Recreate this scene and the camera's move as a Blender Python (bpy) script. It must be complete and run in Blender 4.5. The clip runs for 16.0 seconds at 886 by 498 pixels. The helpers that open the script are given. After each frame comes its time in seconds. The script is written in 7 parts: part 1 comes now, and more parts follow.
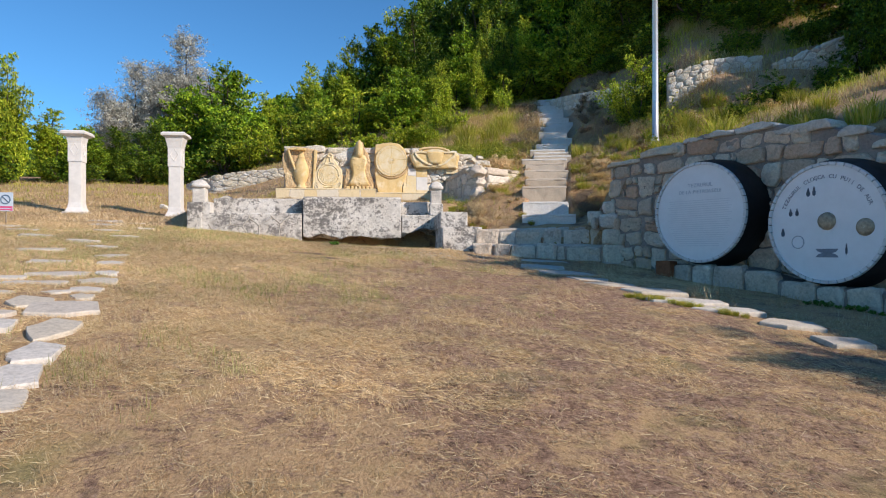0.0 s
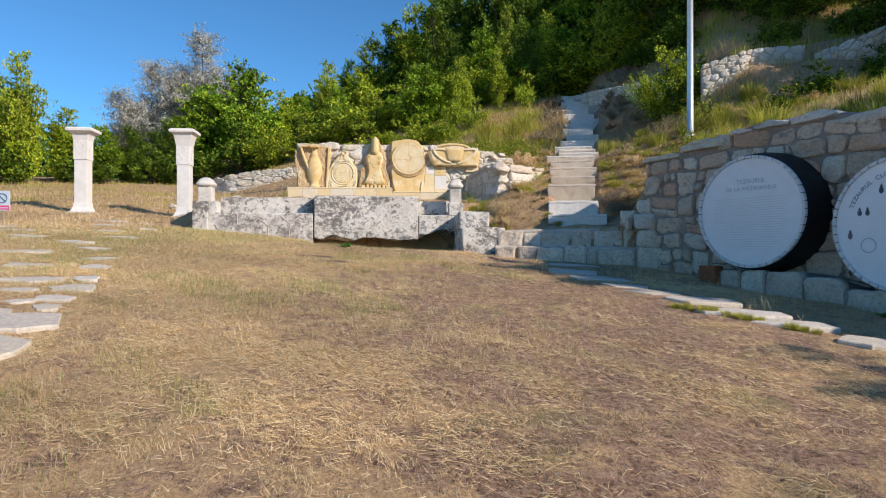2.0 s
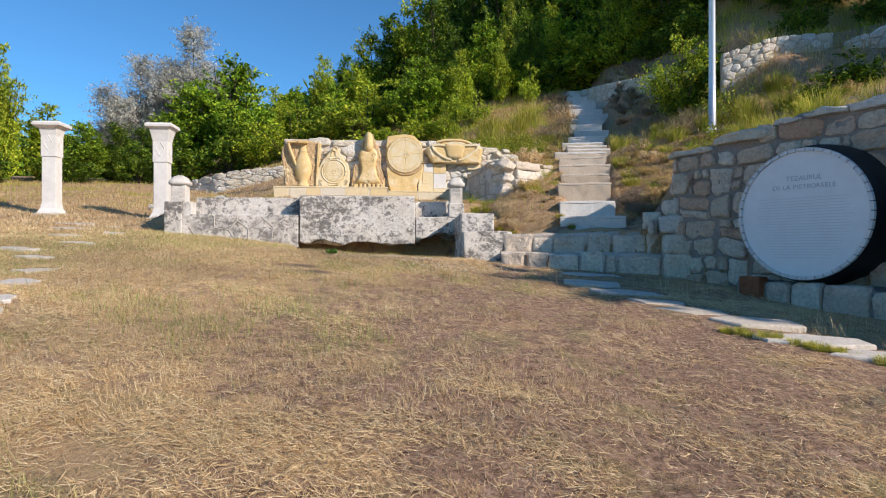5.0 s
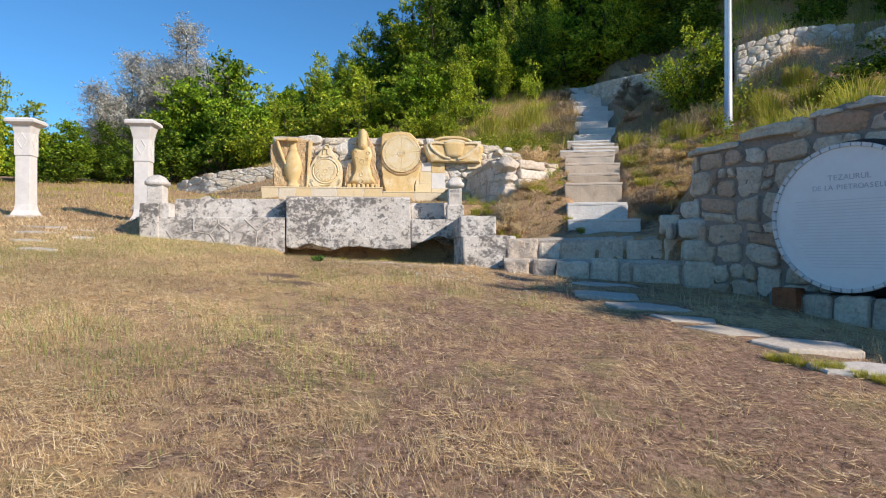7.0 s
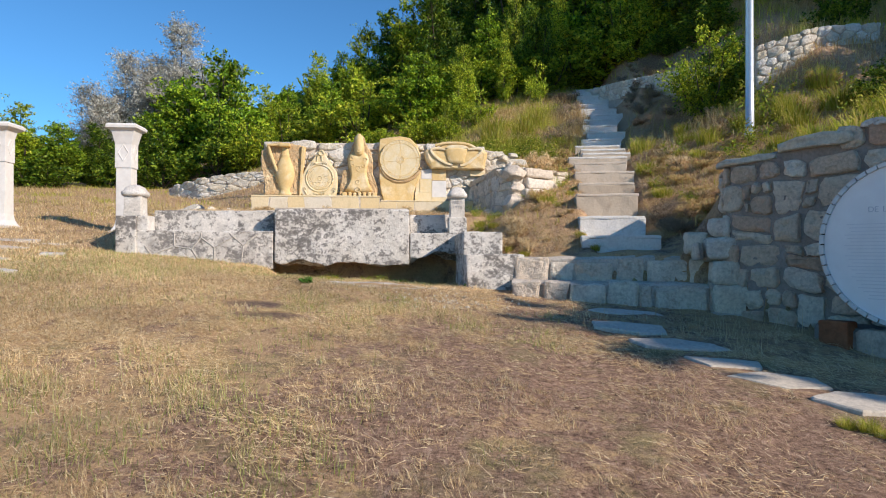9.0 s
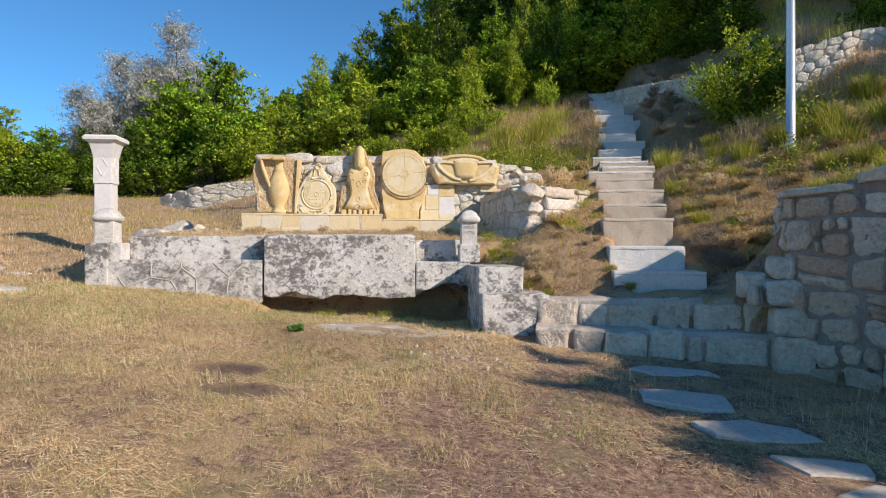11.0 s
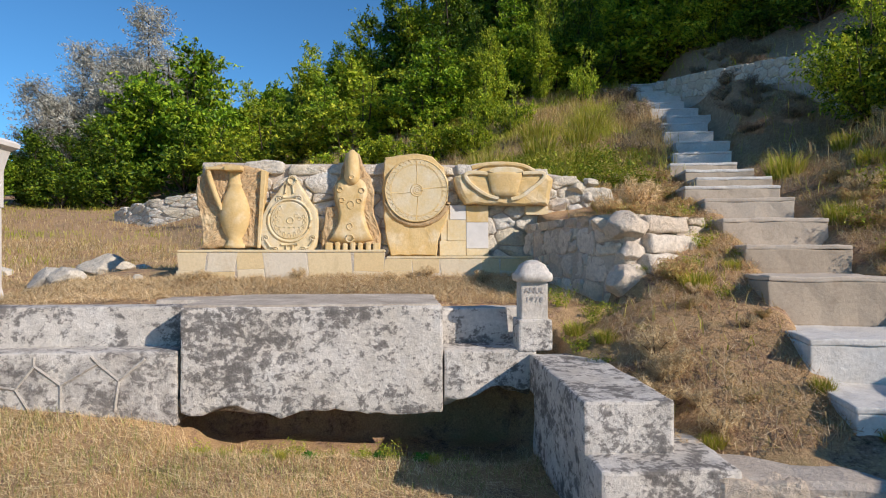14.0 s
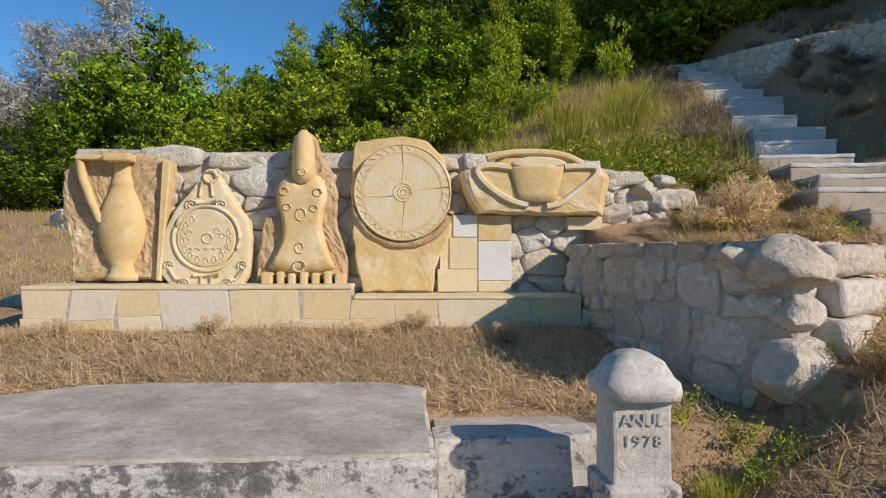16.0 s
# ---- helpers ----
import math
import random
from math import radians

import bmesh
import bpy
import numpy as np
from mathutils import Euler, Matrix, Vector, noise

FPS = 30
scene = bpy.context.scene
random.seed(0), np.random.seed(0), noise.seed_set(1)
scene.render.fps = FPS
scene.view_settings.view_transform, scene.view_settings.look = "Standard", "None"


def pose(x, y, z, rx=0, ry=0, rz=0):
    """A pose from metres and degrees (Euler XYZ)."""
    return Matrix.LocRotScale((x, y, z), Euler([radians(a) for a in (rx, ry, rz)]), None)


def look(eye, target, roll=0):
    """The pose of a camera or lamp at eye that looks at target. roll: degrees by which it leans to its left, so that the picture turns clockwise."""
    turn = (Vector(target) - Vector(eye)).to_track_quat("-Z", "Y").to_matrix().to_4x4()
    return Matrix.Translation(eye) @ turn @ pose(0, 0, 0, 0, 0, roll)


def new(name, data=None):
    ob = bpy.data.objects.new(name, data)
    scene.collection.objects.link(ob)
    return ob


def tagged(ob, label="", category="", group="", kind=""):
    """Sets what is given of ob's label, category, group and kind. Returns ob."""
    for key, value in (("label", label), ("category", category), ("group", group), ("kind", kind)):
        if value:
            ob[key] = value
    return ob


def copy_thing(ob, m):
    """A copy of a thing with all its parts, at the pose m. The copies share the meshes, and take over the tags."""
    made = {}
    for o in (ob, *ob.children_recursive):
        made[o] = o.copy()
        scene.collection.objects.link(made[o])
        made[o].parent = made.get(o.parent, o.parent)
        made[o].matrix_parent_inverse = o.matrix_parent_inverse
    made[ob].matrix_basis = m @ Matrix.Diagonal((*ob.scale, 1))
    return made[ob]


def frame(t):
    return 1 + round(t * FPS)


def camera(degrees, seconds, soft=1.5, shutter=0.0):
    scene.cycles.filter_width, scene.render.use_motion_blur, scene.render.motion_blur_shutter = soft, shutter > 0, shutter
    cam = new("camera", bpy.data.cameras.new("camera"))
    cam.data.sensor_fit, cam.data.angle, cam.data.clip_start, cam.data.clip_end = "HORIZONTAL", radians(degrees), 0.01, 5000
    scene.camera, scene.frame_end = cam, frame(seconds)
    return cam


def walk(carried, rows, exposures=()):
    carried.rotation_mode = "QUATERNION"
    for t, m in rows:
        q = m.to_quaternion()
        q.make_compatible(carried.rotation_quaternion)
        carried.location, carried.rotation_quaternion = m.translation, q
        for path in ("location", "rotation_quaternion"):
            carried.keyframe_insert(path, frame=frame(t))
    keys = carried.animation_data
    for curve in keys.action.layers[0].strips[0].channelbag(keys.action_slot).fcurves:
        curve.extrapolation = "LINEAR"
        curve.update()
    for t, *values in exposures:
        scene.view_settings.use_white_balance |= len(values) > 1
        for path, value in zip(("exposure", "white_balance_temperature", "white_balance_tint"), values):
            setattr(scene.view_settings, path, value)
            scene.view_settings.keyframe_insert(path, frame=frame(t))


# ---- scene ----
PATH = [
    # seconds, eye, target, roll
    (0.0, (0.000, 0.000, 0.000), (1.161, 9.932, 0.027), -0.10),
    (0.5, (0.020, 0.232, -0.007), (0.991, 10.185, 0.034), -0.02),
    (1.0, (0.042, 0.443, 0.008), (0.906, 10.405, 0.054), 0.06),
    (1.5, (0.080, 0.642, 0.014), (0.935, 10.605, 0.062), 0.03),
    (2.0, (0.093, 0.829, 0.024), (0.952, 10.792, 0.070), 0.03),
    (2.5, (0.117, 1.026, 0.040), (0.975, 10.989, 0.084), -0.00),
    (3.0, (0.134, 1.217, 0.050), (0.991, 11.180, 0.100), 0.00),
    (3.5, (0.141, 1.398, 0.074), (1.001, 11.361, 0.118), 0.00),
    (4.0, (0.155, 1.600, 0.079), (1.016, 11.563, 0.126), 0.01),
    (6.5, (0.309, 2.633, 0.206), (1.153, 12.597, 0.248), -0.03),
    (7.0, (0.326, 2.829, 0.210), (1.173, 12.793, 0.257), -0.05),
    (7.5, (0.336, 3.017, 0.229), (1.190, 12.981, 0.280), 0.05),
    (8.0, (0.345, 3.199, 0.265), (1.198, 13.162, 0.314), 0.06),
    (8.5, (0.376, 3.399, 0.347), (1.206, 13.364, 0.398), 0.03),
    (9.0, (0.390, 3.614, 0.450), (1.220, 13.579, 0.504), 0.04),
    (11.5, (0.349, 5.054, 0.979), (1.143, 15.022, 1.022), 0.11),
    (12.0, (0.293, 5.508, 1.078), (1.087, 15.477, 1.124), 0.10),
    (12.5, (0.272, 6.078, 1.199), (1.047, 16.048, 1.233), 0.11),
    (13.0, (0.274, 6.737, 1.320), (1.029, 16.709, 1.342), 0.05),
    (13.5, (0.271, 7.503, 1.417), (1.046, 17.473, 1.454), -0.08),
    (14.0, (0.299, 8.312, 1.523), (1.077, 18.281, 1.564), -0.07),
    (14.5, (0.379, 9.186, 1.654), (1.103, 19.160, 1.643), -0.03),
    (15.0, (0.430, 10.098, 1.751), (1.173, 20.070, 1.749), 0.02),
    (15.5, (0.492, 10.847, 1.819), (1.255, 20.818, 1.826), 0.07),
    (16.0, (0.539, 11.119, 1.821), (1.282, 21.091, 1.841), 0.14),
]
EXPOSURES = [(t, stops, 6420, 15) for t, stops in ((0.0, 0.18), (9.0, 0.22), (11.5, 0.12), (13.0, 0.06), (14.5, -0.06), (16.0, -0.14))]
cam = camera(69.11, 16.0, soft=1.1)
walk(cam, [(t, look(eye, target, roll)) for t, eye, target, roll in PATH], EXPOSURES)

# ---- world, sun ----
world = bpy.data.worlds.new("sky")
scene.world = world
world.use_nodes = True
wn = world.node_tree.nodes
sky = wn.new("ShaderNodeTexSky")
sky.sky_type = "NISHITA"
sky.sun_disc = False
SUN_TO = Vector((1.0, -0.80, 0.68)).normalized()
sky.sun_elevation = math.asin(SUN_TO.z)
sky.sun_rotation = math.atan2(SUN_TO.x, SUN_TO.y)
sky.air_density, sky.dust_density, sky.ozone_density = 0.8, 0.0, 2.0
tint = wn.new("ShaderNodeMix")
tint.data_type, tint.blend_type = "RGBA", "MULTIPLY"
tint.inputs[0].default_value = 1.0
tint.inputs[7].default_value = (0.50, 1.01, 1.26, 1)
world.node_tree.links.new(sky.outputs[0], tint.inputs[6])
world.node_tree.links.new(tint.outputs[2], wn["Background"].inputs[0])
wn["Background"].inputs[1].default_value = 0.110
sun = new("sun", bpy.data.lights.new("sun", "SUN"))
sun.data.energy = 5.0
sun.data.angle = radians(0.53)
sun.data.color = (1.0, 0.90, 0.76)
sun.matrix_world = look(SUN_TO * 60, (0, 0, 0))

# ---- materials ----


def nodes_of(name, rough=0.85, metal=0.0):
    m = bpy.data.materials.new(name)
    m.use_nodes = True
    nt = m.node_tree
    b = nt.nodes["Principled BSDF"]
    b.inputs["Roughness"].default_value = rough
    b.inputs["Metallic"].default_value = metal
    b.inputs["Specular IOR Level"].default_value = 0.25
    return m, nt, b


def coords(nt, where="Object"):
    if where == "World":
        return nt.nodes.new("ShaderNodeNewGeometry").outputs["Position"]
    return nt.nodes.new("ShaderNodeTexCoord").outputs[where]


def noise_node(nt, vec, scale, detail=5.0, rough=0.6, stretch=None, distort=0.0):
    if stretch:
        mp = nt.nodes.new("ShaderNodeMapping")
        mp.inputs["Scale"].default_value = stretch
        nt.links.new(vec, mp.inputs["Vector"])
        vec = mp.outputs[0]
    n = nt.nodes.new("ShaderNodeTexNoise")
    n.inputs["Scale"].default_value = scale
    n.inputs["Detail"].default_value = detail
    n.inputs["Roughness"].default_value = rough
    n.inputs["Distortion"].default_value = distort
    nt.links.new(vec, n.inputs["Vector"])
    return n.outputs["Fac"]


def ramp(nt, fac, stops):
    r = nt.nodes.new("ShaderNodeValToRGB")
    el = r.color_ramp.elements
    while len(el) < len(stops):
        el.new(0.5)
    for e, (p, c) in zip(el, stops):
        e.position = p
        e.color = (*c, 1) if len(c) == 3 else c
    nt.links.new(fac, r.inputs[0])
    return r.outputs[0]


def grey(v):
    return (v, v, v)


def mix(nt, a, b, fac, mode="MIX"):
    n = nt.nodes.new("ShaderNodeMix")
    n.data_type, n.blend_type = "RGBA", mode
    for val, sock in ((fac, n.inputs[0]), (a, n.inputs[6]), (b, n.inputs[7])):
        if isinstance(val, (int, float)):
            sock.default_value = val
        elif isinstance(val, tuple):
            sock.default_value = (*val, 1)
        else:
            nt.links.new(val, sock)
    return n.outputs[2]


def bump(nt, bsdf, height, strength=0.5, dist=0.02):
    n = nt.nodes.new("ShaderNodeBump")
    n.inputs["Strength"].default_value = strength
    n.inputs["Distance"].default_value = dist
    nt.links.new(height, n.inputs["Height"])
    nt.links.new(n.outputs[0], bsdf.inputs["Normal"])


def object_random(nt):
    return nt.nodes.new("ShaderNodeObjectInfo").outputs["Random"]


def island_random(nt):
    return nt.nodes.new("ShaderNodeNewGeometry").outputs["Random Per Island"]


def stone_mat(name, tones, grain=28.0, dark=0.35, stain=(0.20, 0.18, 0.15), bump_d=0.02, rough=0.9, where="World", per_object=True, grit=1.0):
    """Rough stone: tones picked per piece, mottled at two scales, with stains and a pitted relief."""
    m, nt, b = nodes_of(name, rough)
    v = coords(nt, where)
    fine = noise_node(nt, v, grain, 8, 0.7)
    broad = noise_node(nt, v, 3.2, 4, 0.6)
    n = len(tones)
    if per_object:
        base = ramp(nt, object_random(nt), [(i / max(1, n - 1), c) for i, c in enumerate(tones)])
    else:
        base = ramp(nt, broad, [(0.3 + 0.4 * i / max(1, n - 1), c) for i, c in enumerate(tones)])
    col = mix(nt, base, ramp(nt, fine, [(0.25, grey(1 - 0.38 * grit)), (0.55, grey(1.0)), (0.8, grey(1 + 0.18 * grit))]), 1.0, "MULTIPLY")
    spots = ramp(nt, noise_node(nt, v, 7.0, 6, 0.72, distort=0.6), [(0.52, grey(0)), (0.68, grey(1))])
    col = mix(nt, col, stain, mix(nt, (0, 0, 0), spots, dark))
    nt.links.new(col, b.inputs["Base Color"])
    h = mix(nt, fine, noise_node(nt, v, 11.0, 6, 0.65, distort=0.8), 0.6)
    bump(nt, b, h, 0.9, bump_d)
    return m


def plain_mat(name, col, rough=0.6, metal=0.0, var=0.15, scale=14.0, bump_d=0.004, where="World"):
    m, nt, b = nodes_of(name, rough, metal)
    v = coords(nt, where)
    n1 = noise_node(nt, v, scale, 6, 0.65)
    n2 = noise_node(nt, v, scale * 0.17, 3, 0.5)
    lo = tuple(c * (1 - var) for c in col)
    hi = tuple(min(1, c * (1 + var * 0.6)) for c in col)
    col1 = ramp(nt, n1, [(0.3, lo), (0.7, hi)])
    col2 = mix(nt, col1, ramp(nt, n2, [(0.3, grey(1 - var)), (0.65, grey(1.0))]), 1.0, "MULTIPLY")
    nt.links.new(col2, b.inputs["Base Color"])
    bump(nt, b, n1, 0.5, bump_d)
    return m


def leaf_mat(name, tones, trans=0.27, rough=0.55):
    m, nt, b = nodes_of(name, rough)
    col = ramp(nt, island_random(nt), [(i / (len(tones) - 1), c) for i, c in enumerate(tones)])
    patch = noise_node(nt, coords(nt, "World"), 0.5, 2, 0.5)
    col = mix(nt, col, ramp(nt, patch, [(0.35, grey(0.72)), (0.65, grey(1.15))]), 1.0, "MULTIPLY")
    nt.links.new(col, b.inputs["Base Color"])
    tr = nt.nodes.new("ShaderNodeBsdfTranslucent")
    nt.links.new(col, tr.inputs[0])
    ad = nt.nodes.new("ShaderNodeMixShader")
    ad.inputs[0].default_value = trans
    nt.links.new(b.outputs[0], ad.inputs[1])
    nt.links.new(tr.outputs[0], ad.inputs[2])
    nt.links.new(ad.outputs[0], nt.nodes["Material Output"].inputs[0])
    return m


def lichen_limestone(name, lo=0.462, hi=0.55, amount=0.86, veiled=0.35):
    """Pale limestone with ragged dark crusts of lichen and soot."""
    m, nt, b = nodes_of(name, 0.92)
    v = coords(nt, "World")
    fine = noise_node(nt, v, 34, 8, 0.7)
    broad = noise_node(nt, v, 2.1, 4, 0.6)
    base = ramp(nt, broad, [(0.3, (0.58, 0.53, 0.46)), (0.5, (0.68, 0.635, 0.57)), (0.7, (0.735, 0.70, 0.65))])
    base = mix(nt, base, ramp(nt, fine, [(0.3, grey(0.7)), (0.6, grey(1.0)), (0.8, grey(1.1))]), 1.0, "MULTIPLY")
    ragged = noise_node(nt, v, 9.0, 12, 0.76, stretch=(1.0, 1.0, 1.25), distort=0.35)
    ragged = mix(nt, ragged, noise_node(nt, v, 30.0, 8, 0.75), 0.28)
    zone = ramp(nt, noise_node(nt, v, 1.6, 4, 0.6), [(0.32, grey(0.13)), (0.64, grey(0.0))])
    summed = mix(nt, ragged, zone, 1.0, "SUBTRACT")
    crust = ramp(nt, summed, [(lo - 0.02, grey(0)), (lo + 0.02, grey(0.8)), (hi, grey(1))])
    veil = ramp(nt, noise_node(nt, v, 5.0, 7, 0.7), [(0.46, grey(0)), (0.66, grey(veiled))])
    col = mix(nt, base, (0.30, 0.275, 0.25), veil)
    col = mix(nt, col, (0.085, 0.078, 0.075), mix(nt, (0, 0, 0), crust, amount))
    nt.links.new(col, b.inputs["Base Color"])
    bump(nt, b, mix(nt, fine, ragged, 0.5), 0.9, 0.018)
    return m


MORTAR = stone_mat("mortar", [(0.46, 0.39, 0.32), (0.58, 0.51, 0.43)], 40, 0.3, per_object=False)
WALL_MORTAR = stone_mat("grey_mortar", [(0.24, 0.20, 0.175), (0.36, 0.31, 0.27)], 34, 0.4, per_object=False)
RUBBLE = stone_mat("rubble_stone", [(0.60, 0.45, 0.33), (0.80, 0.69, 0.54), (0.70, 0.54, 0.40), (0.62, 0.40, 0.27), (0.84, 0.75, 0.62), (0.68, 0.51, 0.37), (0.80, 0.67, 0.52)], 26, 0.45, (0.28, 0.21, 0.16), bump_d=0.07)
PALE_RUBBLE = stone_mat("pale_rubble", [(0.62, 0.56, 0.46), (0.70, 0.65, 0.56), (0.66, 0.58, 0.44), (0.74, 0.70, 0.63), (0.60, 0.53, 0.44)], 26, 0.4, (0.30, 0.26, 0.21), 0.06)
CORNER = stone_mat("corner_rubble", [(0.68, 0.58, 0.47), (0.78, 0.70, 0.60), (0.62, 0.53, 0.43), (0.76, 0.65, 0.50), (0.74, 0.67, 0.58)], 26, 0.40, (0.32, 0.26, 0.20), 0.06)
KERB = stone_mat("kerb_stone", [(0.64, 0.53, 0.41), (0.78, 0.68, 0.55), (0.58, 0.47, 0.37), (0.72, 0.61, 0.48)], 26, 0.5, (0.26, 0.20, 0.15), bump_d=0.06)
FLAG = stone_mat("flagstone", [(0.55, 0.48, 0.40), (0.62, 0.57, 0.50), (0.57, 0.50, 0.40), (0.64, 0.60, 0.55)], 30, 0.4, (0.33, 0.28, 0.22), 0.012)
SANDSTONE = stone_mat("yellow_sandstone", [(0.70, 0.54, 0.29), (0.64, 0.46, 0.21), (0.75, 0.63, 0.42)], 34, 0.45, (0.60, 0.40, 0.13), 0.010, per_object=False, grit=0.35)
SAND_ROUGH = stone_mat("hewn_sandstone", [(0.60, 0.44, 0.25), (0.54, 0.37, 0.20), (0.66, 0.52, 0.32)], 30, 0.40, (0.36, 0.23, 0.11), 0.03, per_object=False)
PALE_SAND = stone_mat("pale_sandstone", [(0.71, 0.62, 0.44), (0.69, 0.56, 0.33), (0.74, 0.67, 0.53)], 34, 0.4, (0.64, 0.48, 0.22), 0.008, per_object=False, grit=0.35)
ASHLAR = stone_mat("ashlar_sandstone", [(0.68, 0.52, 0.28), (0.71, 0.58, 0.36), (0.66, 0.61, 0.52), (0.69, 0.53, 0.29), (0.71, 0.62, 0.45)], 34, 0.4, (0.52, 0.40, 0.22), 0.008, grit=0.35)
LICHEN = lichen_limestone("lichened_limestone")
CARVED = stone_mat("dressed_limestone", [(0.40, 0.365, 0.32), (0.56, 0.52, 0.46)], 34, 0.6, per_object=False)
LICHEN_GREY = lichen_limestone("grey_crusted_limestone", 0.452, 0.54, 0.78, 0.85)
LICHEN_LIGHT = lichen_limestone("weathered_limestone", 0.545, 0.64, 0.72)
CONCRETE = stone_mat("step_concrete", [(0.48, 0.395, 0.30), (0.56, 0.48, 0.385), (0.44, 0.36, 0.27)], 40, 0.5, (0.30, 0.24, 0.18), 0.007, grit=0.5)
TREAD = stone_mat("worn_tread", [(0.51, 0.43, 0.34), (0.59, 0.51, 0.42)], 38, 0.4, (0.36, 0.29, 0.22), 0.007, grit=0.5)
STEP_WHITE = stone_mat("white_step_stone", [(0.62, 0.59, 0.54), (0.70, 0.68, 0.64)], 36, 0.35, (0.40, 0.36, 0.30), 0.012, per_object=False, grit=0.6)
CEMENT = stone_mat("old_cement", [(0.40, 0.34, 0.275), (0.54, 0.47, 0.39), (0.72, 0.65, 0.555)], 36, 0.5, (0.27, 0.23, 0.19), 0.008, per_object=False)
WHITEWASH = plain_mat("white_plaster", (0.70, 0.675, 0.64), 0.8, var=0.10, scale=9)
PAINT_WHITE = plain_mat("white_paint", (0.78, 0.79, 0.80), 0.45, var=0.05, scale=6, bump_d=0.002)
RIM_WHITE = plain_mat("stave_paint", (0.70, 0.70, 0.69), 0.6, var=0.15, scale=20)
BARREL_DARK = plain_mat("tarred_oak", (0.022, 0.019, 0.020), 0.55, var=0.4, scale=10, bump_d=0.006)
LETTER = plain_mat("faded_lettering", (0.26, 0.29, 0.34), 0.7, var=0.2)
LETTER_STONE = plain_mat("worn_inscription", (0.52, 0.49, 0.47), 0.8, var=0.3)
LETTER_PALE = plain_mat("pale_lettering", (0.50, 0.54, 0.60), 0.7, var=0.2)
GOLD = plain_mat("gilt_paint", (0.42, 0.35, 0.25), 0.4, 0.2, var=0.4, scale=30)
BRICK = plain_mat("red_brick", (0.36, 0.13, 0.06), 0.9, var=0.3, scale=18)
STEEL = plain_mat("galvanised_steel", (0.62, 0.64, 0.67), 0.38, 0.7, var=0.08, scale=20, bump_d=0.001)
SIGN_WHITE = plain_mat("sign_white", (0.50, 0.58, 0.66), 0.4, var=0.04)
SIGN_RED = plain_mat("sign_red", (0.62, 0.08, 0.20), 0.4, var=0.06)
SIGN_BLUE = plain_mat("sign_dark", (0.10, 0.16, 0.24), 0.4, var=0.05)
TIMBER = plain_mat("grey_timber", (0.36, 0.29, 0.21), 0.8, var=0.3, scale=20)
BARK = plain_mat("bark", (0.11, 0.085, 0.065), 0.95, var=0.4, scale=16, bump_d=0.02)
LEAF_A = leaf_mat("green_leaves", [(0.03, 0.08, 0.010), (0.13, 0.26, 0.016), (0.32, 0.49, 0.026), (0.54, 0.63, 0.045)])
LEAF_B = leaf_mat("yellow_green_leaves", [(0.05, 0.11, 0.010), (0.22, 0.33, 0.018), (0.46, 0.55, 0.030), (0.68, 0.68, 0.06)])
LEAF_C = leaf_mat("silver_leaves", [(0.36, 0.35, 0.30), (0.47, 0.46, 0.40), (0.56, 0.55, 0.48), (0.66, 0.64, 0.57)], 0.35)
LEAF_D = leaf_mat("dark_leaves", [(0.02, 0.055, 0.008), (0.06, 0.13, 0.012), (0.15, 0.26, 0.018), (0.34, 0.42, 0.03)])
LITTER = leaf_mat("slope_litter", [(0.34, 0.20, 0.11), (0.52, 0.34, 0.19), (0.66, 0.48, 0.28), (0.78, 0.62, 0.40), (0.56, 0.35, 0.15), (0.44, 0.38, 0.12)], 0.25, 0.8)
LEAF_H = leaf_mat("herb_leaves", [(0.09, 0.15, 0.015), (0.25, 0.33, 0.025), (0.46, 0.49, 0.04), (0.60, 0.46, 0.12)])
LEAF_W = leaf_mat("weed_leaves", [(0.06, 0.17, 0.02), (0.11, 0.27, 0.03), (0.17, 0.33, 0.05)])
STRAW = leaf_mat("dry_straw", [(0.50, 0.33, 0.17), (0.68, 0.49, 0.25), (0.78, 0.60, 0.33), (0.86, 0.71, 0.46), (0.54, 0.39, 0.20)], 0.25, 0.7)


def hill_grass_material():
    """Tall grass, straw in some patches and yellow-green in others."""
    m, nt, b = nodes_of("hill_grass", 0.7)
    one = island_random(nt)
    straw = ramp(nt, one, [(0.0, (0.44, 0.30, 0.14)), (0.4, (0.60, 0.44, 0.20)), (1.0, (0.72, 0.58, 0.34))])
    fresh = ramp(nt, one, [(0.0, (0.28, 0.34, 0.03)), (0.5, (0.48, 0.50, 0.05)), (1.0, (0.66, 0.60, 0.13))])
    where = ramp(nt, noise_node(nt, coords(nt, "World"), 0.55, 3, 0.6), [(0.46, grey(0)), (0.60, grey(1))])
    col = mix(nt, straw, fresh, where)
    nt.links.new(col, b.inputs["Base Color"])
    tr = nt.nodes.new("ShaderNodeBsdfTranslucent")
    nt.links.new(col, tr.inputs[0])
    ad = nt.nodes.new("ShaderNodeMixShader")
    ad.inputs[0].default_value = 0.4
    nt.links.new(b.outputs[0], ad.inputs[1])
    nt.links.new(tr.outputs[0], ad.inputs[2])
    nt.links.new(ad.outputs[0], nt.nodes["Material Output"].inputs[0])
    return m


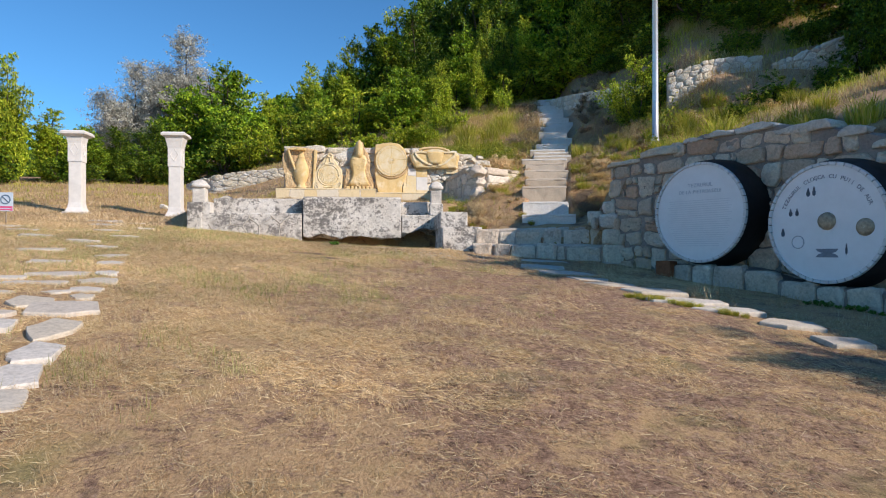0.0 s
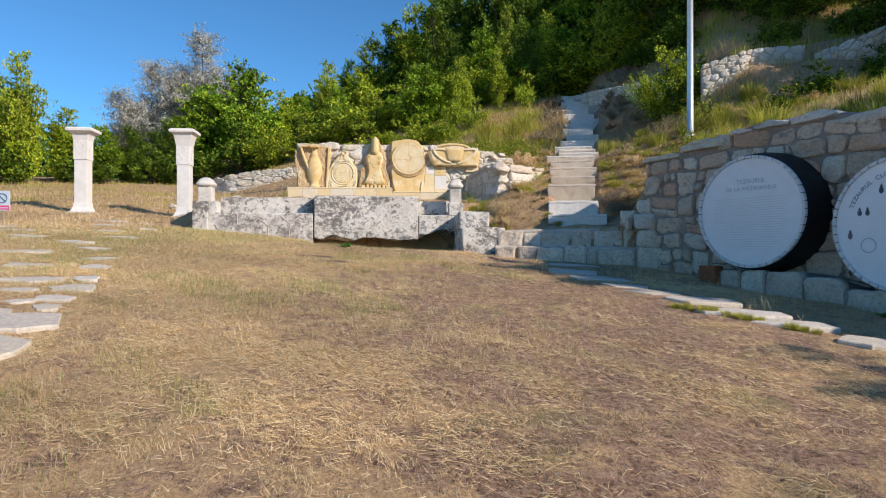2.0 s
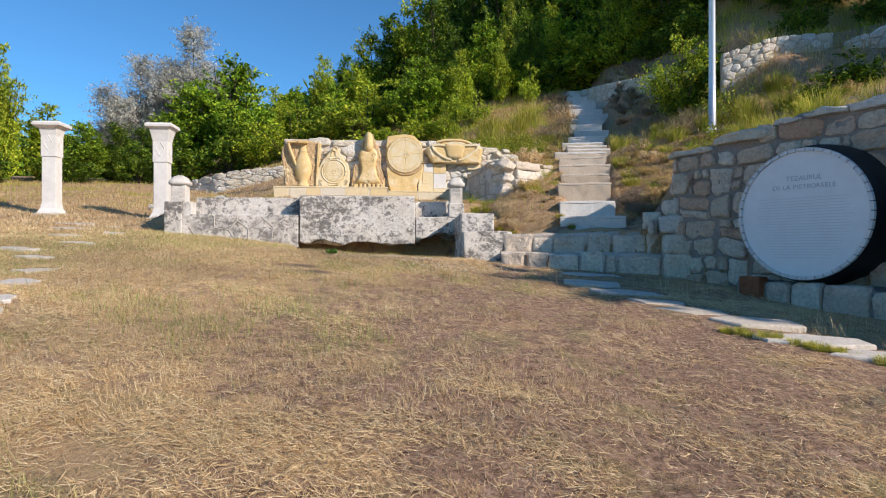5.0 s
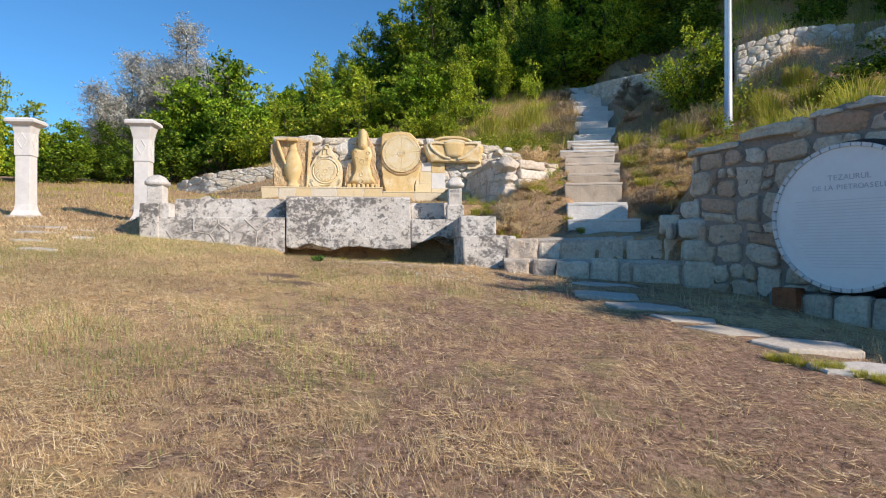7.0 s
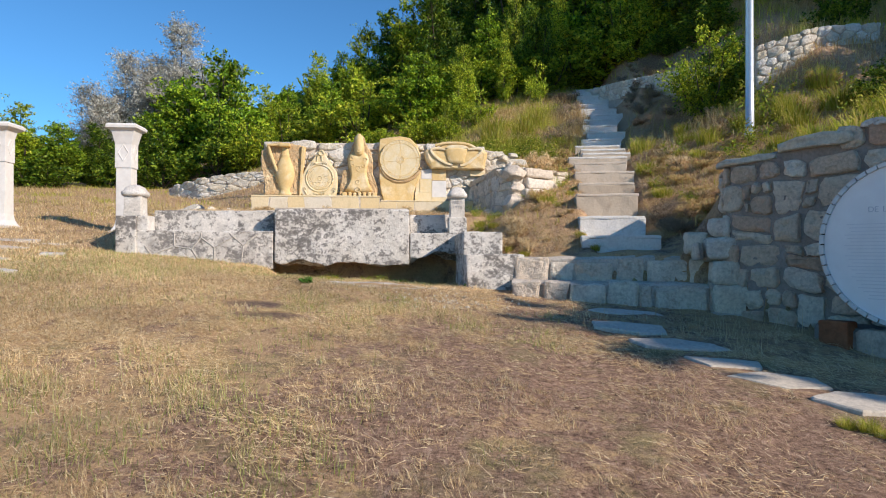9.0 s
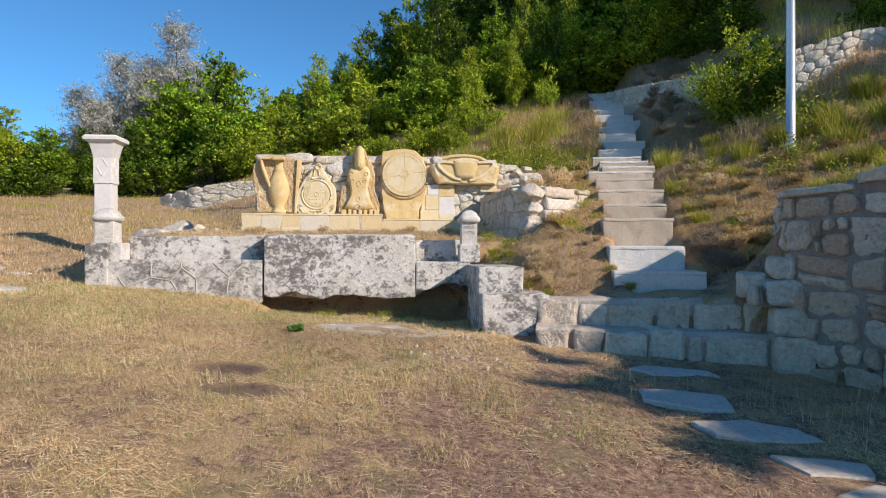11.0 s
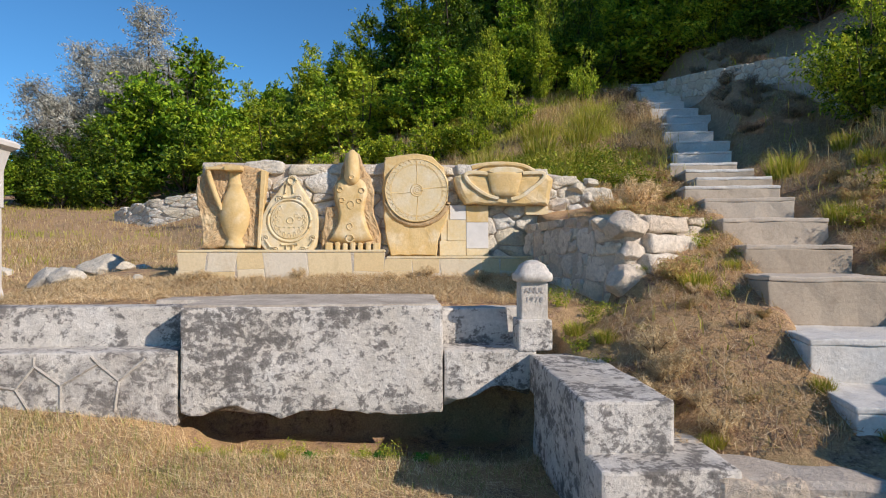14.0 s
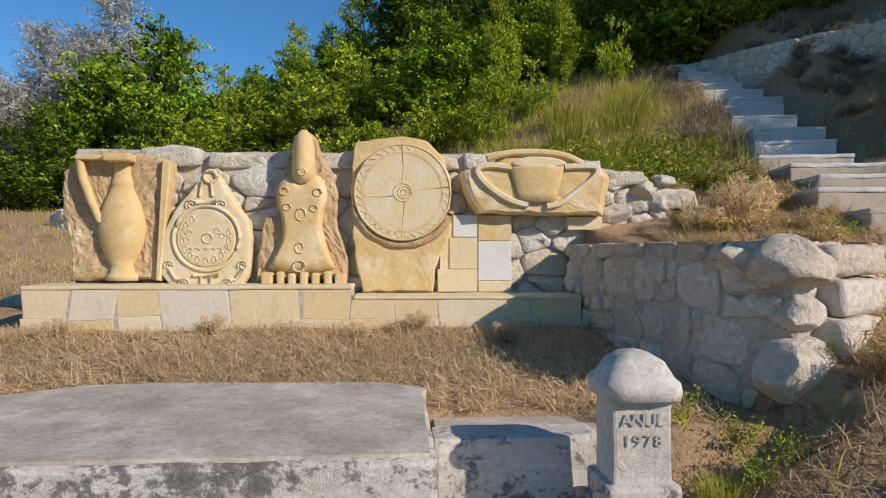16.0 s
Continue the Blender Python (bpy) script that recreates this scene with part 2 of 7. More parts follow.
HILL_GRASS = hill_grass_material()
LAWN_GREEN = leaf_mat("lawn_green", [(0.20, 0.25, 0.06), (0.32, 0.36, 0.09), (0.46, 0.47, 0.15), (0.62, 0.56, 0.28)], 0.3, 0.7)
GREEN_GRASS = leaf_mat("green_grass", [(0.24, 0.29, 0.03), (0.40, 0.42, 0.045), (0.58, 0.54, 0.09), (0.70, 0.56, 0.20)], 0.4, 0.7)
BRAMBLE = leaf_mat("dark_bramble", [(0.15, 0.105, 0.08), (0.26, 0.19, 0.14), (0.40, 0.30, 0.22), (0.28, 0.25, 0.10)], 0.2, 0.8)
SCRUB = leaf_mat("rusty_scrub", [(0.48, 0.30, 0.14), (0.56, 0.34, 0.16), (0.48, 0.42, 0.14), (0.66, 0.50, 0.26)], 0.25, 0.8)


def ground_material():
    """Dry mown lawn: brown earth, straw thatch and faint green; darker scrubby earth on the hill."""
    m, nt, b = nodes_of("dry_lawn", 0.97)
    v = coords(nt, "World")
    f1 = noise_node(nt, v, 70, 8, 0.78, stretch=(1.0, 0.55, 1.0))
    f2 = noise_node(nt, v, 16, 7, 0.72)
    broad = noise_node(nt, v, 0.8, 5, 0.62)
    sep = nt.nodes.new("ShaderNodeSeparateXYZ")
    nt.links.new(v, sep.inputs[0])
    f3 = noise_node(nt, v, 38, 9, 0.8)
    soil = ramp(nt, mix(nt, f2, f3, 0.6), [(0.40, (0.085, 0.050, 0.032)), (0.48, (0.25, 0.152, 0.100)), (0.55, (0.38, 0.245, 0.165)), (0.63, (0.56, 0.40, 0.29))])
    thatch = ramp(nt, f1, [(0.3, (0.28, 0.172, 0.088)), (0.5, (0.52, 0.345, 0.175)), (0.7, (0.74, 0.53, 0.29))])
    # trodden bare before the barrels
    flat = nt.nodes.new("ShaderNodeMapping")
    flat.inputs["Location"].default_value = (-1.7 / 2.9, -6.4 / 5.6, 0)
    flat.inputs["Scale"].default_value = (1 / 2.9, 1 / 5.6, 0)
    nt.links.new(v, flat.inputs["Vector"])
    tread = nt.nodes.new("ShaderNodeTexGradient")
    tread.gradient_type = "SPHERICAL"
    nt.links.new(flat.outputs[0], tread.inputs[0])
    worn = nt.nodes.new("ShaderNodeMapRange")
    worn.inputs["From Min"].default_value, worn.inputs["From Max"].default_value = 0.0, 0.6
    worn.inputs["To Min"].default_value, worn.inputs["To Max"].default_value = 0.045, -0.06
    nt.links.new(tread.outputs["Fac"], worn.inputs["Value"])
    clump = noise_node(nt, v, 4.2, 5, 0.66, distort=0.5)
    cover = ramp(nt, mix(nt, mix(nt, mix(nt, f1, broad, 0.5), clump, 0.50), worn.outputs[0], 1.0, "ADD"), [(0.475, grey(0)), (0.545, grey(0.78))])
    col = mix(nt, soil, thatch, cover)
    green = ramp(nt, noise_node(nt, v, 1.7, 5, 0.65), [(0.54, grey(0)), (0.72, grey(0.60))])
    col = mix(nt, col, (0.24, 0.235, 0.085), green)
    # two dark patches in the turf
    for bx, by in ((-0.89, 9.85), (-0.68, 9.32)):
        place = nt.nodes.new("ShaderNodeMapping")
        place.inputs["Location"].default_value = (-bx / 0.46, -by / 0.26, 0)
        place.inputs["Scale"].default_value = (1 / 0.46, 1 / 0.26, 0)
        nt.links.new(v, place.inputs["Vector"])
        spot = nt.nodes.new("ShaderNodeTexGradient")
        spot.gradient_type = "SPHERICAL"
        nt.links.new(place.outputs[0], spot.inputs[0])
        dark_patch = ramp(nt, mix(nt, spot.outputs["Fac"], f2, 0.4), [(0.30, grey(0)), (0.56, grey(0.66))])
        col = mix(nt, col, (0.07, 0.05, 0.045), dark_patch)
    # the hill's earth is darker and stonier
    hill = nt.nodes.new("ShaderNodeMath")
    hill.operation = "ADD"
    wob = nt.nodes.new("ShaderNodeMath")
    wob.operation = "MULTIPLY"
    wob.inputs[1].default_value = 2.2
    nt.links.new(broad, wob.inputs[0])
    nt.links.new(sep.outputs[2], hill.inputs[0])
    nt.links.new(wob.outputs[0], hill.inputs[1])
    rocky = ramp(nt, f2, [(0.3, (0.22, 0.130, 0.080)), (0.55, (0.44, 0.290, 0.175)), (0.7, (0.60, 0.44, 0.28))])
    rng = nt.nodes.new("ShaderNodeMapRange")
    rng.inputs["From Min"].default_value, rng.inputs["From Max"].default_value = 2.6, 4.2
    nt.links.new(hill.outputs[0], rng.inputs["Value"])
    col = mix(nt, col, rocky, rng.outputs[0])
    nt.links.new(col, b.inputs["Base Color"])
    bump(nt, b, mix(nt, f1, f2, 0.4), 0.9, 0.025)
    return m


GROUND = ground_material()

# ---- building helpers ----
BASE = {}


def thing(name, m, label, category, group="", kind=""):
    """An Empty at the base of a thing; its parts are written in world metres."""
    ob = new(name)
    ob.empty_display_size = 0.1
    ob.matrix_basis = m
    BASE[ob] = m
    return tagged(ob, label, category, group, kind)


def link_mesh(name, mesh, material, parent=None):
    ob = new(name, mesh)
    if material:
        mesh.materials.append(material)
    if parent:
        ob.parent = parent
        BASE[ob] = BASE.get(parent, Matrix())
    else:
        BASE[ob] = Matrix()
    return ob


def part(name, bm, material, parent, label="", smooth=False):
    if parent in BASE:
        bmesh.ops.transform(bm, matrix=BASE[parent].inverted(), verts=bm.verts)
    me = bpy.data.meshes.new(name)
    bm.normal_update()
    bm.to_mesh(me)
    bm.free()
    if smooth:
        me.shade_smooth()
    ob = link_mesh(name, me, material, parent)
    return tagged(ob, label)


def solid(name, bm, material, label, category, group="", kind="", smooth=False):
    ob = part(name, bm, material, None, "", smooth)
    return tagged(ob, label, category, group, kind)


def arrays_mesh(name, verts, faces):
    me = bpy.data.meshes.new(name)
    v = np.asarray(verts, dtype=np.float32)
    fc = np.asarray(faces, dtype=np.int32)
    k = fc.shape[1]
    me.vertices.add(len(v))
    me.vertices.foreach_set("co", v.ravel())
    me.loops.add(fc.size)
    me.loops.foreach_set("vertex_index", fc.ravel())
    me.polygons.add(len(fc))
    me.polygons.foreach_set("loop_start", np.arange(0, fc.size, k, dtype=np.int32))
    me.update(calc_edges=True)
    return me


def wobble(p, amp, scale=4.0, seed=0.0):
    q = Vector(p) * scale + Vector((seed * 7.3, seed * 3.1, seed * 5.7))
    return noise.noise_vector(q) * amp + noise.noise_vector(q * 3.1) * amp * 0.4


def block(x0, x1, y0, y1, z0, z1, bevel=0.015, amp=0.006, step=0.12, seed=0.0, bottom=0.0, turn=0.0, bm=None):
    """A hewn block: bevelled, with worn uneven faces. bottom: how ragged its underside is."""
    own = bm is None
    b = bmesh.new()
    sx, sy, sz = x1 - x0, y1 - y0, z1 - z0
    bmesh.ops.create_cube(b, size=1.0)
    bmesh.ops.scale(b, vec=(sx, sy, sz), verts=b.verts)
    if bevel:
        bmesh.ops.bevel(b, geom=b.edges[:], offset=bevel, segments=2, affect="EDGES", profile=0.6)
    for axis, size in ((0, sx), (1, sy), (2, sz)):
        n = min(24, int(size / step))
        for i in range(1, n):
            co = [0, 0, 0]
            no = [0, 0, 0]
            co[axis], no[axis] = -size / 2 + size * i / n, 1
            bmesh.ops.bisect_plane(b, geom=b.verts[:] + b.edges[:] + b.faces[:], plane_co=co, plane_no=no)
    c = Vector(((x0 + x1) / 2, (y0 + y1) / 2, (z0 + z1) / 2))
    spin = Matrix.Rotation(turn, 3, "Z")
    for v in b.verts:
        w = spin @ v.co + c
        if bottom and v.co.z < -sz / 2 + 0.3 * sz:
            n1 = noise.noise(Vector((w.x * 2.2 + seed, w.y * 2.0, seed))) + 0.5 * noise.noise(Vector((w.x * 7, w.y * 5, seed + 3)))
            w.z += bottom * (0.45 + n1) * (1 - (v.co.z + sz / 2) / (0.3 * sz))
        v.co = w + wobble(w, amp, 5.0, seed)
    if own:
        return b
    me = bpy.data.meshes.new("tmp")
    b.to_mesh(me)
    b.free()
    bm.from_mesh(me)
    bpy.data.meshes.remove(me)
    return bm


def dense_outline(pts, step=0.04):
    out = []
    for i in range(len(pts)):
        a, b = pts[i], pts[(i + 1) % len(pts)]
        n = max(1, round(math.hypot(a[0] - b[0], a[1] - b[1]) / step))
        out += [(a[0] + (b[0] - a[0]) * k / n, a[1] + (b[1] - a[1]) * k / n) for k in range(n)]
    return out


def relief(pts, y_base, y_top, y_back, edge=0.8, amp=0.0, scale=12.0, upright=1.0, ragged=0.0, seed=0.0, rows=9):
    """A carved slab over an outline in x and z: falls off at its rim, with hewn unevenness; edge: where the fall begins (0 to 1)."""
    pts = dense_outline(pts)
    n = len(pts)
    if sum(pts[i][0] * pts[(i + 1) % n][1] - pts[(i + 1) % n][0] * pts[i][1] for i in range(n)) < 0:
        pts = pts[::-1]
    cx, cz = sum(p[0] for p in pts) / n, sum(p[1] for p in pts) / n
    bm = bmesh.new()
    rings = [[bm.verts.new((x, y_back, z)) for x, z in pts]]
    for r in range(rows):
        s = 1 - (r / rows) ** 1.5
        t = max(0.0, (s - edge) / (1 - edge)) if s > edge else 0.0
        y0 = y_top + (y_base - y_top) * (1 - math.sqrt(max(0.0, 1 - t * t)))
        row = []
        for x, z in pts:
            px, pz = cx + (x - cx) * s, cz + (z - cz) * s
            q = Vector((px * scale, seed, pz * scale * upright))
            d = noise.noise(q) * 0.6 + noise.noise(q * 2.7) * 0.4
            e = noise.noise_vector(Vector((px * 9, seed + 4, pz * 9))) * ragged if r < 3 else Vector()
            row.append(bm.verts.new((px + e.x, y0 + d * amp, pz + e.z)))
        rings.append(row)
    mid = bm.verts.new((cx, y_top, cz))
    for a, b in zip(rings, rings[1:]):
        for i in range(n):
            bm.faces.new((a[i], a[(i + 1) % n], b[(i + 1) % n], b[i]))
    for i in range(n):
        bm.faces.new((rings[-1][i], rings[-1][(i + 1) % n], mid))
    return bm


def band(path, width, y_front, y_back, bevel=0.006):
    """A flat carved band along a line of (x, z)."""
    p = [Vector(q) for q in path]
    left, right = [], []
    for i, c in enumerate(p):
        d = (p[min(i + 1, len(p) - 1)] - p[max(i - 1, 0)]).normalized()
        nv = Vector((-d.y, d.x)) * width * 0.5
        left.append((c.x + nv.x, c.y + nv.y))
        right.append((c.x - nv.x, c.y - nv.y))
    bm = bmesh.new()
    rows = []
    for (lx, lz), (rx, rz), c in zip(left, right, p):
        ix, iz = (lx - c.x) * (1 - 2 * bevel / width), (lz - c.y) * (1 - 2 * bevel / width)
        rows.append([bm.verts.new(q) for q in ((lx, y_back, lz), (lx, y_front + bevel, lz), (c.x + ix, y_front, c.y + iz), (c.x - ix, y_front, c.y - iz), (rx, y_front + bevel, rz), (rx, y_back, rz))])
    for a, b in zip(rows, rows[1:]):
        for k in range(5):
            bm.faces.new((a[k], b[k], b[k + 1], a[k + 1]))
    bm.faces.new(rows[0])
    bm.faces.new(rows[-1][::-1])
    bmesh.ops.recalc_face_normals(bm, faces=bm.faces[:])
    return bm


def coping(wall, at, top, u0, u1, wide, high, deep, material, rng, out=0.03):
    """A row of rough slabs along a wall's top, running through to its back."""
    u = u0
    while u < u1:
        w = rng.uniform(*wide)
        t = top(u + w / 2)
        h = rng.uniform(*high)
        lo = t - max(high) - 0.02
        a, b = rng.uniform(-0.03, 0.02), rng.uniform(-0.03, 0.02)
        poly = [(u + rng.uniform(0, 0.03), lo), (u + w - rng.uniform(0, 0.03), lo + rng.uniform(-0.02, 0.03)), (u + w - rng.uniform(-0.02, 0.05), t - max(high) + h + a - 0.02), (u + w * rng.uniform(0.4, 0.7), t - max(high) + h + rng.uniform(-0.01, 0.03)), (u + rng.uniform(-0.02, 0.05), t - max(high) + h + b - 0.02)]
        add_stones(wall, [poly], lambda p, q, d: at(p, q, d + out), material, rng, None, 0.004, 0.03, deep)
        u += w


def plate(pts, y_front, y_back, bevel=0.012, bm=None, amp=0.0, seed=0.0):
    """A flat carved piece: outline in x and z, rounded at its front edge."""
    bm = bm or bmesh.new()
    n = len(pts)
    cx = sum(p[0] for p in pts) / n
    cz = sum(p[1] for p in pts) / n
    rings = []
    area = sum(pts[i][0] * pts[(i + 1) % n][1] - pts[(i + 1) % n][0] * pts[i][1] for i in range(n))
    if area < 0:
        pts = pts[::-1]
    inset = []
    for i in range(n):
        a, p, c = Vector(pts[i - 1]), Vector(pts[i]), Vector(pts[(i + 1) % n])
        d1, d2 = (p - a).normalized(), (c - p).normalized()
        nv = Vector((-(d1.y + d2.y), d1.x + d2.x))
        nv = nv.normalized() if nv.length > 1e-6 else Vector((0, 0))
        inset.append((p.x + nv.x * bevel, p.y + nv.y * bevel))
    for ring, y in ((pts, y_back), (pts, y_front + bevel), (inset, y_front)):
        row = []
        for x, z in ring:
            d = wobble((x, 0, z), amp, 9, seed) if amp else Vector()
            row.append(bm.verts.new((x + d.x, y + d.y * 0.5, z + d.z)))
        rings.append(row)
    for a, b in ((rings[0], rings[1]), (rings[1], rings[2])):
        for i in range(n):
            j = (i + 1) % n
            bm.faces.new((a[i], a[j], b[j], b[i]))
    f = bm.faces.new(rings[2])
    bmesh.ops.triangulate(bm, faces=[f])
    return bm


def circle(cx, cz, r, n=40, rz=None, a0=0.0, a1=2 * math.pi):
    rz = rz or r
    full = abs(a1 - a0) > 6.28
    k = n if full else n + 1
    return [(cx + r * math.cos(a0 + (a1 - a0) * i / n), cz + rz * math.sin(a0 + (a1 - a0) * i / n)) for i in range(k)]


def smooth_outline(pts, times=2):
    for _ in range(times):
        out = []
        for i in range(len(pts)):
            a, b = pts[i], pts[(i + 1) % len(pts)]
            out += [(0.75 * a[0] + 0.25 * b[0], 0.75 * a[1] + 0.25 * b[1]), (0.25 * a[0] + 0.75 * b[0], 0.25 * a[1] + 0.75 * b[1])]
        pts = out
    return pts


def tube(path, radii, sides=8, bm=None, closed_ends=True):
    """A tapered round bar along a path."""
    bm = bm or bmesh.new()
    rings = []
    for i, p in enumerate(path):
        p = Vector(p)
        a = Vector(path[max(0, i - 1)])
        c = Vector(path[min(len(path) - 1, i + 1)])
        d = (c - a).normalized()
        u = d.cross(Vector((0, 0, 1)) if abs(d.z) < 0.9 else Vector((1, 0, 0))).normalized()
        w = d.cross(u)
        r = radii[i] if isinstance(radii, (list, tuple)) else radii
        rings.append([bm.verts.new(p + (u * math.cos(2 * math.pi * k / sides) + w * math.sin(2 * math.pi * k / sides)) * r) for k in range(sides)])
    for a, b in zip(rings, rings[1:]):
        for k in range(sides):
            bm.faces.new((a[k], a[(k + 1) % sides], b[(k + 1) % sides], b[k]))
    if closed_ends:
        bm.faces.new(rings[0])
        bm.faces.new(rings[-1][::-1])
    return bm


def strip(path, y, r, bm=None, sides=6):
    """A carved rib along a line of (x, z) on a face at depth y."""
    return tube([(x, y, z) for x, z in path], r, sides, bm)


def lathe(profile, axis_m, sides=48, bm=None, closed=True, half=False, squash=1.0):
    """profile: (radius, distance along local z)."""
    bm = bm or bmesh.new()
    rings = []
    for r, h in profile:
        rings.append([bm.verts.new(axis_m @ Vector((r * math.cos(2 * math.pi * k / sides), r * squash * math.sin(2 * math.pi * k / sides), h))) for k in range(sides)])
    for a, b in zip(rings, rings[1:]):
        for k in range(sides):
            bm.faces.new((a[k], a[(k + 1) % sides], b[(k + 1) % sides], b[k]))
    if closed:
        bm.faces.new(rings[0][::-1])
        bm.faces.new(rings[-1])
    return bm


def clip(poly, px, py, nx, ny):
    """Keeps the part of a polygon on the side (x - p) . n <= 0."""
    out = []
    for i in range(len(poly)):
        a, b = poly[i], poly[(i + 1) % len(poly)]
        da = (a[0] - px) * nx + (a[1] - py) * ny
        db = (b[0] - px) * nx + (b[1] - py) * ny
        if da <= 0:
            out.append(a)
        if (da < 0 < db) or (db < 0 < da):
            t = da / (da - db)
            out.append((a[0] + t * (b[0] - a[0]), a[1] + t * (b[1] - a[1])))
    return out


def rubble_cells(width, height, sx, sy, rng, jitter=0.42):
    """Cells of random rubble that fill a rectangle: lists of (u, v)."""
    seeds = []
    rows = max(1, round(height / sy))
    for r in range(-1, rows + 1):
        u = -sx * rng.uniform(0.5, 1.5)
        wide = rng.uniform(0.75, 1.25)
        while u < width + sx:
            step = sx * wide * rng.choice((0.5, 0.8, 1.0, 1.25, 1.6))
            u += step
            v = (r + 0.5 + rng.uniform(-jitter, jitter)) * height / rows
            w = step * rng.uniform(0.8, 1.2)
            seeds.append((u - step / 2, v, w * w * 0.10))
    cells = []
    k = sx / sy
    for i, (u, v, p) in enumerate(seeds):
        if not (-0.2 * sx < u < width + 0.2 * sx and -0.2 * sy < v < height + 0.2 * sy):
            continue
        poly = [(u - 2 * sx, v - 2 * sy), (u + 2 * sx, v - 2 * sy), (u + 2 * sx, v + 2 * sy), (u - 2 * sx, v + 2 * sy)]
        for j, (a, b, q) in enumerate(seeds):
            if j != i and abs(a - u) < 4 * sx and abs(b - v) < 4 * sy:
                # weighted, and flatter than high
                nx, ny = (a - u), (b - v) * k
                d2 = nx * nx + ny * (b - v)
                t = 0.5 + 0.5 * max(-0.6, min(0.6, (p - q) / max(1e-6, d2)))
                poly = clip(poly, u + (a - u) * t, v + (b - v) * t, nx, ny)
                if len(poly) < 3:
                    break
        for px, py, nx, ny in ((0, 0, -1, 0), (width, 0, 1, 0), (0, 0, 0, -1), (0, height, 0, 1)):
            poly = clip(poly, px, py, nx, ny) if len(poly) >= 3 else poly
        if len(poly) >= 3:
            cells.append(poly)
    return cells


def stone_mesh(poly, place, gap=0.012, bulge=0.03, depth=0.10, rng=None, round_off=True):
    """One stone from its outline: place(u, v, d) gives the world point d metres proud of the wall. Returns verts, faces."""
    cu = sum(p[0] for p in poly) / len(poly)
    cv = sum(p[1] for p in poly) / len(poly)
    size = math.sqrt(max(1e-6, sum((p[0] - cu) ** 2 + (p[1] - cv) ** 2 for p in poly) / len(poly)))
    k = max(0.5, 1 - gap / size)
    pts = [(cu + (u - cu) * k, cv + (v - cv) * k) for u, v in poly]
    if round_off:
        out = []
        for i in range(len(pts)):
            a, b = pts[i], pts[(i + 1) % len(pts)]
            w = rng.uniform(0.07, 0.20)
            far = math.hypot(a[0] - b[0], a[1] - b[1])
            ts = (w, 0.5, 1 - w) if far > 0.6 * size else (w, 1 - w)
            j = 0.045 * min(size, 0.25)
            out += [((1 - t) * a[0] + t * b[0] + rng.uniform(-j, j), (1 - t) * a[1] + t * b[1] + rng.uniform(-j, j)) for t in ts]
        pts = out
    n = len(pts)
    tip = bulge * rng.uniform(0.5, 1.3)
    verts, faces = [], []
    tu, tv = rng.uniform(-0.3, 0.3), rng.uniform(-0.3, 0.3)
    sh = rng.uniform(0, 90)
    rings = ((1.0, -depth), (1.0, -0.1), (0.975, 0.60), (0.90, 0.88), (0.60, 1.0), (0.28, 1.0)) if round_off else ((1.0, -depth), (1.0, 0.0), (0.97, 0.9), (0.5, 1.0))
    for scale, d0 in rings:
        for u, v in pts:
            du, dv = (u - cu) * scale, (v - cv) * scale
            d = d0
            if d0 > -depth:
                q = Vector((du * 6 + sh, dv * 6, sh))
                d = tip * d0 + (du * tu + dv * tv) * 0.28 * (bulge > 0.01) + bulge * (0.7 * noise.noise(q) + 0.7 * noise.noise(q * 3.3))
            verts.append(place(cu + du, cv + dv, d))
    for r in range(len(rings) - 1):
        for i in range(n):
            j = (i + 1) % n
            faces.append((r * n + i, r * n + j, (r + 1) * n + j, (r + 1) * n + i))
    faces.append(tuple((len(rings) - 1) * n + i for i in range(n)))
    return verts, faces


def polyline_place(line, z0, lean=0.0):
    """place(u, v, d) on a wall that follows a line in plan; its face looks to the right of the way along the line."""
    pts = [Vector(p) for p in line]
    seg = [(b - a).length for a, b in zip(pts, pts[1:])]

    def at(u, v, d):
        u0 = u
        for i, s in enumerate(seg):
            if u <= s or i == len(seg) - 1:
                break
            u -= s
        w = (pts[i + 1] - pts[i]).normalized()
        p = pts[i] + w * u
        nrm = Vector((w.y, -w.x))
        # soften the corners
        if i + 1 < len(seg) and seg[i] - u < 0.25:
            w2 = (pts[i + 2] - pts[i + 1]).normalized()
            nrm = nrm.lerp(Vector((w2.y, -w2.x)), 0.5 * (1 - (seg[i] - u) / 0.25)).normalized()
        z = z0(u0) if callable(z0) else z0
        return Vector((p.x + nrm.x * (d - lean * v), p.y + nrm.y * (d - lean * v), z + v))
    return at, sum(seg)


def add_stones(wall, cells, place, material, rng, keep=None, gap=0.012, bulge=0.03, depth=0.10, name="stone"):
    for poly in cells:
        cu = sum(p[0] for p in poly) / len(poly)
        cv = sum(p[1] for p in poly) / len(poly)
        if keep and not keep(cu, cv):
            continue
        v, f = stone_mesh(poly, place, gap, bulge, depth, rng)
        inv = BASE[wall].inverted()
        me = bpy.data.meshes.new(name)
        me.from_pydata([inv @ p for p in v], [], f)
        me.shade_smooth()
        link_mesh(name, me, material, wall)


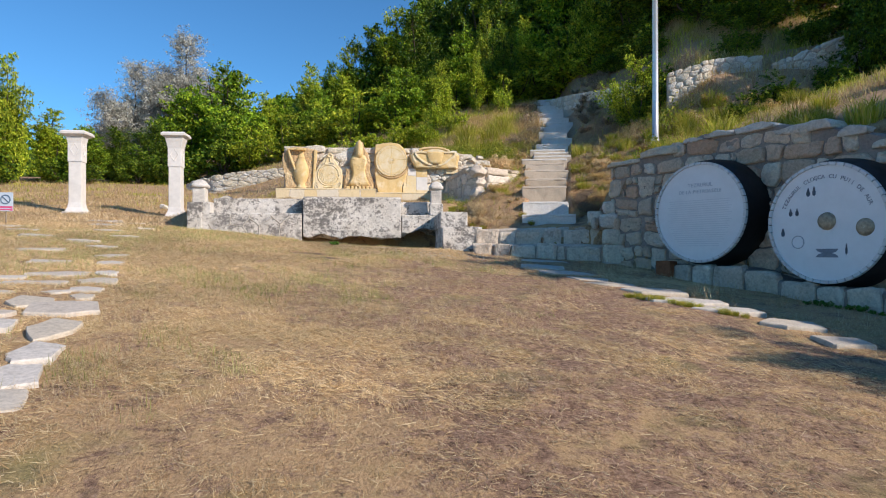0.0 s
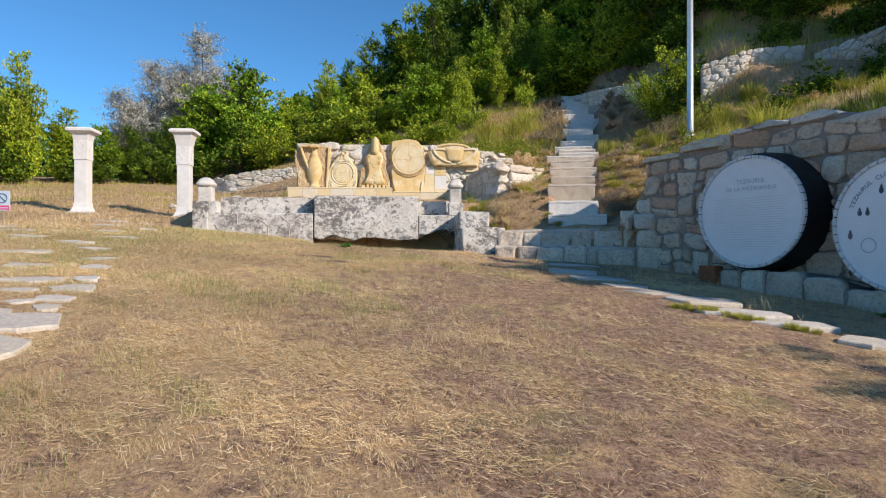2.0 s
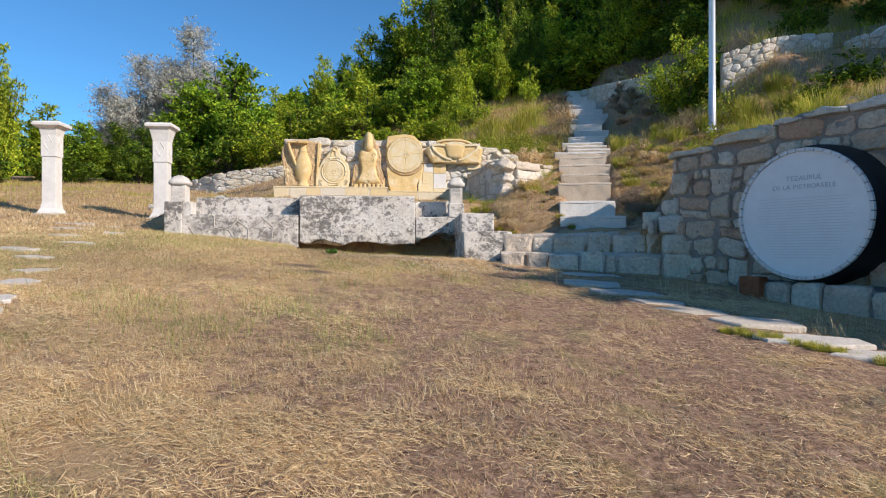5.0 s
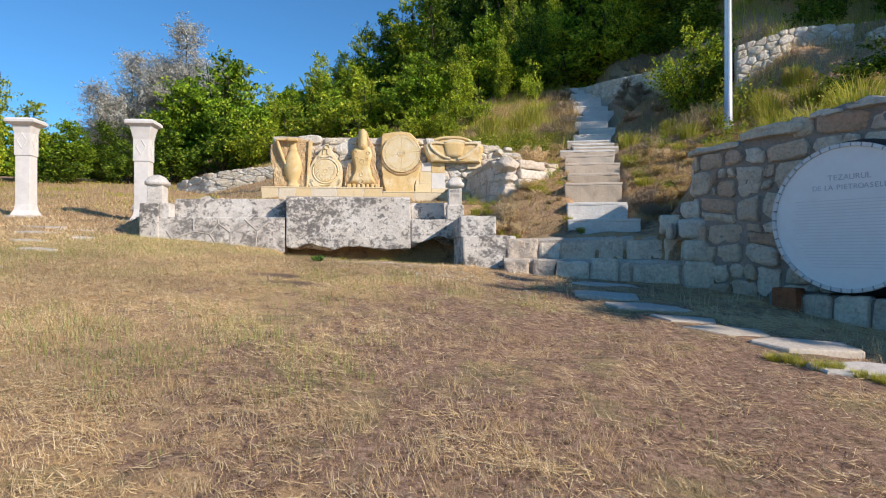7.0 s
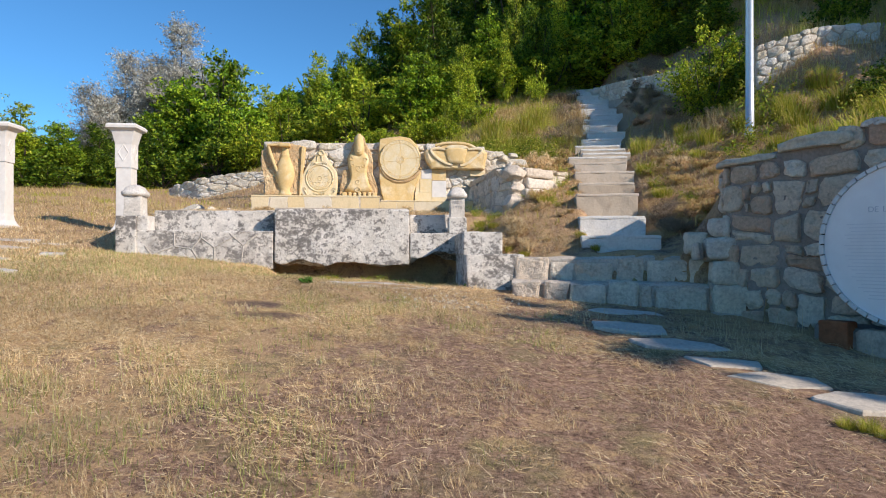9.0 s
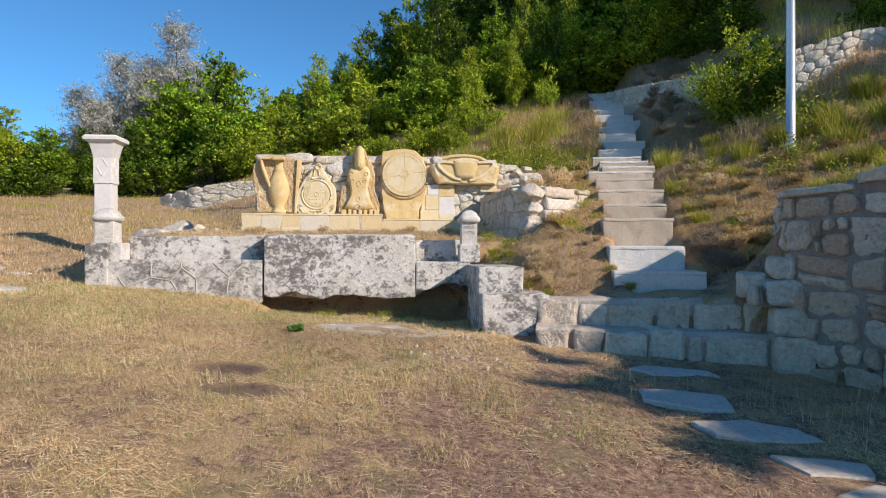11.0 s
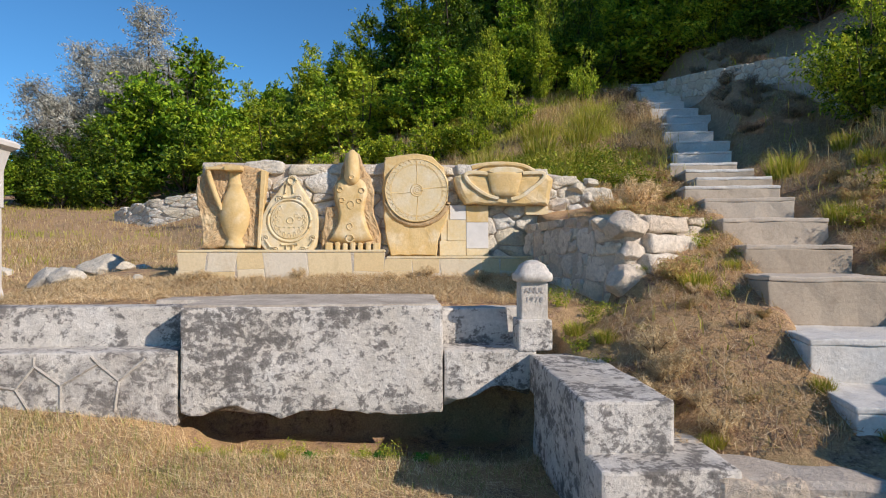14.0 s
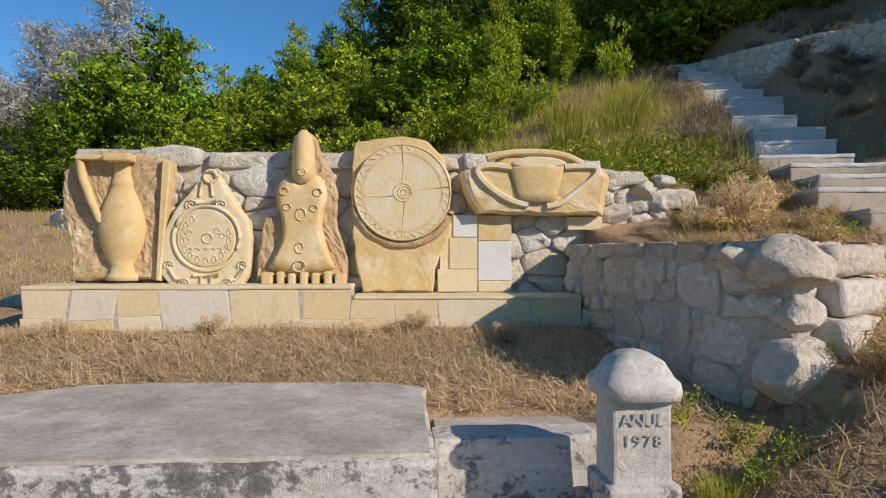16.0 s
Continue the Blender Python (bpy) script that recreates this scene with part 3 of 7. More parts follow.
def core_wall(name, line, z_low, z_top, thick, material, label, lean=0.0, step=0.2, category="wall"):
    """The mortared body of a wall behind its face stones."""
    at, length = polyline_place(line, 0.0, lean)
    bm = bmesh.new()
    n = max(2, int(length / step))
    rows = []
    for i in range(n + 1):
        u = length * i / n
        lo, hi = z_low(u), z_top(u)
        hi += 0.02 * noise.noise(Vector((u * 3, 1.7, len(name))))
        prof = [at(u, lo, 0), at(u, (lo + hi) / 2, 0), at(u, hi - 0.03, 0), at(u, hi, -0.04), at(u, hi + 0.01, -thick / 2), at(u, hi, -thick), at(u, lo, -thick)]
        rows.append([bm.verts.new(p) for p in prof])
    for a, b in zip(rows, rows[1:]):
        for k in range(6):
            bm.faces.new((a[k], a[k + 1], b[k + 1], b[k]))
    bm.faces.new(rows[0])
    bm.faces.new(rows[-1][::-1])
    bmesh.ops.recalc_face_normals(bm, faces=bm.faces[:])
    ob = solid(name, bm, material, label, category, kind="structure")
    return ob, at, length


# ---- ground ----
WALL_LINE = [(4.62, 11.45), (4.1, 10.45), (5.25, 8.3), (5.78, 7.0), (6.5, 5.0), (7.3, 3.0), (8.4, 0.0)]
EDGE_X = (1.62, 1.66, 1.95, 4.12, 5.27, 5.80, 6.52, 7.32, 8.42, 11.0, 60.0)
EDGE_Y = (14.2, 11.75, 11.55, 10.60, 8.45, 7.1, 5.1, 3.1, 0.1, -7.0, -140.0)
STAIR_Y = (9.0, 10.5, 11.5, 12.3, 13.0, 13.8, 14.4, 15.3, 18.4, 21.6, 25.4, 40.0, 70.0)
STAIR_Z = (0.10, 0.32, 0.52, 0.80, 1.15, 1.45, 1.70, 2.0, 2.85, 4.25, 5.9, 11.0, 17.0)
STAIR_X = (2.9, 3.2, 3.40, 3.52, 3.70, 3.98, 4.15, 4.42, 5.45, 6.55, 7.4, 9.5, 12.0)


def sstep(a, b, x):
    t = np.clip((x - a) / (b - a), 0, 1)
    return t * t * (3 - 2 * t)


def ground_z(x, y):
    """Height of the ground (arrays or numbers)."""
    x, y = np.asarray(x, float), np.asarray(y, float)
    xc = 14 * np.tanh(x / 14)
    yc = np.where(y > 24, 24 + 26 * np.tanh((y - 24) / 26), y)
    yc = np.where(yc < -6, -6 + 20 * np.tanh((yc + 6) / 20), yc)
    z = -1.139 - 0.047 * xc + 0.1066 * yc + 0.05 * np.clip(y - 17, 0, 14)
    # hollow in front of and under the large block
    z = z - 0.20 * sstep(-1.5, -1.2, x) * (1 - sstep(1.4, 1.8, x)) * sstep(11.2, 12.9, y)
    z = z - 0.10 * sstep(-3.4, -1.7, x) * (1 - sstep(-1.5, -1.2, x)) * sstep(11.2, 12.9, y)
    z = z - 0.20 * sstep(-1.4, -1.1, x) * (1 - sstep(1.2, 1.5, x)) * sstep(12.9, 13.35, y)
    # raised terrace behind the bench
    ter = 1.03 + 0.085 * (y - 14.0)
    m = sstep(-4.6, -3.15, x) * sstep(13.64, 13.9, y - 0.25 * sstep(-1.5, -1.3, x) * (1 - sstep(1.3, 1.5, x))) * (1 - sstep(16.9, 20.0, y))
    z = z + np.maximum(ter - z, 0) * m
    # hill
    zs, xs = np.interp(y, STAIR_Y, STAIR_Z), np.interp(y, STAIR_Y, STAIR_X)
    left = np.maximum(xs - x, 0)
    right = np.maximum(x - xs - 0.4, 0)
    right = np.where(right > 12, 12 + 18 * np.tanh((right - 12) / 18), right)
    steep = 0.36 + 0.20 * sstep(14.6, 16.0, y)
    h = zs - 0.13 * np.minimum(left, 3) - 0.31 * np.maximum(left - 3, 0) + 0.36 * np.minimum(right, 2.4) + (4 * steep - 0.864) / 1.6 * np.clip(right - 2.4, 0, 1.6) + 0.21 * np.maximum(right - 4, 0)
    h = h + 0.55 * sstep(0.0, 0.9, right) * sstep(18.4, 20.2, y) + 0.45 * sstep(2.6, 4.0, right) * sstep(16.3, 17.2, y)
    h = h + 0.22 * sstep(1.0, 2.2, right) * sstep(15.2, 16.1, y) * (1 - sstep(17.0, 18.5, y)) * (1 - sstep(4.0, 6.0, right)) + 0.35 * sstep(0.0, 0.6, right) * sstep(20.3, 21.8, y)
    h = h - 0.24 * (1 - sstep(0.26, 0.46, np.abs(x - xs))) * sstep(11.3, 11.6, y)
    h = h - 0.26 * (1 - sstep(1.6, 2.5, x)) * (1 - sstep(13.6, 14.3, y))
    xe = np.interp(-y, [-v for v in EDGE_Y], EDGE_X)
    bank = 1.42 + 0.36 * np.maximum(x - xe, 0) - 1.5 * np.maximum(y - 10.45, 0)
    h = np.where(x > 4.12, np.maximum(h, np.minimum(bank, 7.0)), h)
    zone = np.where(x > 1.42, sstep(-0.04, 0.04, y - np.interp(x, EDGE_X, EDGE_Y)), sstep(16.95, 17.3, y))
    flat = (1 - sstep(2.32, 2.40, x + 0.09 * (y - 14.3))) * sstep(13.5, 14.0, y) * (1 - sstep(16.85, 17.0, y))
    zone = zone * (1 - flat)
    z = z + np.maximum(h - z, 0) * zone
    return z


def ground_bumps(x, y):
    return 0.018 * np.sin(x * 3.1 + 1.3 * np.sin(y * 2.3)) * np.sin(y * 2.7 + 1.1 * np.sin(x * 1.9)) + 0.008 * np.sin(x * 9.7 + y * 4.1) * np.sin(y * 11.3 - x * 3.7)


def gz(x, y):
    return float(ground_z(x, y) + ground_bumps(x, y))


def build_ground():
    xs = np.concatenate([-np.geomspace(600, 9.2, 40), np.arange(-9, 9.01, 0.1), np.geomspace(9.2, 600, 40)])
    ys = np.concatenate([-np.geomspace(600, 3.2, 32), np.arange(-3, 19.01, 0.1), np.arange(19.25, 30, 0.25), np.geomspace(30.5, 900, 44)])
    X, Y = np.meshgrid(xs, ys)
    Z = ground_z(X, Y) + ground_bumps(X, Y)
    nx, ny = len(xs), len(ys)
    verts = np.stack([X.ravel(), Y.ravel(), Z.ravel()], 1)
    i = np.arange(nx * ny).reshape(ny, nx)
    faces = np.stack([i[:-1, :-1].ravel(), i[:-1, 1:].ravel(), i[1:, 1:].ravel(), i[1:, :-1].ravel()], 1)
    me = arrays_mesh("ground", verts, faces)
    me.shade_smooth()
    ob = link_mesh("ground", me, GROUND)
    tagged(ob, "dry sloping lawn of brown earth and straw below a grassy hillside", "ground", kind="structure")


build_ground()

# ---- retaining wall with the two barrels ----


def coursed_cells(width, height, rng, tall=(0.20, 0.42), wide=(0.28, 0.75), warp=0.035):
    """Roughly squared rubble: uneven courses whose stones are split here and there into smaller ones."""
    cells = []
    v = 0.0
    bent = lambda u, w: (u + warp * noise.noise(Vector((u * 2.3, w * 2.3, 3.1))) + 0.6 * warp * noise.noise(Vector((u * 7, w * 7, 8.2))), w + warp * 1.3 * noise.noise(Vector((u * 1.7, w * 2.0, 11.7))) + 0.5 * warp * noise.noise(Vector((u * 6, w * 6, 1.2))))
    while v < height:
        h = rng.uniform(*tall)
        u = -rng.uniform(0, 0.4)
        while u < width:
            w = rng.uniform(*wide) * (0.75 + 0.6 * h)
            kind = rng.random()
            if kind < 0.20 and h > 0.26:
                m = rng.uniform(0.4, 0.65)
                boxes = [(u, u + w, v, v + h * m), (u, u + w * rng.uniform(0.4, 0.6), v + h * m, v + h), None]
                boxes[2] = (boxes[1][1], u + w, v + h * m, v + h)
            elif kind < 0.38 and w > 0.34:
                m = rng.uniform(0.62, 0.82)
                k = rng.uniform(0.35, 0.65)
                boxes = [(u, u + w * m, v, v + h), (u + w * m, u + w, v, v + h * k), (u + w * m, u + w, v + h * k, v + h)]
            elif kind < 0.5 and h > 0.28:
                k = rng.uniform(0.35, 0.6)
                boxes = [(u, u + w, v, v + h * k), (u, u + w, v + h * k, v + h)]
            else:
                boxes = [(u, u + w, v, v + h)]
            for a, b, c, d in boxes:
                sl = rng.uniform(-0.03, 0.03)
                cut = min(b - a, d - c) * 0.22
                poly = []
                for x, y, sx, sy in ((a, c, 1, 1), (b, c, -1, 1), (b, d, -1, -1), (a, d, 1, -1)):
                    r1, r2 = cut * rng.uniform(0.2, 1.6), cut * rng.uniform(0.2, 1.6)
                    corner = [(x, y + sy * r1), (x + sx * r2, y)]
                    poly += corner if sx * sy > 0 else corner[::-1]
                cells.append([bent(p + sl * (q - c), q) for p, q in poly])
            u += w
        v += h
    return cells


def retaining_wall():
    rng = random.Random(11)
    prof_u = (0.0, 1.13, 1.75, 2.25, 2.8, 3.5, 4.1, 4.9, 5.6, 7.6, 8.8, 12.5)
    prof_z = (1.55, 1.52, 1.56, 1.62, 1.76, 1.77, 1.70, 1.50, 1.25, 1.22, 1.45, 1.45)
    top = lambda u: float(np.interp(u, prof_u, prof_z))
    at0, length = polyline_place(WALL_LINE, 0.0)

    def low(u):
        p = at0(u, 0, 0.1)
        return gz(p.x, p.y) - 0.30
    wall, at, length = core_wall("wall_retaining", WALL_LINE, low, lambda u: top(u) - 0.05, 0.32, WALL_MORTAR, "rough rubble retaining wall of grey and tan stones in mortar")
    cells = coursed_cells(9.0, 3.0, rng, (0.17, 0.37), (0.22, 0.60), 0.06)
    place = lambda u, v, d: at(u, v - 1.12, d - 0.006)
    add_stones(wall, cells, place, RUBBLE, rng, lambda u, v: low(u) - 0.15 < v - 1.12 < top(u) - 0.12, 0.016, 0.050, 0.10)
    coping(wall, at, top, 0.9, 8.5, (0.35, 0.85), (0.055, 0.115), 0.36, PALE_RUBBLE, rng, 0.045)
    return wall, at


RET, ret_at = retaining_wall()


def barrel(centre, way, radius, label, decorate, group="barrels in the wall"):
    """A barrel set in the wall, head forward. way: where its head looks, in plan."""
    w = Vector((way[0], way[1], 0)).normalized()
    side = Vector((0, 0, 1)).cross(w)
    m = Matrix((side, Vector((0, 0, 1)), w)).transposed().to_4x4()
    m.translation = Vector(centre)
    ob = thing("barrel", m, label, "barrel", group)
    r = radius
    prof = [(r * 0.985, 0.0), (r * 1.0, -0.03), (r * 1.04, -0.12), (r * 1.075, -0.26), (r * 1.09, -0.42), (r * 1.09, -0.62)]
    body = part("body", lathe(prof, m, 72, closed=False), BARREL_DARK, ob, "dark tarred barrel staves", True)
    # staves' painted ends, one after another round the rim
    n = 46
    for i in range(n):
        a0, a1 = 2 * math.pi * i / n + 0.012, 2 * math.pi * (i + 1) / n - 0.004
        bm = bmesh.new()
        jig = 0.004 * math.sin(i * 12.9)
        vs = []
        for a in (a0, (a0 + a1) / 2, a1):
            for rr, z in ((r * 1.0, -0.03), (r * 0.995, 0.012 + jig), (r * 0.945, 0.016 + jig), (r * 0.94, -0.03)):
                vs.append(bm.verts.new(m @ Vector((rr * math.cos(a), rr * math.sin(a), z))))
        for k in range(2):
            for q in range(3):
                bm.faces.new((vs[k * 4 + q], vs[k * 4 + q + 1], vs[k * 4 + 5 + q], vs[k * 4 + 4 + q]))
        bm.faces.new(vs[0:4])
        bm.faces.new(vs[8:12][::-1])
        bmesh.ops.recalc_face_normals(bm, faces=bm.faces[:])
        part("stave_end", bm, RIM_WHITE, body, "white-painted stave end" if i == 0 else "")
    head = part("head", lathe([(0.001, -0.006), (r * 0.6, -0.006), (r * 0.945, -0.010), (r * 0.95, -0.05)], m, 72, closed=False), PAINT_WHITE, ob, "round white-painted barrel head")
    decorate(m, head, r)
    return ob


ADVANCE = {" ": 0.36, "I": 0.30, "L": 0.52, "E": 0.56, "1": 0.56}


def words(text, m, x, y, size, head, material):
    """A line of single letters, set side by side about x."""
    steps = [size * ADVANCE.get(ch, 0.66) for ch in text]
    at = x - sum(steps) / 2
    for ch, w in zip(text, steps):
        if ch != " ":
            lettering(ch, m, at + w / 2, y, size, head, material, "letter")
        at += w


def lettering(text, m, x, y, size, head, material, name="lettering", turn=0.0):
    cu = bpy.data.curves.new("text", "FONT")
    cu.body, cu.size, cu.align_x, cu.align_y, cu.extrude = text, size, "CENTER", "CENTER", 0.0015
    tmp = bpy.data.objects.new("tmp", cu)
    scene.collection.objects.link(tmp)
    bpy.context.view_layer.update()
    me = bpy.data.meshes.new_from_object(tmp.evaluated_get(bpy.context.evaluated_depsgraph_get()))
    bpy.data.objects.remove(tmp)
    bm = bmesh.new()
    bm.from_mesh(me)
    bpy.data.meshes.remove(me)
    bmesh.ops.transform(bm, matrix=m @ Matrix.Translation((x, y, 0)) @ Matrix.Rotation(turn, 4, "Z"), verts=bm.verts)
    return part(name, bm, material, head)


def bar_on(m, x, y, w, h, head, material, name="text_line"):
    bm = bmesh.new()
    bmesh.ops.create_cube(bm, size=1.0)
    bmesh.ops.scale(bm, vec=(w, h, 0.002), verts=bm.verts)
    bmesh.ops.transform(bm, matrix=m @ Matrix.Translation((x, y, -0.004)), verts=bm.verts)
    return part(name, bm, material, head)


def first_head(m, head, r):
    words("TEZAURUL", m @ Matrix.Translation((0, 0, -0.004)), 0.02, r * 0.54, 0.075, head, LETTER_PALE)
    words("DE LA PIETROASELE", m @ Matrix.Translation((0, 0, -0.004)), 0.02, r * 0.41, 0.068, head, LETTER_PALE)
    faint = plain_mat("faint_print", (0.66, 0.68, 0.71), 0.5, var=0.04)
    for i in range(22):
        y = r * 0.24 - i * 0.030
        half = math.sqrt(max(0.01, (r * 0.84) ** 2 - y * y)) * 0.86
        bar_on(m, 0.0, y, 2 * half * (0.98 - 0.05 * (i % 3)), 0.008, head, faint)


def second_head(m, head, r):
    words = "TEZAURUL CLOŞCA CU PUII DE AUR"
    n = len(words)
    for i, ch in enumerate(words):
        if ch == " ":
            continue
        a = math.radians(158 - 136 * i / (n - 1))
        lettering(ch, m @ Matrix.Translation((0, 0, -0.004)), 0.76 * r * math.cos(a), 0.76 * r * math.sin(a), 0.066, head, LETTER, "letter", a - math.pi / 2)
    flat = lambda x, y, rr, h: lathe([(0.001, h), (rr * 0.5, h), (rr * 0.9, h * 0.8), (rr, -0.008)], m @ Matrix.Translation((x, y, 0)), 28, closed=False)
    part("boss", flat(0.02, 0.02, 0.105, 0.030), GOLD, head, "gilt round boss", True)
    part("boss", flat(0.44, -0.06, 0.10, 0.012), GOLD, head, "gilt brooch picture", True)
    # small painted vessels and brooches
    def blot(x, y, w, h):
        pts = [(0, h), (w * 0.25, h * 0.6), (w * 0.3, h * 0.2), (w * 0.5, -h * 0.1), (w * 0.42, -h * 0.7), (0, -h), (-w * 0.42, -h * 0.7), (-w * 0.5, -h * 0.1), (-w * 0.3, h * 0.2), (-w * 0.25, h * 0.6)]
        bm = bmesh.new()
        f = bm.faces.new([bm.verts.new(m @ Vector((x + a, y + b, -0.003))) for a, b in pts])
        bmesh.ops.extrude_face_region(bm, geom=[f])
        part("painted_brooch", bm, LETTER, head)
    for x, y, w, h in ((-0.20, 0.37, 0.05, 0.055), (-0.13, 0.38, 0.045, 0.06), (-0.42, 0.14, 0.05, 0.05), (-0.34, 0.14, 0.045, 0.05), (-0.52, -0.10, 0.05, 0.055), (0.24, -0.30, 0.03, 0.07)):
        blot(x, y, w, h)
    for y, d in ((-0.30, 1), (-0.40, -1)):
        bm = bmesh.new()
        pts = [(0.13 * math.cos(a), d * -0.055 * math.sin(a)) for a in [math.pi * k / 12 for k in range(13)]]
        bm.faces.new([bm.verts.new(m @ Vector((0.02 + a, y + b, -0.003))) for a, b in pts])
        part("painted_bowl", bm, LETTER, head)
    ring = bmesh.new()
    pts = [(-0.33 + 0.075 * math.cos(a), -0.22 + 0.075 * math.sin(a)) for a in [2 * math.pi * k / 24 for k in range(25)]]
    tube([m @ Vector((a, b, -0.004)) for a, b in pts], 0.005, 5, ring, False)
    part("painted_ring", ring, LETTER_PALE, head)


barrel((4.555, 8.45, 0.525), (-0.88, -0.48), 0.70, "dark barrel with a white lettered head, set in the wall", first_head)
barrel((5.27, 6.90, 0.315), (-0.93, -0.37), 0.71, "dark barrel with a white head of painted treasure pictures", second_head)


def barrel_supports():
    """The low course of stones on which the barrels lie, with a brick let into it."""
    rng = random.Random(4)
    line = [(4.28, 9.22), (4.42, 8.95), (5.02, 7.60), (5.66, 6.02)]
    top = lambda u: float(np.interp(u, (0, 0.5, 1.5, 2.0, 3.6), (-0.15, -0.17, -0.20, -0.36, -0.43)))
    at0, n = polyline_place(line, 0.0)

    def low(u):
        p = at0(u, 0, 0.1)
        return gz(p.x, p.y) - 0.15
    wall, at, n = core_wall("wall_barrel_base", line, low, lambda u: top(u) - 0.04, 0.5, WALL_MORTAR, "low course of pale stones under the barrels")
    u = 0.34
    while u < n - 0.2:
        w = rng.uniform(0.26, 0.48)
        a, b = low(u), top(u + w / 2) + rng.uniform(-0.03, 0.01)
        poly = [(u, a), (u + w, a), (u + w, b - rng.uniform(0, 0.03)), (u + w * 0.6, b), (u + 0.02, b - rng.uniform(0, 0.03))]
        add_stones(wall, [poly], lambda p, q, d: at(p, q, d + 0.01), KERB, rng, None, 0.012, 0.04, 0.10)
        u += w
    x, y = at(0.20, 0, 0.0).x, at(0.20, 0, 0.0).y
    z = gz(x, y)
    solid("brick_prop", block(x - 0.13, x + 0.13, y - 0.09, y + 0.09, z - 0.05, -0.155, 0.018, 0.010, 0.06, 3.0, turn=-1.10), BRICK, "rust-red brick let into the course under a barrel", "brick")


barrel_supports()

# ---- kerb wall below the stairs ----


def kerb_row(wall, at, widths, z0, z1, deep, rng):
    """A course of rough hewn blocks set side by side."""
    u = 0.0
    for k, w in enumerate(widths):
        p, q = at(u + w / 2, 0, 0.060), at(u + w / 2, 0, 0.040 - deep)
        c = (p + q) / 2
        g = rng.uniform(0.010, 0.024)
        hi = z1 + rng.uniform(-0.05, 0.03)
        out = rng.uniform(-0.02, 0.05)
        bm = block(c.x - w / 2 + g, c.x + w / 2 - g * 0.5, c.y - deep / 2 - out, c.y + deep / 2, z0, hi, 0.036, 0.028, 0.06, k + z1 * 9 + 200, turn=-0.28)
        part("stone", bm, KERB, wall)
        u += w + 0.005


def kerb_wall():
    rng = random.Random(5)
    low = lambda u: -0.35
    a, at, n = core_wall("wall_kerb", [(1.82, 11.07), (4.04, 10.45)], low, lambda u: 0.12 - 0.01 * u, 0.55, MORTAR, "low kerb wall of large pale limestone blocks in mortar")
    kerb_row(a, at, (0.34, 0.30, 0.42, 0.36, 0.14, 0.58, 0.30), -0.40, 0.10, 0.46, rng)
    b, at2, n2 = core_wall("wall_kerb_upper", [(1.90, 11.45), (4.14, 10.71)], lambda u: -0.1, lambda u: 0.38 + 0.02 * u, 0.40, MORTAR, "upper kerb course of rough blocks under the stair foot")
    kerb_row(b, at2, (0.44, 0.30, 0.46, 0.34, 0.46, 0.42), 0.0, 0.37, 0.36, rng)
    # stones that tie the kerb to the tall wall, stepping up
    for i, (x, y, z0, z1, w) in enumerate(((3.90, 10.76, 0.44, 0.68, 0.24), (4.06, 10.52, 0.36, 0.62, 0.30), (3.84, 10.58, 0.36, 0.56, 0.09), (4.14, 10.58, 0.63, 0.84, 0.26), (4.12, 10.40, -0.40, 0.10, 0.34), (4.10, 10.46, 0.10, 0.36, 0.30))):
        solid("wall_stone", block(x - w / 2, x + w / 2, y - 0.14, y + 0.16, z0, z1, 0.05, 0.035, 0.06, 20.0 + i, turn=-0.3), CORNER, "rough squared stone at the end of the retaining wall", "stone", "stones at the wall's end", smooth=True)


def boulder(name, x, y, z, size, material, label, seed, category="boulder", group="boulders"):
    bm = bmesh.new()
    bmesh.ops.create_icosphere(bm, subdivisions=4, radius=1.0)
    rng = random.Random(seed)
    cuts = [(Vector((rng.gauss(0, 1), rng.gauss(0, 1), rng.gauss(0, 1))).normalized(), rng.uniform(0.50, 0.80)) for _ in range(17)]
    spin = Euler((rng.uniform(-0.3, 0.3), rng.uniform(-0.3, 0.3), rng.uniform(0, 6))).to_matrix()
    for v in bm.verts:
        p = v.co.copy()
        for nrm, d in cuts:
            k = p.dot(nrm) - d
            if k > 0:
                p -= nrm * k * 0.97
        p += wobble(p, 0.035, 2.6, seed) + wobble(p, 0.022, 8.0, seed)
        p = spin @ p
        v.co = Vector((x + p.x * size[0], y + p.y * size[1], z + p.z * size[2]))
    return solid(name, bm, material, label, category, group, smooth=True)


kerb_wall()

# ---- stone bench with its large block ----


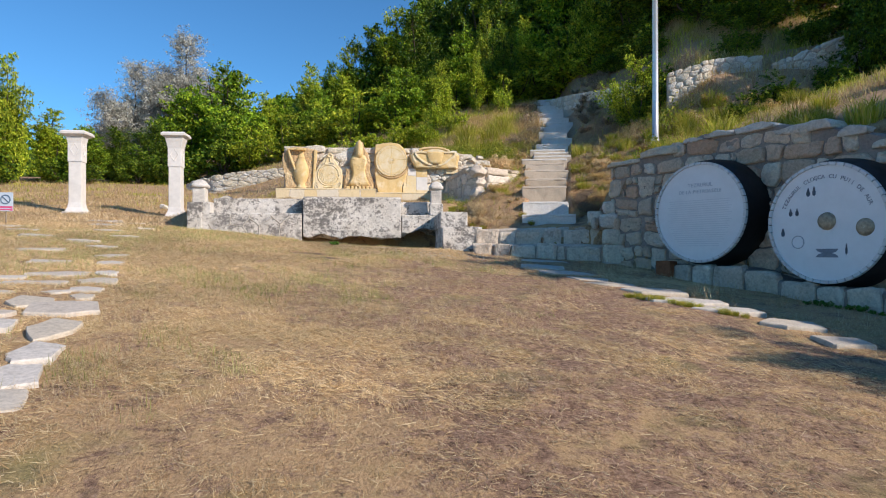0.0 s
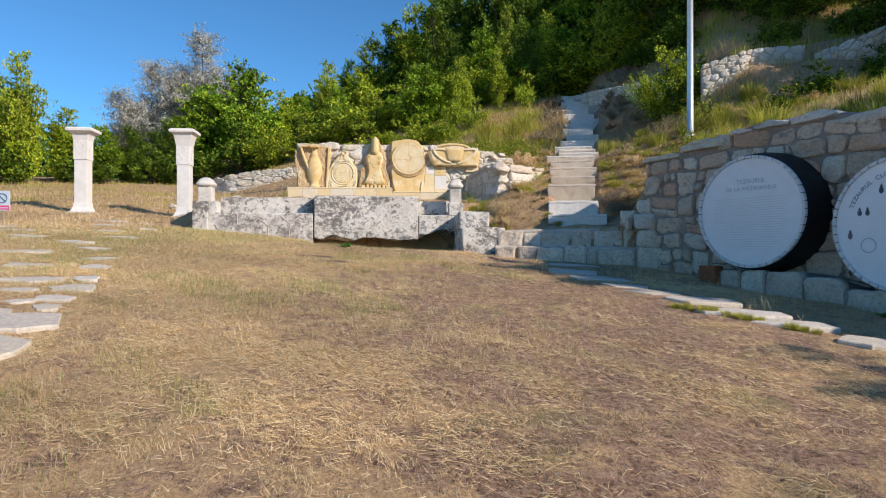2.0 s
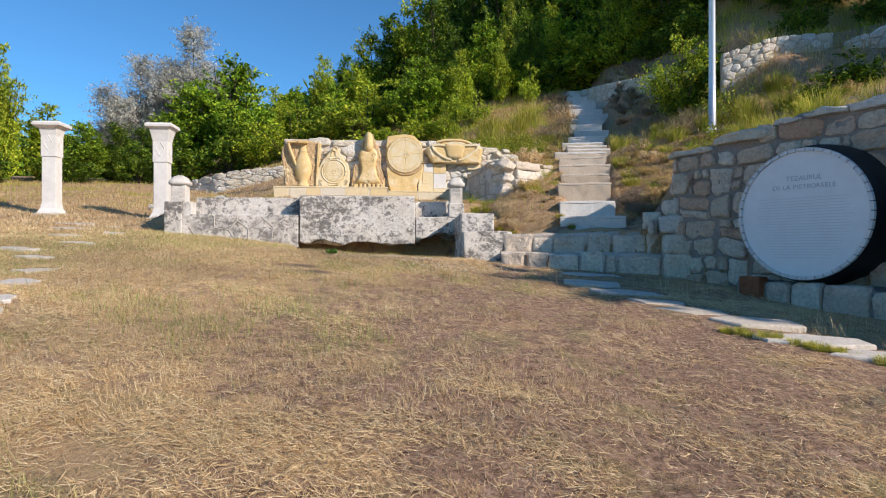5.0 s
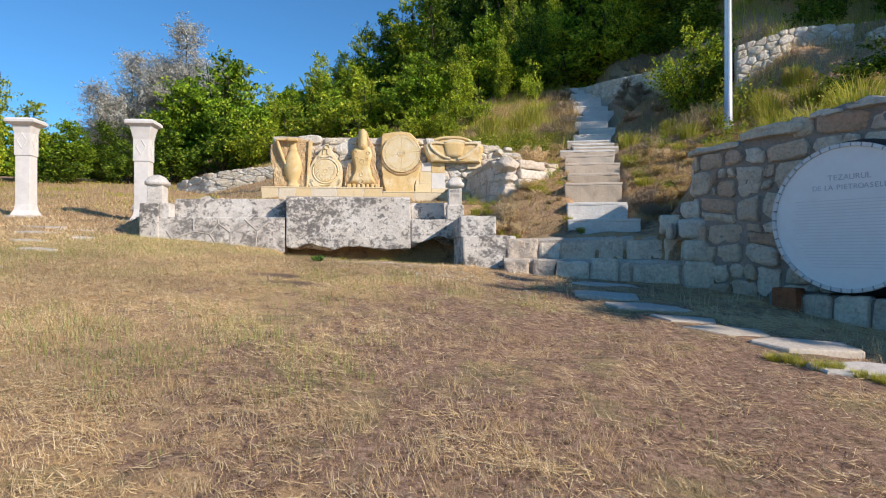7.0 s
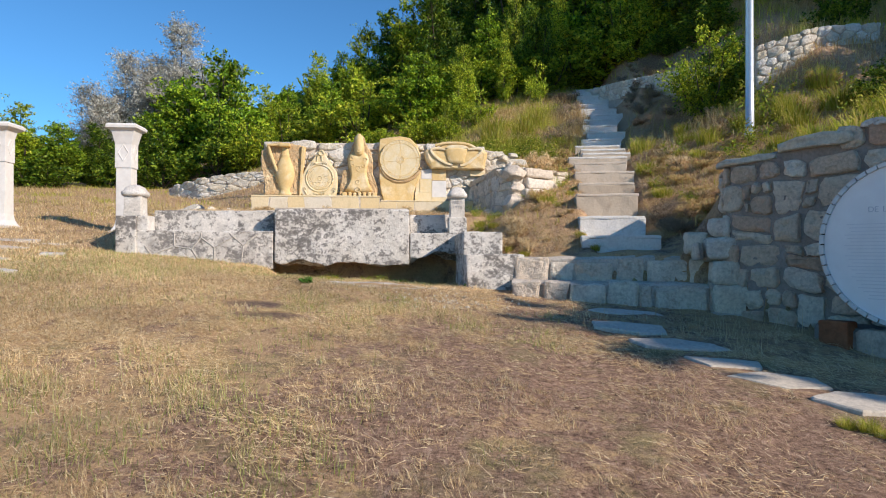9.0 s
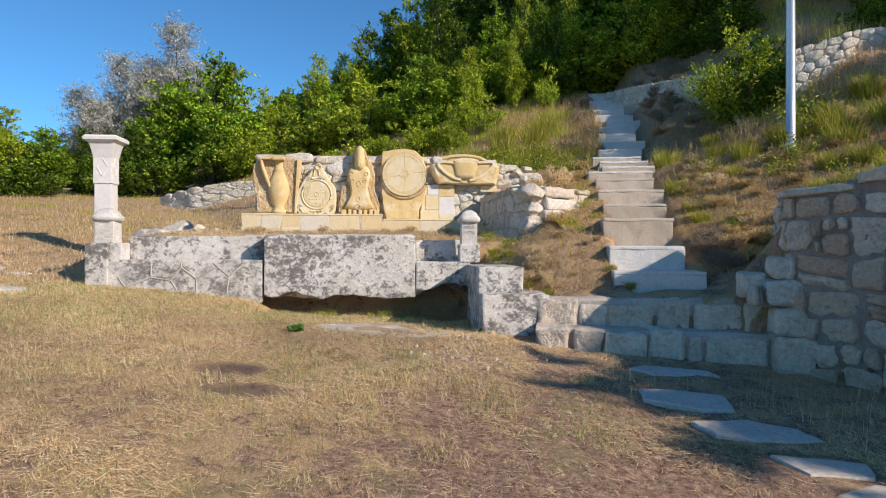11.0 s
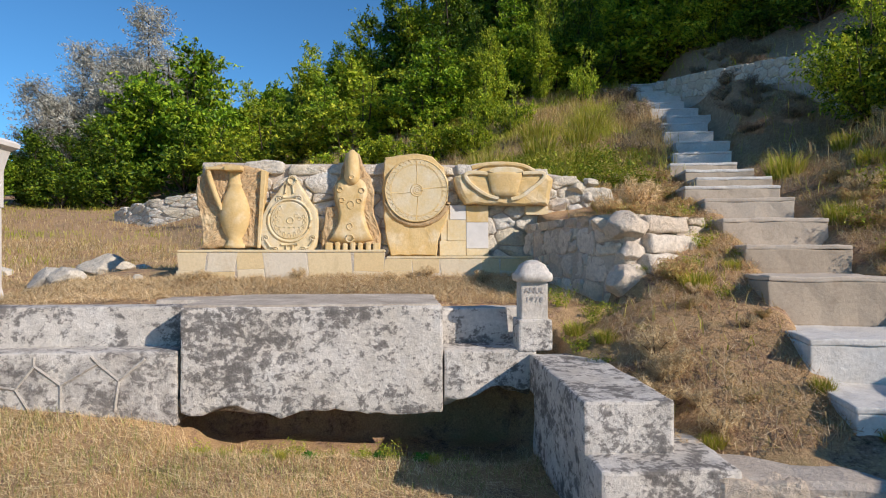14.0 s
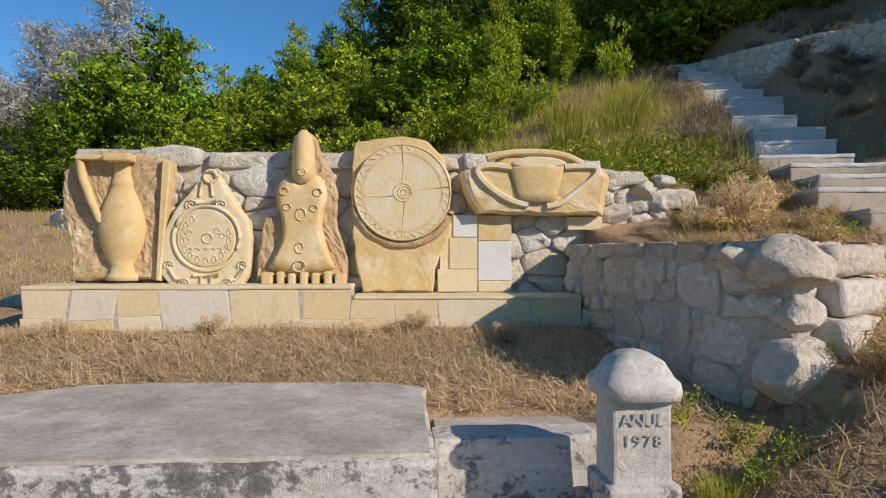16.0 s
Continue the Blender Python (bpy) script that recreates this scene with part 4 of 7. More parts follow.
def bench():
    ob = thing("stone_bench", pose(-1.0, 13.5, 0.25), "long white limestone bench with carved front, crusted with black lichen", "bench")
    part("block", block(-1.31, 0.69, 13.33, 14.35, 0.25, 1.10, 0.022, 0.008, 0.07, 1.0, bottom=0.11), LICHEN, ob, "large raised block, crusted with black lichen")
    part("seat", block(-3.30, -1.335, 13.34, 13.66, 0.20, 0.77, 0.016, 0.006, 0.12, 2.0), LICHEN_GREY, ob, "seat slab with a carved front")
    part("backrest", block(-3.14, -1.32, 13.63, 13.92, 0.74, 1.085, 0.02, 0.008, 0.12, 3.0), LICHEN, ob)
    part("seat", block(0.70, 1.44, 13.345, 13.78, 0.34, 0.745, 0.02, 0.010, 0.05, 4.0, bottom=0.17), LICHEN, ob)
    part("backrest", block(0.70, 1.40, 13.76, 13.98, 0.70, 1.045, 0.02, 0.010, 0.12, 5.0), LICHEN, ob)
    # the carved net of lines on the seat's front
    x0, x1, z0, z1 = -3.27, -1.36, 0.30, 0.75
    nets = []
    for a, b in (((0.27, 0.97), (0.27, 0.53)), ((0.27, 0.53), (0.10, 0.25)), ((0.10, 0.25), (0.05, 0.55)), ((0.10, 0.25), (0.17, 0.06)), ((0.47, 0.97), (0.47, 0.82)), ((0.47, 0.82), (0.40, 0.44)), ((0.40, 0.44), (0.45, 0.09)), ((0.47, 0.82), (0.57, 0.50)), ((0.57, 0.50), (0.57, 0.06)), ((0.57, 0.50), (0.71, 0.85)), ((0.71, 0.85), (0.685, 0.97)), ((0.71, 0.85), (0.79, 0.56)), ((0.79, 0.56), (0.89, 0.92)), ((0.79, 0.56), (0.775, 0.06)), ((0.27, 0.53), (0.40, 0.44))):
        bm = strip([(x0 + a[0] * (x1 - x0), z0 + a[1] * (z1 - z0)), (x0 + b[0] * (x1 - x0), z0 + b[1] * (z1 - z0))], 13.340, 0.012)
        part("carved_line", bm, CARVED, ob)
    part("end_post", block(-3.58, -3.29, 13.32, 13.72, 0.36, 0.985, 0.014, 0.005, 0.12, 6.0), LICHEN, ob)
    part("arm_block", block(-3.29, -3.13, 13.36, 13.64, 0.76, 0.99, 0.02, 0.008, 0.1, 7.0), LICHEN_LIGHT, ob)
    return ob


def cap_dome(x, y, z, half, rise, seed):
    prof = [(half * 0.62, 0.0), (half * 0.96, 0.02), (half, 0.05), (half * 0.98, 0.075), (half * 0.86, 0.09), (half * 0.66, 0.09 + rise * 0.55), (half * 0.3, 0.09 + rise * 0.9), (0.004, 0.09 + rise)]
    bm = bmesh.new()
    rings = []
    for r, h in prof:
        row = []
        for k in range(24):
            a = 2 * math.pi * k / 24 + math.pi / 4
            c, s = math.cos(a), math.sin(a)
            e = (abs(c) ** 5 + abs(s) ** 5) ** (-1 / 5)
            p = Vector((x + r * c * e, y + r * s * e, z + h))
            row.append(bm.verts.new(p + wobble(p, 0.006, 9, seed)))
        rings.append(row)
    for a, b in zip(rings, rings[1:]):
        for k in range(24):
            bm.faces.new((a[k], a[(k + 1) % 24], b[(k + 1) % 24], b[k]))
    bm.faces.new(rings[0][::-1])
    bm.faces.new(rings[-1])
    return bm


def small_post(x, y, z, foot, label, seed, text=False):
    ob = thing("capped_post", pose(x, y, z), label, "post", "capped posts on the bench")
    if foot:
        part("foot", block(x - 0.138, x + 0.138, y - 0.13, y + 0.13, z, z + 0.25, 0.02, 0.008, 0.08, seed), LICHEN, ob)
        part("shaft", block(x - 0.108, x + 0.108, y - 0.10, y + 0.10, z + 0.24, z + 0.55, 0.012, 0.004, 0.1, seed + 1), LICHEN_LIGHT, ob)
        part("cap", cap_dome(x, y, z + 0.535, 0.150, 0.10, seed), LICHEN_LIGHT, ob, "domed cap stone", True)
        if text:
            m = pose(x, y - 0.1045, z + 0.44, 90, 0, 0)
            sh = ob
            words("ANUL", m, 0.0, 0.040, 0.066, sh, LETTER_STONE)
            words("1978", m, 0.0, -0.035, 0.060, sh, LETTER_STONE)
    else:
        part("shaft", block(x - 0.125, x + 0.125, y - 0.13, y + 0.13, z, z + 0.30, 0.014, 0.005, 0.1, seed), LICHEN_LIGHT, ob)
        part("cap", cap_dome(x, y, z + 0.28, 0.175, 0.10, seed), LICHEN_LIGHT, ob, "domed cap stone", True)
    return ob


bench()
small_post(1.425, 13.46, 0.735, True, "small square white post with a domed cap, lettered with a year", 31.0, True)
small_post(-3.37, 13.52, 0.985, False, "small square white post with a domed cap on the bench end", 33.0)


def side_wall():
    """The low wall that runs out from the bench's end towards the lawn."""
    ob = thing("low_side_wall", pose(1.6, 12.4, 0.0), "low white limestone wall of stacked blocks, crusted with black lichen", "wall", kind="structure")
    turn = -0.035
    part("top_course", block(1.35, 1.85, 11.70, 13.345, 0.42, 0.715, 0.02, 0.008, 0.1, 41.0, turn=turn), LICHEN, ob)
    part("base_course", block(1.36, 2.08, 11.42, 13.25, -0.20, 0.43, 0.02, 0.010, 0.1, 42.0, turn=turn), LICHEN, ob)
    return ob


side_wall()


def apron():
    """The cement that lies over the block and behind the seats, with a ragged edge, and the slab in the grass."""
    for k, (pts, z, lab) in enumerate((
        ([(-1.30, 13.36), (0.66, 13.36), (0.67, 14.2), (0.70, 14.42), (0.45, 14.62), (-0.2, 14.60), (-0.6, 14.66), (-1.05, 14.60), (-1.35, 14.40), (-1.7, 14.36), (-1.7, 13.95), (-1.30, 13.94)], 1.114, "worn grey cement laid over the large block"),
        ([(-3.10, 13.90), (-1.72, 13.90), (-1.72, 14.30), (-2.4, 14.22), (-3.10, 14.26)], 1.06, "worn grey cement strip behind the seat"),
        ([(0.72, 13.96), (1.46, 13.96), (1.46, 14.18), (0.72, 14.22)], 1.02, "worn grey cement strip behind the seat"),
        ([(-0.66, 11.32), (-0.2, 11.24), (0.3, 11.16), (0.95, 11.20), (1.1, 11.42), (0.62, 11.55), (0.45, 11.86), (0.05, 12.04), (-0.22, 11.80), (-0.5, 11.68)], None, "flat cement slab sunk in the grass"))):
        bm = bmesh.new()
        rows = []
        dense = []
        for i in range(len(pts)):
            a, b = pts[i], pts[(i + 1) % len(pts)]
            for q in range(4):
                t = q / 4
                dense.append((a[0] + (b[0] - a[0]) * t, a[1] + (b[1] - a[1]) * t))
        for dz in (-0.10, 0.0):
            row = []
            for x, y in dense:
                d = wobble((x, y, 0), 0.02, 5, k)
                zz = (z if z is not None else gz(x, y) + 0.010) + dz
                row.append(bm.verts.new((x + (d.x if y > 13.5 or z is None else 0), y + (d.y if y > 14.0 or z is None else 0), zz)))
            rows.append(row)
        n = len(dense)
        for i in range(n):
            bm.faces.new((rows[0][i], rows[0][(i + 1) % n], rows[1][(i + 1) % n], rows[1][i]))
        f = bm.faces.new(rows[1])
        bmesh.ops.triangulate(bm, faces=[f])
        bmesh.ops.recalc_face_normals(bm, faces=bm.faces[:])
        solid("cement_slab", bm, CEMENT, lab, "slab", kind="structure")


apron()

# ---- the two white pillars ----


def pillar(x, y, label):
    z = gz(x, y) - 0.03
    ob = thing("pillar", pose(x, y, z, 0, 0, -4), label, "pillar", "white pillars")
    w = 0.155
    top = 2.92

    def ring_solid(levels):
        bm = bmesh.new()
        rows = [[bm.verts.new((x + sx * h, y + sy * h, zz)) for sx, sy in ((-1, -1), (1, -1), (1, 1), (-1, 1))] for h, zz in levels]
        for a, b in zip(rows, rows[1:]):
            for k in range(4):
                bm.faces.new((a[k], a[(k + 1) % 4], b[(k + 1) % 4], b[k]))
        bm.faces.new(rows[0][::-1])
        bm.faces.new(rows[-1])
        bmesh.ops.bevel(bm, geom=[e for e in bm.edges if abs(e.verts[0].co.z - e.verts[1].co.z) > 0.01], offset=0.008, segments=2, affect="EDGES")
        return bm
    part("shaft", ring_solid([(w + 0.06, z), (w + 0.06, z + 0.05), (w + 0.01, z + 0.16), (w - 0.01, z + 0.28), (w - 0.012, z + 1.28)]), WHITEWASH, ob)
    part("neck", ring_solid([(w + 0.004, z + 1.27), (w + 0.004, z + 1.72), (w + 0.03, z + 1.86), (w + 0.06, top - 0.125)]), WHITEWASH, ob)
    part("capital", ring_solid([(w + 0.06, top - 0.13), (w + 0.13, top - 0.085), (w + 0.135, top - 0.035), (w + 0.10, top), ]), WHITEWASH, ob, "stepped square capital")
    part("foot_slab", block(x - 0.26, x + 0.26, y - 0.26, y + 0.26, z - 0.05, z + 0.05, 0.012, 0.006, 0.15, x), FLAG, ob, "tan stone foot slab")
    for sx in (-1, 1):
        bm = bmesh.new()
        for (a, b), (c, d) in (((0, 0.16), (0.095, 0)), ((0.095, 0), (0, -0.16)), ((0, -0.16), (-0.095, 0)), ((-0.095, 0), (0, 0.16))):
            p = [(x + a, z + 1.56 + b), (x + c, z + 1.56 + d)]
            if sx < 0:
                strip(p, y - w - 0.005, 0.009, bm, 5)
            else:
                tube([(x + w + 0.005, y + u, v) for u, v in [(q[0] - x, q[1]) for q in p]], 0.009, 5, bm)
        part("carved_rhomb", bm, WHITEWASH, ob)


pillar(-4.72, 16.62, "tall square white plastered pillar with a flared capital and carved rhomb")
pillar(-7.05, 16.65, "tall square white plastered pillar with a flared capital and carved rhomb")

# ---- stairs ----


def stairs():
    ys = [11.52, 12.20, 12.95, 13.72, 14.40, 15.20]
    zs = [0.67, 0.955, 1.33, 1.58, 1.855, 2.12]
    y = 15.2
    while y < 25.4:
        y += 0.70
        ys.append(y)
        zs.append(float(np.interp(y + 0.25, STAIR_Y, STAIR_Z)) + 0.10)
    rng = random.Random(9)
    for i, (y, z) in enumerate(zip(ys, zs)):
        x = float(np.interp(y, STAIR_Y, STAIR_X)) + rng.uniform(-0.03, 0.03)
        half = 0.49 + rng.uniform(-0.05, 0.08)
        rise = 0.28 if i < 3 else 0.26
        deep = ys[i + 1] - y + 0.06 if i < 6 else 0.72
        if i > 5:
            x += 0.10 * math.sin(i * 1.9)
        ob = thing("stone_step", pose(x, y, z - rise), "worn grey-white concrete step of the hillside stair" if i < 6 else "pale worn step high on the hillside stair", "step", "hillside stair")
        turn = -0.22 + rng.uniform(-0.05, 0.05)
        stone = STEP_WHITE if i < 2 or i > 9 else CONCRETE
        part("riser", block(x - half, x + half, y + 0.006, y + deep, z - rise - 0.1, z - 0.040, 0.012, 0.012, 0.12, i * 1.7 + 50, turn=turn), stone, ob)
        part("tread", block(x - half, x + half, y, y + deep, z - 0.042, z, 0.012, 0.012, 0.12, i * 1.7 + 51, turn=turn), STEP_WHITE if i < 2 or i > 5 else TREAD, ob, "paler worn tread slab")
    return ob


stairs()

# ---- wall of carved plaques ----


def plaque_wall():
    rng = random.Random(21)
    line = [(-2.10, 16.66), (3.0, 16.66)]
    top = lambda u: float(np.interp(u - 2.10, (-2.1, 0.0, 1.4, 2.2, 2.7, 3.0), (2.72, 2.71, 2.72, 2.64, 2.56, 2.40)))
    wall, at, n = core_wall("wall_plaques", line, lambda u: 1.0, lambda u: top(u) - 0.06, 0.45, MORTAR, "pale rubble wall that carries five carved sandstone plaques")
    cells = rubble_cells(5.1, 1.5, 0.34, 0.165, rng, 0.40)
    place = lambda u, v, d: at(u, v + 1.32, d)
    add_stones(wall, cells, place, PALE_RUBBLE, rng, lambda u, v: v + 1.32 < top(u) - 0.18, 0.007, 0.045, 0.08)
    coping(wall, at, top, 0.0, 4.95, (0.30, 0.62), (0.10, 0.19), 0.44, PALE_RUBBLE, rng, 0.03)
    for i, (x, z, r) in enumerate(((2.72, 2.42, 0.15), (2.90, 2.50, 0.11), (2.86, 2.32, 0.12), (2.45, 2.20, 0.16))):
        boulder("boulder", x, 16.66, z - 0.06, (r * 1.2, r, r * 0.8), PALE_RUBBLE, "pale rubble stone at the end of the plaque wall", 70 + i)


plaque_wall()


def plinth():
    rng = random.Random(8)
    ob = thing("plinth", pose(-0.2, 16.3, 1.1), "low plinth faced with yellow and grey ashlar under the carved plaques", "plinth", kind="structure")
    part("bed", block(-2.24, 0.20, 16.1445, 16.68, 1.0, 1.535, 0.01, 0.002, 0.3, 1.0), PALE_RUBBLE, ob)
    part("bed", block(0.20, 2.02, 16.1445, 16.68, 1.0, 1.455, 0.01, 0.002, 0.3, 2.0), PALE_RUBBLE, ob)
    part("cover_slab", block(-2.25, 0.21, 16.132, 16.52, 1.517, 1.548, 0.010, 0.005, 0.15, 3.0), PALE_SAND, ob)
    part("cover_slab", block(0.22, 2.02, 16.132, 16.52, 1.437, 1.465, 0.010, 0.005, 0.15, 4.0), PALE_SAND, ob)
    inv = BASE[ob].inverted()
    for x0, x1, zt in ((-2.25, 0.20, 1.515), (0.20, 2.02, 1.435)):
        x, cells = x0, []
        while x < x1 - 0.02:
            w = min(rng.choice((0.22, 0.34, 0.44, 0.52)), x1 - x)
            w = x1 - x if x1 - x - w < 0.12 else w
            a, b = rng.uniform(-0.05, 0.05), 1.08 + (zt - 1.08) * rng.uniform(0.45, 0.6)
            lo, hi = (x, x + w), (x, x + w)
            if w < 0.40:
                cells += [[(x + 0.02, 1.08), (x + w, 1.08), (x + w, b + a * 0.4), (x, b)], [(x, b), (x + w, b + a * 0.4), (x + w, zt), (x, zt)]]
            else:
                cells += [[(x, 1.08), (x + w, 1.08), (x + w, zt), (x, zt)]]
            x += w
        for poly in cells:
            poly = [(a, b) if min(abs(b - 1.08), abs(b - zt)) < 0.01 and i != 9 else (a + rng.uniform(-0.02, 0.02), b) for i, (a, b) in enumerate(poly)]
            slant = rng.uniform(-0.16, 0.16)
            poly = [(a + slant * (b - 1.3) if x0 + 0.05 < a < x1 - 0.05 else a, b) for a, b in poly]
            v, f = stone_mesh(poly, lambda a, b, d: Vector((a, 16.143 - d, b)), 0.003, 0.002, 0.03, rng, False)
            me = bpy.data.meshes.new("ashlar")
            me.from_pydata([inv @ p for p in v], [], f)
            link_mesh("ashlar", me, ASHLAR, ob)


plinth()


def half_lathe(profile, cx, y, squash, bm=None, sides=18):
    """A rounded body in half relief: profile of (radius, z) round x = cx, bulging towards the front from depth y."""
    bm = bm or bmesh.new()
    rows = []
    for r, z in profile:
        rows.append([bm.verts.new((cx + r * math.cos(math.pi * k / sides), y - r * squash * math.sin(math.pi * k / sides), z)) for k in range(sides + 1)])
    for a, b in zip(rows, rows[1:]):
        for k in range(sides):
            bm.faces.new((a[k], b[k], b[k + 1], a[k + 1]))
    bm.faces.new(rows[-1][::-1])
    bm.faces.new(rows[0])
    return bm


def spiral(cx, cz, r, y, bm, turns=1.6):
    pts = [(cx + (0.25 + 0.75 * t / 20) * r * math.cos(turns * 2 * math.pi * t / 20), cz + (0.25 + 0.75 * t / 20) * r * math.sin(turns * 2 * math.pi * t / 20)) for t in range(21)]
    strip(pts, y, 0.007, bm, 5)


def ring_line(cx, cz, rx, rz, y, r, bm, n=28, a0=0.0, a1=2 * math.pi):
    strip([(cx + rx * math.cos(a0 + (a1 - a0) * k / n), cz + rz * math.sin(a0 + (a1 - a0) * k / n)) for k in range(n + 1)], y, r, bm, 5)


def vase_plaque():
    ob = thing("vase_plaque", pose(-1.7, 16.5, 1.55), "yellow sandstone plaque carved with a tall jug on a rough ground", "plaque", "carved plaques")
    out = [(-2.08, 1.56), (-1.36, 1.56), (-1.34, 1.9), (-1.29, 2.25), (-1.27, 2.54), (-1.5, 2.60), (-1.75, 2.63), (-1.98, 2.58), (-2.13, 2.46), (-2.15, 2.2), (-2.10, 1.98), (-2.06, 1.75)]
    part("ground", relief(out, 16.56, 16.50, 16.66, 0.93, 0.030, 26, 0.35, 0.025, 1.0, 14), SAND_ROUGH, ob, "rough hewn ground of the plaque")
    cx = -1.66
    prof = [(0.125, 1.57), (0.125, 1.615), (0.095, 1.64), (0.10, 1.665), (0.085, 1.69), (0.13, 1.76), (0.172, 1.87), (0.188, 1.98), (0.178, 2.08), (0.14, 2.20), (0.10, 2.29), (0.082, 2.34), (0.092, 2.355), (0.082, 2.37), (0.066, 2.44), (0.062, 2.50), (0.075, 2.53)]
    part("jug", half_lathe(prof, cx, 16.50, 0.62), SANDSTONE, ob, "smooth carved jug", True)
    part("jug_rim", block(cx - 0.10, cx + 0.11, 16.36, 16.50, 2.52, 2.585, 0.018, 0.004, 0.1, 1.0), SANDSTONE, ob)
    part("handle", tube([(-1.98, 16.46, 2.53), (-1.94, 16.43, 2.40), (-1.87, 16.43, 2.20), (-1.81, 16.45, 2.04)], [0.032, 0.036, 0.034, 0.026], 10), SANDSTONE, ob, "slanting jug handle", True)
    part("handle_top", block(-2.00, cx - 0.08, 16.42, 16.50, 2.535, 2.575, 0.012, 0.003, 0.1, 2.0), SANDSTONE, ob)
    part("border", plate([(-1.385, 1.57), (-1.345, 1.57), (-1.27, 2.53), (-1.335, 2.55)], 16.45, 16.60, 0.012, amp=0.008), SANDSTONE, ob, "smooth raised border")


def dish_plaque():
    ob = thing("dish_plaque", pose(-1.0, 16.5, 1.46), "pale sandstone plaque carved with an ornate round dish and scrolls", "plaque", "carved plaques")
    out = smooth_outline([(-1.26, 1.50), (-0.72, 1.50), (-0.64, 1.62), (-0.63, 2.02), (-0.74, 2.16), (-0.86, 2.36), (-0.92, 2.46), (-1.02, 2.46), (-1.10, 2.32), (-1.22, 2.18), (-1.34, 1.95), (-1.38, 1.65)], 1)
    part("ground", relief(out, 16.50, 16.46, 16.64, 0.93, 0.006, 14, 1.0, 0.006, 2.0), PALE_SAND, ob)
    cx, cz = -0.985, 1.915
    bm = bmesh.new()
    ring_line(cx, cz, 0.262, 0.262, 16.457, 0.018, bm, 40)
    ring_line(cx, cz, 0.262, 0.262, 16.450, 0.010, bm, 40)
    part("rim", bm, PALE_SAND, ob, "", True)
    bm = bmesh.new()
    plate(circle(cx, cz, 0.235, 36), 16.447, 16.47, 0.01, bm)
    part("dish", bm, PALE_SAND, ob)
    bm = bmesh.new()
    ring_line(cx + 0.01, cz + 0.0, 0.04, 0.04, 16.446, 0.008, bm, 18)
    rng = random.Random(3)
    for k in range(13):
        a = 2.2 + k * 0.36
        x, z = cx + 0.185 * math.cos(a), cz + 0.185 * math.sin(a)
        ring_line(x, z, 0.016, 0.030, 16.446, 0.005, bm, 12)
    for k in range(6):
        x = cx - 0.17 + k * 0.06
        strip([(x, cz - 0.09 + rng.uniform(-0.02, 0.02)), (x + 0.03, cz - 0.075), (x + 0.06, cz - 0.095)], 16.446, 0.006, bm, 5)
    for a, b in ((0.13, 0.02), (-0.13, 0.04), (0.09, 0.06), (-0.15, -0.02)):
        ring_line(cx + a, cz + b, 0.022, 0.022, 16.446, 0.005, bm, 12)
    part("carving", bm, PALE_SAND, ob, "incised leaves and rings", True)
    def raised(draw):
        bm = bmesh.new()
        draw(bm)
        part("scroll", bm, PALE_SAND, ob, "raised scroll", True)
    for sx in (-1, 1):
        for dx, dz, r in ((0.12, 0.27, 0.045), (0.29, -0.22, 0.042), (0.17, -0.37, 0.05)):
            raised(lambda bm: spiral(cx + sx * dx, cz + dz, r, 16.452, bm))
        raised(lambda bm: strip([(cx + sx * 0.29, cz - 0.25), (cx + sx * 0.24, cz - 0.33), (cx + sx * 0.19, cz - 0.34)], 16.45, 0.014, bm, 6))
        raised(lambda bm: strip([(cx + sx * 0.04, cz - 0.30), (cx + sx * 0.035, cz - 0.42)], 16.45, 0.012, bm, 6))
        raised(lambda bm: strip([(cx + sx * 0.05, cz + 0.34), (cx + sx * 0.035, cz + 0.46)], 16.45, 0.012, bm, 6))
    raised(lambda bm: ring_line(cx + 0.03, cz + 0.50, 0.05, 0.05, 16.452, 0.014, bm, 18))
    raised(lambda bm: strip([(cx - 0.08, cz + 0.29), (cx + 0.08, cz + 0.29)], 16.45, 0.02, bm, 6))
    raised(lambda bm: strip([(cx - 0.10, cz - 0.30), (cx + 0.10, cz - 0.30)], 16.45, 0.014, bm, 6))


